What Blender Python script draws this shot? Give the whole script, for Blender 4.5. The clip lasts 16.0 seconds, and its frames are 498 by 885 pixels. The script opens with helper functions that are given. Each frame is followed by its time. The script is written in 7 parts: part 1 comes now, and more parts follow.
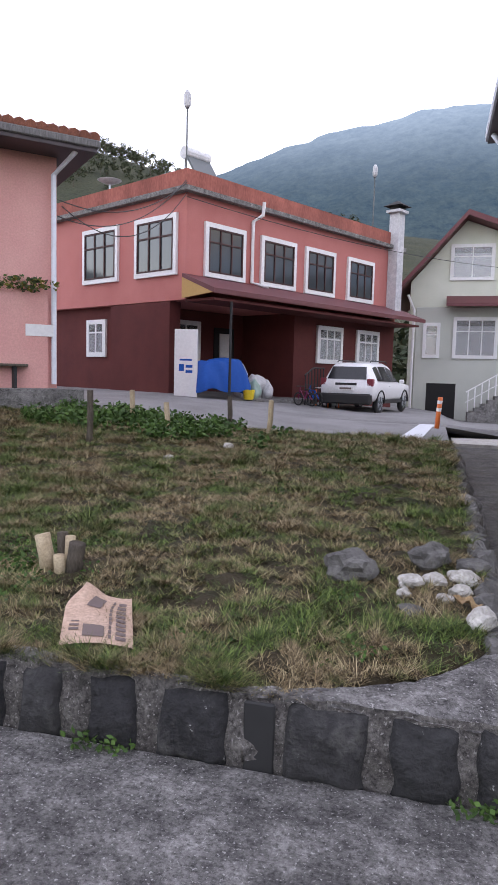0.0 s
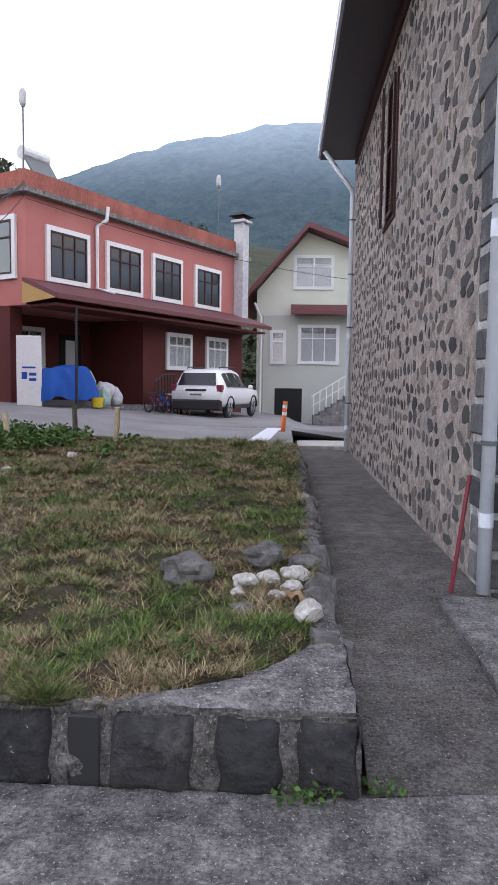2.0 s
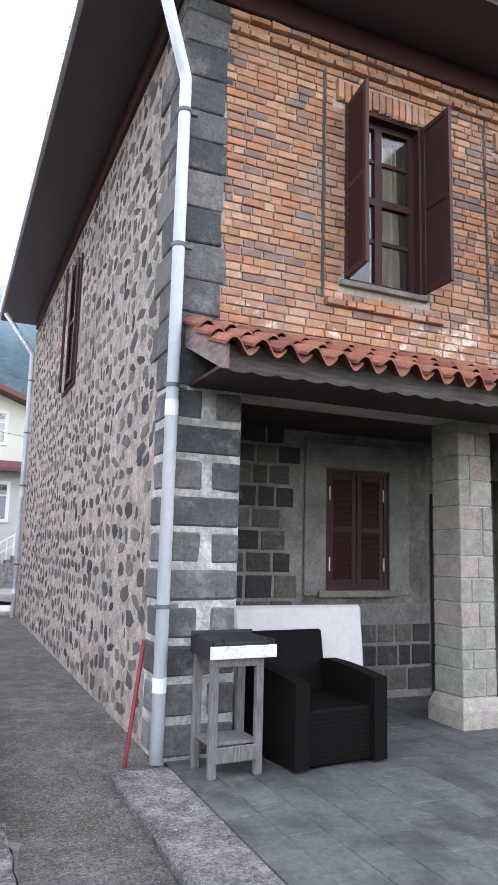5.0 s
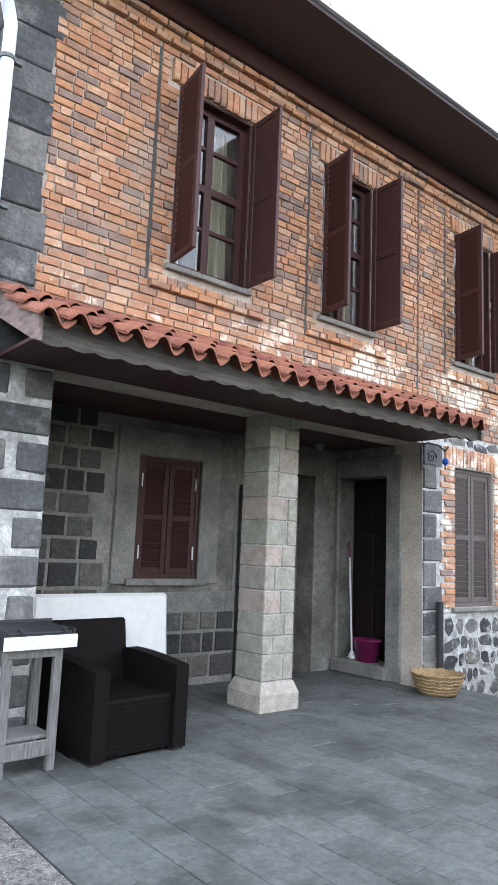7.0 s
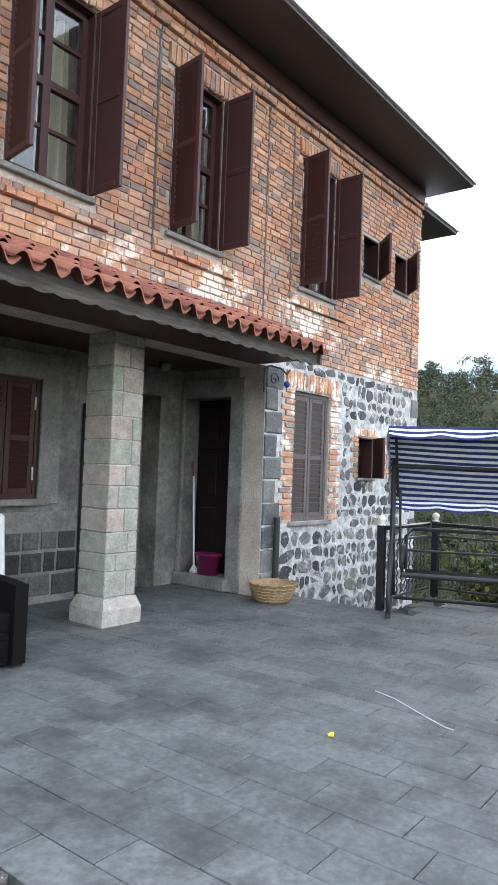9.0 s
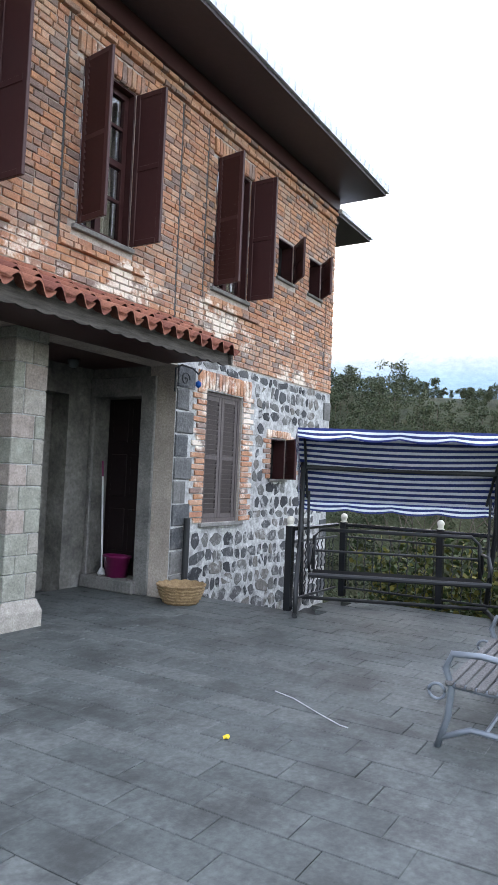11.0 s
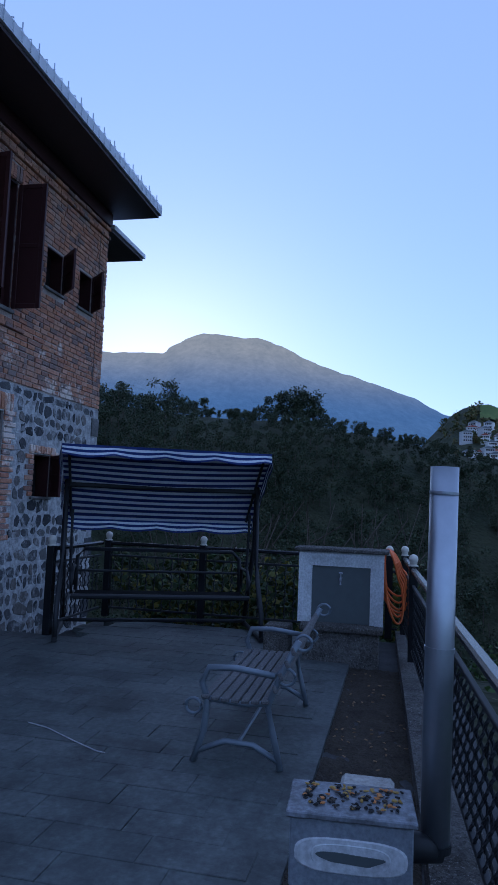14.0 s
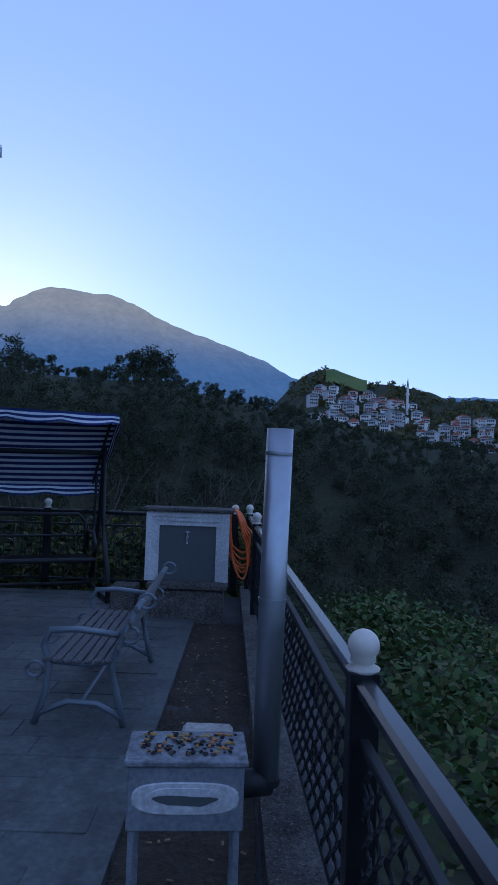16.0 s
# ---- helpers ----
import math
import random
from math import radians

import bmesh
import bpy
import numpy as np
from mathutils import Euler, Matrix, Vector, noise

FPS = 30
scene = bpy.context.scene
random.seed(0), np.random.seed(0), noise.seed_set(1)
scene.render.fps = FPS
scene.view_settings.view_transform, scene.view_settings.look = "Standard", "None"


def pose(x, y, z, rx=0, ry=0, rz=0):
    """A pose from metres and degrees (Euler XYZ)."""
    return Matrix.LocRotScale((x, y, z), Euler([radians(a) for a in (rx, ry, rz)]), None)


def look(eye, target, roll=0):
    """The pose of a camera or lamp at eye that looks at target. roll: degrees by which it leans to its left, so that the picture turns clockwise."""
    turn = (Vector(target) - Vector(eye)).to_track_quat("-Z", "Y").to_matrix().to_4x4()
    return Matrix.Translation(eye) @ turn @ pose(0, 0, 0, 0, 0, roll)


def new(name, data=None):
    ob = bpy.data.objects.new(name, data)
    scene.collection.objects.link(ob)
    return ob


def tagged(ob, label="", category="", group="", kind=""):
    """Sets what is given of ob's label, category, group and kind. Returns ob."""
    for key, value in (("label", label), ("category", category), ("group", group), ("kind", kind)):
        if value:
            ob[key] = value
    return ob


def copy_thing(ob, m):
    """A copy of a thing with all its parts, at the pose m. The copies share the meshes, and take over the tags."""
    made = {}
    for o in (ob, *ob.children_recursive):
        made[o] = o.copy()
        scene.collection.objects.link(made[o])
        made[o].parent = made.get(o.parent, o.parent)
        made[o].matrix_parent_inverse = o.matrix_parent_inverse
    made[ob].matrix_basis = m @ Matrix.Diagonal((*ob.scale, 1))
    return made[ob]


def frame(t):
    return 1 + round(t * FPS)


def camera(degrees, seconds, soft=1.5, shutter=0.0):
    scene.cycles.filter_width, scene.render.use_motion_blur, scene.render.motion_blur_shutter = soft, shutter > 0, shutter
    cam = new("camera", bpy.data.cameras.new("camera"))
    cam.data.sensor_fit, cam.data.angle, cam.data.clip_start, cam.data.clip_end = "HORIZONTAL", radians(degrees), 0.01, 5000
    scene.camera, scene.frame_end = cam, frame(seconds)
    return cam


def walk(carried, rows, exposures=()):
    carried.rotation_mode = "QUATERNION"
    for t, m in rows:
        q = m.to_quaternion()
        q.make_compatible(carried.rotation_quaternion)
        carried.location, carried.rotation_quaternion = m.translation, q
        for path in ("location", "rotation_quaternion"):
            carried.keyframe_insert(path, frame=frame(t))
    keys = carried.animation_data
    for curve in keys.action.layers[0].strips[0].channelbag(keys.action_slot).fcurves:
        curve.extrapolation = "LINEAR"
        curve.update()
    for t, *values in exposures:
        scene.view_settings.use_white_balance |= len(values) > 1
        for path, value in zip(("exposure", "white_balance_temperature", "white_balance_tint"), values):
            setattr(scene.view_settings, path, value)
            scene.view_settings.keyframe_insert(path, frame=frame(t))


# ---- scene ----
cam = camera(39.9, 16.0)

PATH = [
    (0, (-0.169, 0.026, 1.489), (-0.68, 1.949, 1.291), 1.5),
    (0.5, (-0.118, 0.037, 1.489), (-0.551, 1.981, 1.308), 1.9),
    (1, (-0.078, 0.031, 1.487), (-0.431, 1.993, 1.328), 1.2),
    (1.5, (-0.033, 0.024, 1.483), (-0.298, 1.999, 1.314), 0.8),
    (2, (-0.024, 0.036, 1.482), (-0.125, 2.026, 1.312), 0.8),
    (2.5, (-0.039, 0.035, 1.486), (0.029, 2.03, 1.363), 0.5),
    (3, (-0.057, 0.018, 1.495), (0.154, 2.006, 1.458), 1.5),
    (3.5, (-0.06, 0.005, 1.504), (0.279, 1.974, 1.588), 2.0),
    (4, (-0.065, 0.009, 1.512), (0.416, 1.941, 1.696), 1.9),
    (4.5, (-0.072, 0.008, 1.514), (0.58, 1.883, 1.759), 1.5),
    (5, (-0.085, -0.011, 1.516), (0.706, 1.8, 1.825), 1.5),
    (5.2, (-0.088, -0.015, 1.515), (0.75, 1.771, 1.84), 1.4),
    (7.3, (-0.018, 0.091, 1.492), (1.281, 1.588, 1.761), 2.4),
    (7.5, (-0.013, 0.097, 1.491), (1.315, 1.574, 1.725), 2.4),
    (8, (-0.027, 0.081, 1.505), (1.388, 1.482, 1.693), 1.9),
    (8.5, (-0.007, 0.067, 1.488), (1.482, 1.397, 1.608), 2.1),
    (9, (-0.026, 0.046, 1.496), (1.551, 1.274, 1.58), 2.1),
    (9.2, (-0.017, 0.043, 1.498), (1.578, 1.247, 1.572), 2.5),
    (11.3, (0.098, -0.042, 1.494), (1.842, 0.928, 1.632), 2.4),
    (11.5, (0.1, -0.04, 1.495), (1.874, 0.863, 1.683), 2.2),
    (12, (0.106, -0.033, 1.497), (1.941, 0.732, 1.719), 2.7),
    (12.5, (0.111, -0.05, 1.506), (1.985, 0.604, 1.759), 2.2),
    (13, (0.12, -0.062, 1.504), (2.029, 0.489, 1.735), 1.8),
    (13.5, (0.117, -0.071, 1.507), (2.055, 0.379, 1.715), 1.6),
    (14, (0.12, -0.072, 1.505), (2.065, 0.358, 1.677), 2.3),
    (14.5, (0.114, -0.093, 1.508), (2.084, 0.229, 1.627), 1.5),
    (15, (0.118, -0.097, 1.508), (2.103, 0.122, 1.62), 1.3),
    (15.5, (0.104, -0.107, 1.507), (2.098, 0.006, 1.611), 1.6),
    (16, (0.093, -0.117, 1.506), (2.091, -0.116, 1.58), 2.0),
]

EXPO = [(0.0, 2.92, 8300, 22), (2.5, 2.92, 8300, 20), (3.5, 3.12, 8300, 20), (5.0, 3.75, 8300, 18), (8.0, 3.98, 8300, 12), (10.0, 3.75, 8100, 12), (11.5, 3.2, 7400, 12), (12.0, 2.35, 6400, 13), (12.5, 0.9, 5200, 14), (13.5, 0.6, 4900, 15), (14.0, 1.0, 4850, 16), (16.0, 0.9, 4800, 17)]
walk(cam, [(t, look(eye, target, roll)) for t, eye, target, roll in PATH], EXPO)

# ---- light: early sun still behind the eastern ridge, clear sky ----
SUN_AZ, SUN_EL = 21.0, 9.5          # degrees from +x towards +y, and above the horizon
world = bpy.data.worlds.new("world")
scene.world = world
world.use_nodes = True
wn, wl = world.node_tree.nodes, world.node_tree.links
sky = wn.new("ShaderNodeTexSky")
sky.sky_type, sky.sun_disc = "NISHITA", False
sky.sun_elevation, sky.sun_rotation = radians(SUN_EL), radians(90 - SUN_AZ)
sky.air_density, sky.dust_density, sky.ozone_density = 1.0, 0.3, 1.5
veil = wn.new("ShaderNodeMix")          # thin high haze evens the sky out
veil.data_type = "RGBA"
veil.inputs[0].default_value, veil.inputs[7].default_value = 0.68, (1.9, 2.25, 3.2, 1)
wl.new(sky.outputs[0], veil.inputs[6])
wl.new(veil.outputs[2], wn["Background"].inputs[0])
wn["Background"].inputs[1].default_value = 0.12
sun = new("sun", bpy.data.lights.new("sun", "SUN"))
sun.data.energy, sun.data.angle, sun.data.color = 3.0, radians(0.5), (1.0, 0.86, 0.66)
sun.matrix_world = look((0, 0, 0), (-math.cos(radians(SUN_AZ)) * math.cos(radians(SUN_EL)), -math.sin(radians(SUN_AZ)) * math.cos(radians(SUN_EL)), -math.sin(radians(SUN_EL))))


# ---- materials ----
class NT:
    """A small builder of node materials."""
    def __init__(self, name, world=False):
        self.m = bpy.data.materials.new(name)
        self.m.use_nodes = True
        self.n, self.l = self.m.node_tree.nodes, self.m.node_tree.links
        self.b = self.n["Principled BSDF"]
        self.co = self.n.new("ShaderNodeNewGeometry").outputs["Position"] if world else self.n.new("ShaderNodeTexCoord").outputs["Object"]

    def noise(self, scale, detail=4.0, rough=0.6, stretch=None):
        t = self.n.new("ShaderNodeTexNoise")
        t.inputs["Scale"].default_value, t.inputs["Detail"].default_value, t.inputs["Roughness"].default_value = scale, detail, rough
        src = self.co
        if stretch:
            mp = self.n.new("ShaderNodeMapping")
            mp.inputs["Scale"].default_value = stretch
            self.l.new(src, mp.inputs[0])
            src = mp.outputs[0]
        self.l.new(src, t.inputs["Vector"])
        return t.outputs["Fac"]

    def ramp(self, fac, stops):
        r = self.n.new("ShaderNodeValToRGB")
        e = r.color_ramp.elements
        while len(e) < len(stops):
            e.new(0.5)
        for k, (p, c) in zip(e, stops):
            k.position, k.color = p, (*c, 1)
        self.l.new(fac, r.inputs[0])
        return r.outputs[0]

    def mix(self, fac, a, b, mode="MIX"):
        x = self.n.new("ShaderNodeMix")
        x.data_type, x.blend_type = "RGBA", mode
        for sock, v in ((0, fac), (6, a), (7, b)):
            if isinstance(v, (int, float)):
                x.inputs[sock].default_value = v
            elif isinstance(v, tuple):
                x.inputs[sock].default_value = (*v, 1)
            else:
                self.l.new(v, x.inputs[sock])
        return x.outputs[2]

    def rand(self, island=False):
        if island:
            return self.n.new("ShaderNodeNewGeometry").outputs["Random Per Island"]
        return self.n.new("ShaderNodeObjectInfo").outputs["Random"]

    def color(self, c):
        if isinstance(c, tuple):
            self.b.inputs["Base Color"].default_value = (*c, 1)
        else:
            self.l.new(c, self.b.inputs["Base Color"])

    def bump(self, fac, strength, dist=0.01):
        k = self.n.new("ShaderNodeBump")
        k.inputs["Strength"].default_value, k.inputs["Distance"].default_value = strength, dist
        self.l.new(fac, k.inputs["Height"])
        self.l.new(k.outputs[0], self.b.inputs["Normal"])

    def set(self, rough=0.8, metal=0.0, spec=0.5):
        self.b.inputs["Roughness"].default_value, self.b.inputs["Metallic"].default_value = rough, metal
        self.b.inputs["Specular IOR Level"].default_value = spec
        return self.m


def two(name, a, b, scale=6.0, fine=60.0, rough=0.85, bump=0.25, dist=0.006, metal=0.0, stretch=None, third=None, grain=0.55):
    """A surface of two tones in patches, with a fine grain and relief."""
    k = NT(name)
    big, small = k.noise(scale, 5, 0.65, stretch), k.noise(fine, 3, 0.6, stretch)
    stops = [(0.32, a), (0.68, b)] if third is None else [(0.28, a), (0.55, b), (0.72, third)]
    c = k.ramp(big, stops)
    g = k.ramp(small, [(0.3, (grain, grain, grain)), (0.7, (1.0, 1.0, 1.0))])
    k.color(k.mix(0.8, c, g, "MULTIPLY"))
    if bump:
        k.bump(small, bump, dist)
    return k.set(rough, metal, 0.25)


def pieces(name, tones, fine=70.0, rough=0.9, bump=0.5, island=False, patch=None, dist=0.008, stain=None, crust=None):
    """Bricks and stones: each its own tone, with grain and stains that run on over the joints.
    patch: a pale crust in blots; stain: a dull film in large drifts; crust: salt bloom along one height."""
    k = NT(name, True)
    n = len(tones)
    c = k.ramp(k.rand(island), [(i / n, t) for i, t in enumerate(tones)])
    k.n[-1].color_ramp.interpolation = "CONSTANT" if n > 3 else "LINEAR"
    small, mid = k.noise(fine, 4), k.noise(9.0, 5, 0.7)
    c = k.mix(0.85, c, k.ramp(small, [(0.25, (0.45, 0.45, 0.45)), (0.75, (1, 1, 1))]), "MULTIPLY")
    c = k.mix(0.7, c, k.ramp(mid, [(0.32, (0.5, 0.5, 0.5)), (0.66, (1.0, 1.0, 1.0))]), "MULTIPLY")
    if stain:
        c = k.mix(k.ramp(k.noise(stain[1], 7, 0.75), [(stain[2], (0, 0, 0)), (stain[2] + 0.16, (stain[3],) * 3)]), c, stain[0])
    if patch:
        c = k.mix(k.ramp(k.noise(patch[1], 5, 0.7), [(patch[2], (0, 0, 0)), (patch[2] + 0.06, (1, 1, 1))]), c, patch[0])
    if crust:
        sep = k.n.new("ShaderNodeSeparateXYZ")
        k.l.new(k.co, sep.inputs[0])
        up = k.n.new("ShaderNodeMapRange")
        up.interpolation_type = "SMOOTHSTEP"
        up.inputs[1].default_value, up.inputs[2].default_value = crust[1], crust[2]
        up.inputs[3].default_value, up.inputs[4].default_value = 0.17, 0.0
        k.l.new(sep.outputs[2], up.inputs[0])
        ad = k.n.new("ShaderNodeMath")
        k.l.new(k.noise(1.7, 7, 0.72), ad.inputs[0])
        k.l.new(up.outputs[0], ad.inputs[1])
        c = k.mix(k.ramp(ad.outputs[0], [(0.69, (0, 0, 0)), (0.76, (0.9, 0.9, 0.9))]), c, crust[0])
    k.color(c)
    k.bump(small, bump, dist)
    return k.set(rough, 0, 0.3)


def flat(name, c, rough=0.6, metal=0.0, spec=0.5):
    """Paint or plastic: nearly even, with a faint unevenness."""
    k = NT(name)
    k.color(k.mix(0.5, c, k.ramp(k.noise(14.0, 4), [(0.3, (0.75, 0.75, 0.75)), (0.7, (1, 1, 1))]), "MULTIPLY"))
    k.bump(k.noise(90.0, 2), 0.06, 0.002)
    return k.set(rough, metal, spec)


def glass(name, tint=(0.03, 0.035, 0.04)):
    k = NT(name)
    k.color(tint)
    return k.set(0.06, 0.0, 0.9)


M = {}


def rough_concrete(name, low, mid, high, grit, patch=1.3, blot=9.0, dirt=None):
    """Old weathered concrete: drifts, blotches, exposed grit and pits."""
    k = NT(name, True)
    c = k.ramp(k.noise(blot, 8, 0.8), [(0.36, low), (0.5, mid), (0.66, high)])
    c = k.mix(0.8, c, k.ramp(k.noise(patch, 6, 0.7), [(0.36, (0.5, 0.5, 0.5)), (0.62, (1, 1, 1))]), "MULTIPLY")
    if dirt:
        c = k.mix(k.ramp(k.noise(patch * 1.7, 7, 0.75), [(0.5, (0, 0, 0)), (0.62, (0.75, 0.75, 0.75))]), c, dirt)
    fine = k.noise(48.0, 6, 0.8)
    c = k.mix(0.9, c, k.ramp(fine, [(0.36, (0.22, 0.22, 0.22)), (0.56, (1, 1, 1))]), "MULTIPLY")
    c = k.mix(k.ramp(k.noise(75.0, 3, 0.6), [(0.6, (0, 0, 0)), (0.68, (0.8, 0.8, 0.8))]), c, grit)
    k.color(c)
    k.bump(fine, 1.0, 0.02)
    return k.set(0.95, 0, 0.25)


M["concrete"] = rough_concrete("concrete", (0.1, 0.096, 0.092), (0.25, 0.24, 0.23), (0.5, 0.48, 0.455), (0.58, 0.56, 0.53), 1.9, 6.5)
M["concrete_path"] = rough_concrete("concrete_path", (0.12, 0.112, 0.1), (0.195, 0.184, 0.168), (0.28, 0.265, 0.242), (0.36, 0.345, 0.32), 0.8, 5.0, (0.125, 0.11, 0.085))
M["concrete_pale"] = rough_concrete("concrete_pale", (0.13, 0.126, 0.118), (0.27, 0.262, 0.25), (0.42, 0.41, 0.39), (0.5, 0.48, 0.46), 1.6, 7.0)
M["wall_mortar"] = rough_concrete("wall_mortar", (0.1, 0.093, 0.085), (0.2, 0.185, 0.17), (0.33, 0.31, 0.285), (0.42, 0.4, 0.37), 2.5, 14.0)
M["asphalt"] = two("asphalt", (0.2, 0.195, 0.19), (0.29, 0.285, 0.28), 0.6, 30, 0.9, 0.3)
M["soil"] = two("soil", (0.05, 0.04, 0.03), (0.09, 0.075, 0.055), 5, 40, 0.95, 1.0, 0.03)
M["turf"] = two("turf", (0.028, 0.032, 0.012), (0.06, 0.045, 0.025), 2.2, 45, 0.95, 1.0, 0.04, third=(0.04, 0.045, 0.016))
k = NT("mortar", True)
mc = k.ramp(k.noise(1.1, 7, 0.72), [(0.34, (0.36, 0.32, 0.285)), (0.5, (0.58, 0.49, 0.43)), (0.66, (0.47, 0.43, 0.39))])
mf = k.noise(26.0, 7, 0.75)
mc = k.mix(0.9, mc, k.ramp(k.noise(6.0, 6, 0.75), [(0.34, (0.5, 0.5, 0.5)), (0.62, (1.1, 1.1, 1.1))]), "MULTIPLY")
k.color(k.mix(0.9, mc, k.ramp(mf, [(0.34, (0.4, 0.4, 0.4)), (0.58, (1, 1, 1))]), "MULTIPLY"))
k.bump(mf, 1.0, 0.03)
M["mortar"] = k.set(0.95, 0, 0.2)
M["mortar_brick"] = two("mortar_brick", (0.36, 0.3, 0.26), (0.58, 0.5, 0.43), 2, 40, 0.95, 0.8, 0.01)
M["mortar_white"] = two("mortar_white", (0.3, 0.295, 0.285), (0.7, 0.7, 0.68), 7, 32, 0.95, 1.0, 0.02)
BRICK = [(0.68, 0.33, 0.185), (0.74, 0.4, 0.25), (0.64, 0.3, 0.175), (0.69, 0.35, 0.21), (0.5, 0.28, 0.2), (0.76, 0.44, 0.29), (0.62, 0.29, 0.18), (0.36, 0.24, 0.2)]
FILM, BLOOM = ((0.3, 0.27, 0.235), 1.3, 0.52, 0.65), ((0.76, 0.66, 0.56), 3.5, 4.15)
M["brick"] = pieces("brick", BRICK, bump=0.9, stain=FILM, crust=BLOOM)
M["brick_rest"] = pieces("brick_rest", BRICK, bump=0.9, island=True, stain=FILM, crust=BLOOM)
ST = [(0.1, 0.1, 0.102), (0.17, 0.165, 0.16), (0.065, 0.065, 0.068), (0.22, 0.2, 0.178), (0.12, 0.122, 0.12), (0.26, 0.215, 0.18)]
M["stone"] = pieces("stone", ST, 34, bump=0.9, dist=0.015, stain=((0.36, 0.31, 0.275), 5.0, 0.6, 0.6))
M["stone_rest"] = pieces("stone_rest", ST, 34, bump=0.9, dist=0.015, island=True, stain=((0.36, 0.31, 0.275), 5.0, 0.6, 0.6))
RUB = [(0.09, 0.092, 0.098), (0.15, 0.15, 0.15), (0.06, 0.062, 0.067), (0.2, 0.195, 0.185), (0.12, 0.125, 0.128), (0.24, 0.22, 0.2)]
M["rubble"] = pieces("rubble", RUB, 34, bump=0.9, dist=0.015, stain=((0.55, 0.55, 0.53), 5.5, 0.52, 0.8))
M["rubble_rest"] = pieces("rubble_rest", RUB, 34, bump=0.9, dist=0.015, island=True, stain=((0.55, 0.55, 0.53), 5.5, 0.52, 0.8))
M["quoin"] = pieces("quoin", [(0.13, 0.135, 0.14), (0.18, 0.18, 0.18), (0.1, 0.105, 0.11), (0.22, 0.215, 0.205)], 30, bump=0.9, dist=0.015, patch=((0.3, 0.22, 0.14), 3.0, 0.68), stain=((0.3, 0.29, 0.28), 2.5, 0.52, 0.6))
M["ashlar"] = pieces("ashlar", [(0.44, 0.405, 0.35), (0.52, 0.43, 0.38), (0.42, 0.415, 0.35), (0.55, 0.5, 0.44)], 60, bump=0.3, dist=0.004, stain=((0.3, 0.28, 0.25), 1.8, 0.55, 0.4))
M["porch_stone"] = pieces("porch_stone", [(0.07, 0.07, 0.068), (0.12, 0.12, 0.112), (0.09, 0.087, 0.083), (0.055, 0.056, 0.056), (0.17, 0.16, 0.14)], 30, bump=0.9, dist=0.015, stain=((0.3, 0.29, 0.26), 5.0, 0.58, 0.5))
M["grey_stone"] = two("grey_stone", (0.15, 0.148, 0.14), (0.3, 0.285, 0.265), 2.6, 34, 0.88, 0.6, 0.012)
# mottled grey plaster, its tones lowered for the shade inside the porch
M["shaded_plaster"] = two("shaded_plaster", (0.085, 0.083, 0.076), (0.2, 0.19, 0.172), 2.4, 22, 0.9, 0.8, 0.015, third=(0.3, 0.29, 0.27))
M["pink_wood"] = two("pink_wood", (0.16, 0.115, 0.105), (0.36, 0.27, 0.25), 7, 50, 0.85, 0.5, stretch=(10, 1, 4))
M["door_paint"] = flat("door_paint", (0.016, 0.01, 0.011), 0.5, 0, 0.15)
M["board_white"] = flat("board_white", (0.56, 0.56, 0.545), 0.5)
M["red_stick"] = flat("red_stick", (0.2, 0.018, 0.03), 0.5)
M["stove_top"] = two("stove_top", (0.1, 0.1, 0.105), (0.36, 0.38, 0.41), 14, 60, 0.6, 0.3)
M["paver"] = pieces("paver", [(0.142, 0.158, 0.152), (0.154, 0.17, 0.163), (0.132, 0.148, 0.142), (0.168, 0.183, 0.175)], 26, 0.6, 0.4, dist=0.006, stain=((0.045, 0.048, 0.046), 1.7, 0.47, 0.95))
M["grout"] = two("grout", (0.06, 0.06, 0.06), (0.1, 0.1, 0.1), 8, 60)
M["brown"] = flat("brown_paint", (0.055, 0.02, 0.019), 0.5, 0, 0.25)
M["brown_weathered"] = two("brown_weathered", (0.1, 0.085, 0.08), (0.16, 0.13, 0.125), 5, 60, 0.7, 0.3, stretch=(8, 8, 1))
M["soffit"] = flat("soffit_paint", (0.06, 0.044, 0.05), 0.55)
M["old_wood"] = two("old_wood", (0.055, 0.047, 0.041), (0.15, 0.132, 0.117), 4, 50, 0.85, 0.6, stretch=(1, 10, 10))
M["grey_wood"] = two("grey_wood", (0.11, 0.107, 0.103), (0.25, 0.242, 0.235), 6, 60, 0.85, 0.5, stretch=(10, 10, 1))
M["tile"] = pieces("tile", [(0.36, 0.12, 0.075), (0.42, 0.16, 0.1), (0.3, 0.1, 0.07)], 50, 0.8, 0.4)
M["white"] = flat("white_paint", (0.75, 0.75, 0.74), 0.5)
M["pvc"] = flat("white_pvc", (0.72, 0.76, 0.82), 0.4)
M["zinc"] = flat("zinc", (0.7, 0.73, 0.77), 0.45, 0.0)
M["glass"] = glass("window_glass", (0.05, 0.06, 0.065))
# near-black; besides dark things it paints the unlit rooms behind openings
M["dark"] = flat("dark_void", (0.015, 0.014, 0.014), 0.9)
M["curtain"] = two("curtain", (0.5, 0.45, 0.34), (0.62, 0.57, 0.44), 3, 30, 0.9, 0.2, stretch=(20, 20, 1))
M["red"] = two("red_paint", (0.3, 0.07, 0.065), (0.36, 0.1, 0.09), 0.8, 30, 0.8, 0.15, grain=0.8)
M["pinkred"] = two("coral_paint", (0.48, 0.16, 0.14), (0.55, 0.2, 0.175), 0.7, 30, 0.8, 0.15, grain=0.8)
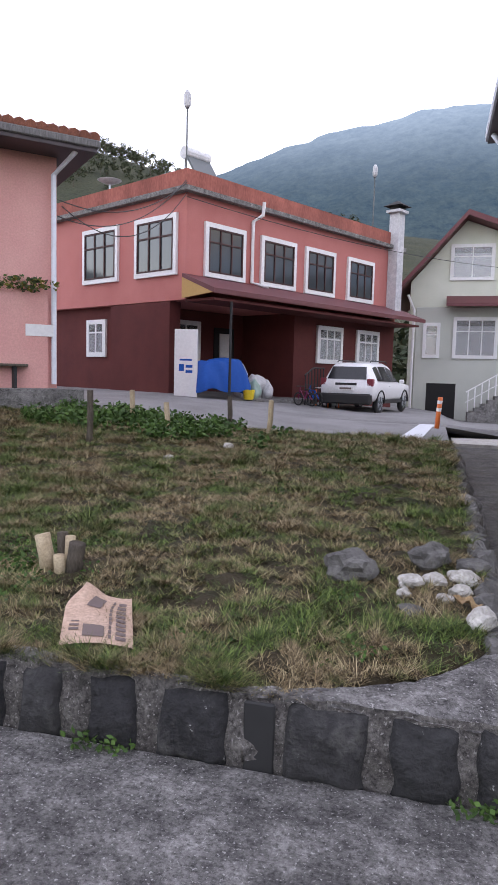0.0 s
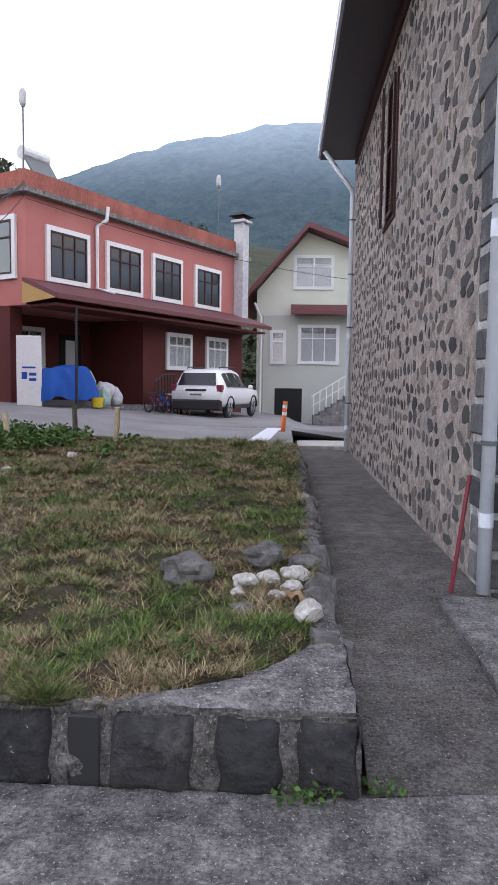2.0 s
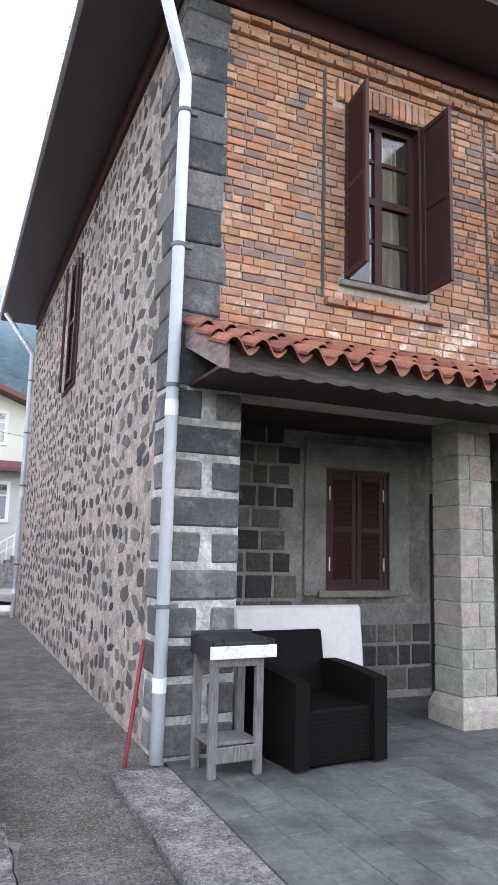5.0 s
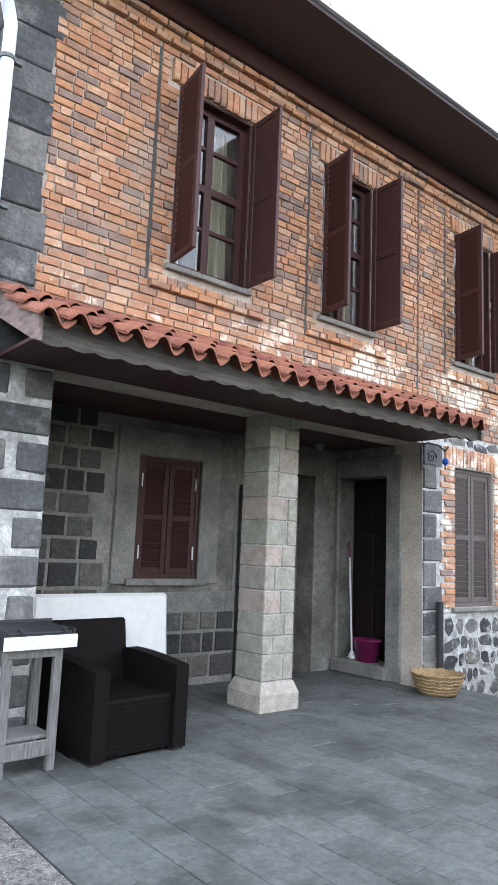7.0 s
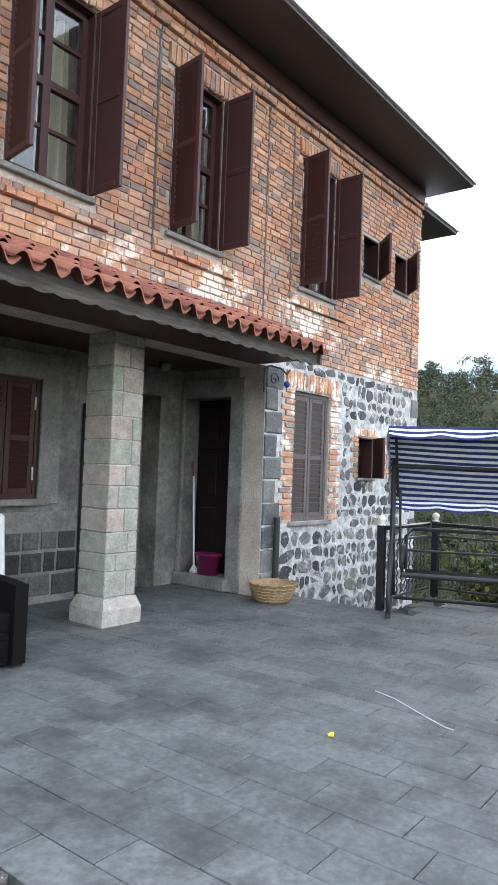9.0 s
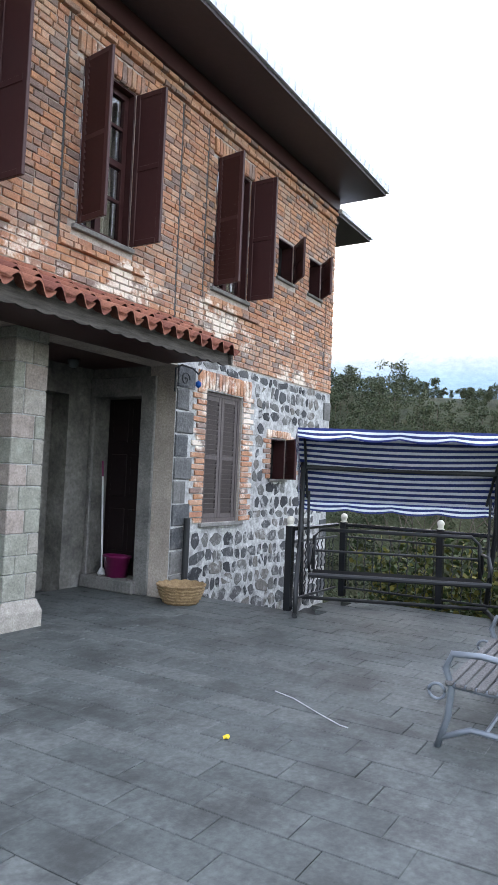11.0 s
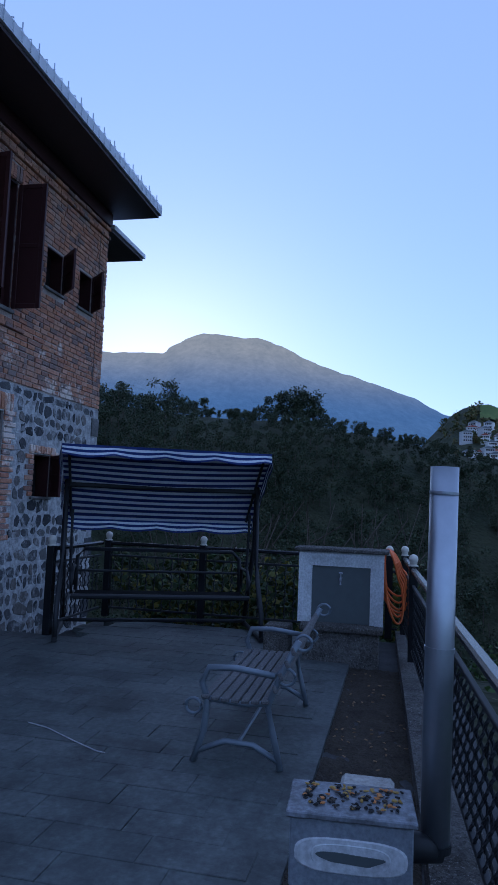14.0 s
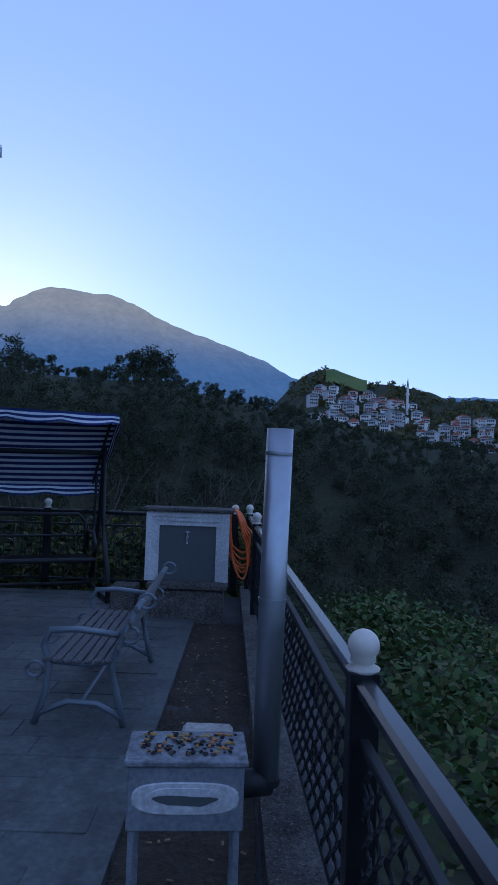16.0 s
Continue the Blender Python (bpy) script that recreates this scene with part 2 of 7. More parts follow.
M["darkred"] = two("dark_red_paint", (0.095, 0.022, 0.02), (0.13, 0.032, 0.028), 0.8, 30, 0.8, 0.15, grain=0.8)
M["pink"] = two("pink_paint", (0.68, 0.33, 0.3), (0.74, 0.4, 0.36), 0.8, 30, 0.85, 0.15, grain=0.8)
M["parapet"] = two("parapet_paint", (0.28, 0.09, 0.07), (0.5, 0.16, 0.12), 1.4, 20, 0.85, 0.2, stretch=(1, 1, 0.35))
M["green"] = two("pale_green_paint", (0.58, 0.61, 0.5), (0.68, 0.7, 0.6), 0.6, 25, 0.85, 0.15, grain=0.8)
M["green_grey"] = two("grey_green_paint", (0.46, 0.48, 0.43), (0.54, 0.56, 0.5), 0.6, 25, 0.85, 0.15, grain=0.8)
M["metal_roof"] = flat("red_metal_roof", (0.13, 0.03, 0.034), 0.55)
M["ochre"] = flat("ochre_paint", (0.5, 0.3, 0.1), 0.7)
M["black"] = flat("black_metal", (0.014, 0.015, 0.017), 0.6, 0.0)
M["black_gloss"] = flat("black_enamel", (0.02, 0.021, 0.024), 0.25, 0.3)
M["matt_black"] = flat("matt_black", (0.01, 0.01, 0.011), 1.0)
M["matt_black"].node_tree.nodes["Principled BSDF"].inputs["Specular IOR Level"].default_value = 0.05
M["car_glass"] = flat("car_glass", (0.012, 0.014, 0.016), 0.15)
M["rattan"] = two("rattan_plastic", (0.005, 0.004, 0.004), (0.009, 0.0075, 0.0075), 30, 120, 0.7, 0.5, 0.004)
M["rattan"].node_tree.nodes["Principled BSDF"].inputs["Specular IOR Level"].default_value = 0.08
M["iron_grey"] = flat("grey_blue_iron", (0.2, 0.23, 0.26), 0.5, 0.3)
M["carwhite"] = flat("car_white", (0.78, 0.78, 0.78), 0.25)
M["rubber"] = flat("rubber", (0.02, 0.02, 0.02), 0.8)
M["orange"] = flat("orange_plastic", (0.75, 0.16, 0.03), 0.5)
M["bluetarp"] = flat("blue_tarp", (0.004, 0.085, 0.36), 0.7, 0, 0.2)
M["sack"] = two("sack", (0.5, 0.5, 0.52), (0.7, 0.7, 0.7), 6, 40, 0.8, 0.4)
M["greenbag"] = flat("green_bag", (0.3, 0.42, 0.36), 0.6)
M["yellow"] = flat("yellow_plastic", (0.7, 0.5, 0.03), 0.5)
M["magenta"] = flat("magenta_plastic", (0.2, 0.01, 0.08), 0.4)
M["wicker"] = two("wicker", (0.26, 0.16, 0.08), (0.42, 0.29, 0.16), 25, 90, 0.8, 0.8, 0.008)
M["card"] = two("cardboard", (0.5, 0.33, 0.24), (0.6, 0.42, 0.32), 4, 60, 0.9, 0.2)
M["leaf_gold"] = flat("gold_leaf", (0.4, 0.26, 0.06), 0.7)
M["leaf_orange"] = flat("orange_leaf", (0.5, 0.2, 0.05), 0.7)
M["cream"] = flat("cream_paint", (0.72, 0.68, 0.58), 0.55)
M["ink"] = flat("ink", (0.14, 0.1, 0.09), 0.8)
M["marble"] = two("marble", (0.62, 0.63, 0.63), (0.86, 0.87, 0.87), 5, 50, 0.4, 0.1)
M["grey_panel"] = flat("grey_panel", (0.1, 0.115, 0.115), 0.5)
M["steel"] = flat("galvanised", (0.45, 0.48, 0.52), 0.38, 0.85)
M["stove"] = two("stove_sheet", (0.3, 0.33, 0.36), (0.42, 0.45, 0.5), 6, 50, 0.5, 0.1, metal=0.4)
M["bark"] = two("bark", (0.09, 0.075, 0.06), (0.17, 0.14, 0.11), 8, 50, 0.95, 0.8, 0.02, stretch=(3, 3, 0.6))
M["cutwood"] = two("cut_wood", (0.42, 0.32, 0.2), (0.58, 0.47, 0.32), 8, 60, 0.9, 0.5)
M["palestone"] = two("pale_stone", (0.36, 0.34, 0.3), (0.62, 0.6, 0.55), 8, 40, 0.9, 0.6, 0.02)
M["rock_dark"] = pieces("rock_dark", [(0.035, 0.035, 0.037), (0.06, 0.059, 0.058), (0.045, 0.045, 0.045)], 24, 0.95, 1.0, dist=0.03, patch=((0.5, 0.5, 0.48), 12.0, 0.675), stain=((0.1, 0.097, 0.088), 6.0, 0.55, 0.6))
M["rock"] = two("rock", (0.08, 0.077, 0.072), (0.19, 0.182, 0.17), 6, 35, 0.9, 0.8, 0.02)


def leafy(name, tones, rough=0.7):
    k = NT(name)
    n = len(tones)
    c = k.ramp(k.rand(True), [(i / n, t) for i, t in enumerate(tones)])
    k.color(k.mix(0.7, c, k.ramp(k.noise(0.05, 3), [(0.35, (0.55, 0.6, 0.55)), (0.65, (1, 1, 1))]), "MULTIPLY"))
    return k.set(rough, 0, 0.2)


def blades(name):
    """Grass: each blade straw or green, the mix drifting over the lawn in patches."""
    k = NT(name)
    dry = k.ramp(k.rand(True), [(0.0, (0.22, 0.16, 0.085)), (0.4, (0.06, 0.042, 0.026)), (0.75, (0.3, 0.225, 0.12)), (1.0, (0.5, 0.41, 0.25))])
    fresh = k.ramp(k.rand(True), [(0.0, (0.06, 0.1, 0.025)), (0.4, (0.025, 0.042, 0.014)), (0.75, (0.1, 0.16, 0.035)), (1.0, (0.19, 0.25, 0.07))])
    k.color(k.mix(k.ramp(k.noise(1.9, 7, 0.78), [(0.46, (0, 0, 0)), (0.56, (1, 1, 1))]), dry, fresh))
    return k.set(0.75, 0, 0.2)


M["grass"] = blades("grass_blades")
M["weeds"] = leafy("weed_leaves", [(0.06, 0.13, 0.03), (0.09, 0.17, 0.04), (0.05, 0.1, 0.03)])
M["forest"] = leafy("forest_leaves", [(0.042, 0.06, 0.034), (0.052, 0.07, 0.036), (0.072, 0.068, 0.036), (0.036, 0.052, 0.032), (0.064, 0.078, 0.04)])
M["village_leaves"] = leafy("village_leaves", [(0.14, 0.125, 0.05), (0.1, 0.115, 0.04), (0.17, 0.12, 0.05), (0.08, 0.095, 0.04)])
M["bush_leaves"] = leafy("bush_leaves", [(0.06, 0.11, 0.03), (0.09, 0.145, 0.038), (0.05, 0.085, 0.028), (0.13, 0.14, 0.05)])
M["green_fence"] = flat("green_wire", (0.06, 0.1, 0.07), 0.6)
M["hedge"] = leafy("hedge_leaves", [(0.05, 0.08, 0.03), (0.07, 0.1, 0.03), (0.22, 0.18, 0.03), (0.05, 0.07, 0.03)])


def painted_haze(name, low, high, air, amount, scale, top=None, band=(200, 400)):
    """Distant wooded slopes: a backdrop; the bright air before it is painted on as emission."""
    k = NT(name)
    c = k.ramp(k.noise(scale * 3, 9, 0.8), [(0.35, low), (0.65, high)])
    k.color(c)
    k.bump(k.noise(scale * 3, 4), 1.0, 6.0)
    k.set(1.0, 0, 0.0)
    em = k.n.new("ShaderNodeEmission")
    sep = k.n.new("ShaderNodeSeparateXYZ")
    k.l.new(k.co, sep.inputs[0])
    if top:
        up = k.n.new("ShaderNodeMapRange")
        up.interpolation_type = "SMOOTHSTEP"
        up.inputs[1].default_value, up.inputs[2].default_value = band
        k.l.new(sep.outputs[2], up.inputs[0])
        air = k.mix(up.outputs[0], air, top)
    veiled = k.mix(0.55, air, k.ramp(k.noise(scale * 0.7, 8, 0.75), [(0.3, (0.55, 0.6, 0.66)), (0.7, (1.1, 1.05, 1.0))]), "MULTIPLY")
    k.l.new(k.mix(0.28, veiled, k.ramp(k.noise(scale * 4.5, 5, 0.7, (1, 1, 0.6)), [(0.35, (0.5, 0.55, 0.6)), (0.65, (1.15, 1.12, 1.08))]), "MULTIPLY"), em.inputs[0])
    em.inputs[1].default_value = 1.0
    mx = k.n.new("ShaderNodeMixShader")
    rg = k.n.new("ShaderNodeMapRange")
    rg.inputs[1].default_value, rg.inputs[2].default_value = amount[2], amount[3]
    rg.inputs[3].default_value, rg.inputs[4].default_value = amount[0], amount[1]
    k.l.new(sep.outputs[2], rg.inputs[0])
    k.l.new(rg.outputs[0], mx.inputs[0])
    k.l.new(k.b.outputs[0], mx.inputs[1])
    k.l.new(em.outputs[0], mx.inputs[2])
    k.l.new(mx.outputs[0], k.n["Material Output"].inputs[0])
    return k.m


# haze is a glow mixed into the slopes, stronger and paler towards the crest
M["far_north"] = painted_haze("far_north", (0.012, 0.022, 0.022), (0.09, 0.11, 0.08), (0.012, 0.027, 0.05), (0.2, 0.88, 20, 420), 0.02, (0.062, 0.1, 0.157), (215, 450))
M["far_east"] = painted_haze("far_east", (0.05, 0.07, 0.07), (0.07, 0.09, 0.08), (0.06, 0.105, 0.18), (0.6, 0.92, 60, 600), 0.01, (0.19, 0.178, 0.152), (300, 600))
M["hill_near"] = two("hill_ground", (0.03, 0.04, 0.02), (0.065, 0.068, 0.035), 0.12, 1.1, 0.95, 1.0, 0.6)
M["meadow"] = two("meadow", (0.09, 0.14, 0.03), (0.16, 0.2, 0.05), 0.02, 0.4, 0.95, 0.5, 0.3)


# ---- mesh helpers ----
class MB:
    """Collects vertices and faces of one mesh."""
    def __init__(self):
        self.v, self.f = [], []

    def add(self, vs, fs, m=None):
        o = len(self.v)
        self.v += [tuple(m @ Vector(p)) for p in vs] if m else [tuple(p) for p in vs]
        self.f += [tuple(o + i for i in q) for q in fs]
        return self

    def box(self, x0, y0, z0, x1, y1, z1, m=None):
        vs = [(x, y, z) for z in (z0, z1) for y in (y0, y1) for x in (x0, x1)]
        return self.add(vs, [(0, 2, 3, 1), (4, 5, 7, 6), (0, 1, 5, 4), (2, 6, 7, 3), (0, 4, 6, 2), (1, 3, 7, 5)], m)

    def cbox(self, x0, y0, z0, x1, y1, z1, b=0.01, m=None):
        """A box with chamfered edges."""
        b = min(b, 0.45 * min(x1 - x0, y1 - y0, z1 - z0))
        bm = bmesh.new()
        bmesh.ops.create_cube(bm, size=1)
        for v in bm.verts:
            v.co = ((x0 + x1) / 2 + v.co.x * (x1 - x0), (y0 + y1) / 2 + v.co.y * (y1 - y0), (z0 + z1) / 2 + v.co.z * (z1 - z0))
        bmesh.ops.bevel(bm, geom=bm.edges[:], offset=b, segments=1, affect="EDGES")
        bm.verts.index_update()
        self.add([v.co[:] for v in bm.verts], [[v.index for v in q.verts] for q in bm.faces], m)
        bm.free()
        return self

    def cyl(self, p0, p1, r0, r1=None, n=12, cap=True):
        r1 = r0 if r1 is None else r1
        a, b = Vector(p0), Vector(p1)
        q = (b - a).to_track_quat("Z", "Y")
        ring = [Vector((math.cos(2 * math.pi * i / n), math.sin(2 * math.pi * i / n), 0)) for i in range(n)]
        vs = [a + q @ (k * r0) for k in ring] + [b + q @ (k * r1) for k in ring]
        fs = [(i, (i + 1) % n, n + (i + 1) % n, n + i) for i in range(n)]
        if cap:
            fs += [tuple(range(n))[::-1], tuple(range(n, 2 * n))]
        return self.add(vs, fs)

    def tube(self, pts, r, n=8):
        pts = [Vector(p) for p in pts]
        vs, fs = [], []
        up = Vector((0.13, 0.21, 0.97))
        for i, p in enumerate(pts):
            d = (pts[min(i + 1, len(pts) - 1)] - pts[max(i - 1, 0)]).normalized()
            s = d.cross(up)
            s = s.normalized() if s.length > 0.05 else d.cross(Vector((1, 0, 0))).normalized()
            t = d.cross(s)
            vs += [p + r * (math.cos(2 * math.pi * k / n) * s + math.sin(2 * math.pi * k / n) * t) for k in range(n)]
        for i in range(len(pts) - 1):
            fs += [(i * n + k, i * n + (k + 1) % n, (i + 1) * n + (k + 1) % n, (i + 1) * n + k) for k in range(n)]
        fs += [tuple(range(n))[::-1], tuple(range((len(pts) - 1) * n, len(pts) * n))]
        return self.add(vs, fs)

    def prism(self, poly, h0, h1, m=None):
        """A polygon in x, y raised from h0 to h1."""
        n = len(poly)
        vs = [(x, y, h0) for x, y in poly] + [(x, y, h1) for x, y in poly]
        return self.add(vs, [tuple(range(n))[::-1], tuple(range(n, 2 * n))] + [(i, (i + 1) % n, n + (i + 1) % n, n + i) for i in range(n)], m)

    def lathe(self, prof, c=(0, 0, 0), n=20):
        vs = [(c[0] + r * math.cos(2 * math.pi * k / n), c[1] + r * math.sin(2 * math.pi * k / n), c[2] + z) for r, z in prof for k in range(n)]
        fs = [(i * n + k, i * n + (k + 1) % n, (i + 1) * n + (k + 1) % n, (i + 1) * n + k) for i in range(len(prof) - 1) for k in range(n)]
        fs += [tuple(range(n))[::-1], tuple(range((len(prof) - 1) * n, len(prof) * n))]
        return self.add(vs, fs)

    def grid(self, fn, nu, nv):
        """A sheet: fn(u, v) with u, v from 0 to 1."""
        vs = [fn(i / nu, j / nv) for j in range(nv + 1) for i in range(nu + 1)]
        return self.add(vs, [(j * (nu + 1) + i, j * (nu + 1) + i + 1, (j + 1) * (nu + 1) + i + 1, (j + 1) * (nu + 1) + i) for j in range(nv) for i in range(nu)])

    def shake(self, amp, scale=11.0):
        """Uneven, worn edges."""
        self.v = [tuple(wobble(p, amp, scale)) for p in self.v]
        return self

    def mesh(self, name, mat, smooth=False):
        me = bpy.data.meshes.new(name)
        me.from_pydata(self.v, [], self.f)
        me.materials.append(M[mat] if isinstance(mat, str) else mat)
        if smooth:
            me.polygons.foreach_set("use_smooth", [True] * len(me.polygons))
        me.update()
        return me


def part(name, mb, mat, parent=None, label="", smooth=False):
    """One mesh object, under a thing or a part."""
    ob = new(name, mb.mesh(name, mat, smooth))
    ob.parent = parent
    return tagged(ob, label)


def thing(name, m, label, category, group="", kind=""):
    """An empty at a thing's base, which holds its parts."""
    ob = new(name)
    ob.empty_display_size = 0.2
    ob.matrix_basis = m
    return tagged(ob, label, category, group, kind)


def solo(name, mb, mat, label, category, group="", kind="", smooth=False):
    return tagged(part(name, mb, mat, None, "", smooth), label, category, group, kind)


def structure(name, mb, mat, label, category, smooth=False):
    return solo(name, mb, mat, label, category, "", "structure", smooth)


def wobble(p, amp, scale, seed=0.0):
    return Vector(p) + amp * (noise.noise_vector(Vector(p) * scale + Vector((seed, seed * 1.7, seed * 0.3))))


def cut_rects(u0, v0, u1, v1, holes):
    """The cells of a rectangle that lie outside the holes, as rectangles."""
    us = sorted({u0, u1, *[k for h in holes for k in (h[0], h[2]) if u0 < k < u1]})
    out = []
    for a, b in zip(us, us[1:]):
        mid = (a + b) / 2
        spans = sorted((max(h[1], v0), min(h[3], v1)) for h in holes if h[0] < mid < h[2])
        at = v0
        for lo, hi in spans:
            if lo > at + 1e-6:
                out.append((a, at, b, lo))
            at = max(at, hi)
        if at < v1 - 1e-6:
            out.append((a, at, b, v1))
    return out


def blob(seed, sx, sy, sz, n=2, rough=0.25):
    bm = bmesh.new()
    bmesh.ops.create_icosphere(bm, subdivisions=n, radius=1)
    mb = MB()
    for v in bm.verts:
        k = 1 + rough * noise.noise(v.co * 1.3 + Vector((seed * 3.1, seed, 0))) + 0.4 * rough * noise.noise(v.co * 3.7 + Vector((seed, 0, 0)))
        v.co *= k
    bm.verts.index_update()
    mb.add([(v.co.x * sx, v.co.y * sy, v.co.z * sz) for v in bm.verts], [[v.index for v in q.verts] for q in bm.faces])
    bm.free()
    return mb


# ---- the ground ----
def smoothstep(a, b, x):
    t = min(1.0, max(0.0, (x - a) / (b - a)))
    return t * t * (3 - 2 * t)


def profile(table, a):
    return float(np.interp(a, [p[0] for p in table], [p[1] for p in table]))


MID = [(-180, 6), (-60, 1.5), (-20, 1.9), (-12, 2.0), (-5.5, 3.8), (-2.6, 4.5), (1.2, 5.4), (5, 6.0), (8, 6.9), (13, 6.8), (19, 7.0), (25, 7.5), (60, 9), (90, 10), (105, 12), (113, 14.8), (117, 15.6), (121, 15.4), (140, 13), (180, 8)]


def ground_z(x, y):
    """Height of the open ground: the yard is a shelf over a valley to the east and south, with wooded hills all round."""
    r, a = math.hypot(x, y), math.degrees(math.atan2(y, x))
    shelf = 0.1 + 0.3 * smoothstep(2, 12, y) + 0.55 * smoothstep(-2, -10, x) * smoothstep(4, 14, y)
    shelf -= 0.6 * smoothstep(20, 34, y) * smoothstep(-6, 0, x)
    shelf -= 0.7
    hill_r = 170.0 if a < 60 or a > 170 else 300.0
    crest = 1.5 + hill_r * math.tan(radians(profile(MID, a)))
    drop = max(smoothstep(8.6, 17, x) * smoothstep(60, 20, y), smoothstep(-0.7, -9, y))
    side = smoothstep(75, 50, a) if a > 0 else smoothstep(-175, -120, a)
    valley = -24 * smoothstep(9, 75, r) * max(side, 0.0)
    base = shelf * (1 - drop) + drop * (-2.6 + valley)
    up = smoothstep(70 if a < 60 else 60, hill_r, r)
    rough = 1.5 * noise.noise(Vector((x, y, 0)) * 0.02) * smoothstep(40, 90, r)
    h = base + (crest - base) * up + rough
    if r > hill_r:
        h = crest - (r - hill_r) * 0.12 * smoothstep(hill_r, hill_r * 1.6, r)
    return h


gm = MB()
NR, NA = 70, 240
for j in range(NR + 1):
    rr = 1.2 * (4500 / 1.2) ** (j / NR)
    for i in range(NA):
        aa = 2 * math.pi * i / NA - math.pi
        gm.v.append((rr * math.cos(aa), rr * math.sin(aa), ground_z(rr * math.cos(aa), rr * math.sin(aa))))
for j in range(NR):
    for i in range(NA):
        gm.f.append((j * NA + i, j * NA + (i + 1) % NA, (j + 1) * NA + (i + 1) % NA, (j + 1) * NA + i))
gm.f.append(tuple(range(NA))[::-1])
structure("ground", gm, "hill_near", "dark wooded valley slopes and ground round the yard", "ground", True)


def ridge(name, table, dist, mat, label, depth=500.0, foot=-150.0, rough=18.0, crest=5.0):
    """A far mountain: its crest follows bearings and heights in degrees, its flank comes forward and down."""
    mb = MB()
    a0, a1 = table[0][0], table[-1][0]
    nu, nv = 420, 30

    def at(u, v):
        a = a0 + (a1 - a0) * u
        top = dist * math.tan(radians(profile(table, a)))
        r = dist - depth * (1 - v)
        k = v ** 0.9
        z = foot + (top - foot) * k
        p = Vector((r * math.cos(radians(a)), r * math.sin(radians(a)), z))
        w = rough * noise.fractal(p * 0.006, 1.0, 2.0, 5) * (1 - 0.75 * v)
        return (p.x, p.y, z + w + crest * noise.fractal(p * 0.02, 1.0, 2.0, 3) * smoothstep(0.8, 1.0, v))
    mb.grid(at, nu, nv)
    return structure(name, mb, mat, label, "mountain", True)


ridge("backdrop_mountain_north", [(60, 18.5), (75, 20), (86.4, 20.3), (89.7, 20.2), (92.3, 20), (94.4, 19.4), (97.5, 19.1), (101.9, 17.9), (106, 16.4), (110, 14.5), (118, 13), (135, 13)], 1150, "far_north", "steep forested mountain with blue haze painted on", 650)
ridge("backdrop_mountain_east", [(-40, 6), (-12, 6.2), (-3.3, 7.7), (-1.2, 8.9), (1.3, 9.8), (4.4, 10.8), (7.1, 11.7), (10, 13), (12, 13.6), (16.6, 13.8), (18.2, 13.3), (19.5, 12.5), (19.9, 12.0), (24.7, 11.7), (40, 12.5), (60, 16)], 2600, "far_east", "flat-topped distant mountain with bright haze painted on", 900)
# the village hill across the valley
VH = [(-45, 5), (-30, 5.5), (-20, 5.9), (-16.4, 5.9), (-14.6, 6.4), (-12.8, 6.8), (-11.4, 7.2), (-9.1, 7.6), (-6.8, 8.4), (-4.9, 8.2), (-3.6, 7.4), (-1, 4.5), (3, 2)]
ridge("village_hill", VH, 760, "hill_near", "terraced village hill with woods and a meadow", 330, -20, 10)

# ---- paved ground in the yard ----
def slab(name, poly, z0, z1, mat, label, category="pavement"):
    mb = MB()
    mb.prism(poly, z0, z1)
    return structure(name, mb, mat, label, category)


slab("yard_pavement", [(-14, -0.62), (1.2, -0.62), (1.2, 2.3), (0.98, 2.3), (1.0, 2.5), (0.3, 2.41), (-14, 2.41)], -0.4, 0.0, "concrete", "mottled grey concrete yard with worn patches")
slab("path", [(0.2, 2.415), (1.0, 2.505), (1.09, 4.6), (1.44, 4.8), (1.44, 15.3), (2.6, 19), (0.4, 19), (0.2, 15)], -0.4, -0.004, "concrete_path", "dark damp concrete path along the stone house")
road = MB()


def road_z(x, y):
    return 0.36 + 0.5 * smoothstep(-1.5, -8.5, x) - 0.27 * smoothstep(0.15, 0.7, x) - 0.5 * smoothstep(20, 34, y) * smoothstep(-4, 2, x) + 0.012 * noise.noise(Vector((x * 0.5, y * 0.5, 0)))


road.grid(lambda u, v: (lambda y: (lambda x: (x, y, road_z(x, y)))(-34 + (34 + 0.16 + 7.8 * smoothstep(17.0, 19.0, y)) * u))(11.6 + 24 * v), 90, 40)
structure("road", road, "asphalt", "pale worn asphalt road before the houses", "road", True)
strip = MB()
strip.cbox(1.05, 2.2, -0.1, 1.46, 4.72, 0.05, 0.02)
structure("kerb_strip", strip, "concrete_pale", "low rough concrete kerb beside the terrace", "kerb")
terr = MB()
terr.prism([(1.2, -0.62), (8.45, -0.62), (8.45, 3.62), (7.0, 3.62), (7.0, 6.9), (1.46, 6.9), (1.46, 2.3), (1.2, 2.3)], -3.2, -0.06)
structure("terrace_base", terr, "grout", "terrace slab with dark joints", "terrace")

# ---- lawn ----
def lawn_z(x, y):
    base = 0.27 + 0.17 * smoothstep(3, 12, y) + 0.4 * smoothstep(-2.5, -9, x) * smoothstep(3, 12, y)
    return base + 0.035 * noise.noise(Vector((x * 1.7, y * 1.7, 0))) + (0.045 * noise.noise(Vector((x * 4.6, y * 4.6, 3))) + 0.022 * noise.noise(Vector((x * 11, y * 11, 6)))) * smoothstep(2.45, 2.8, y)


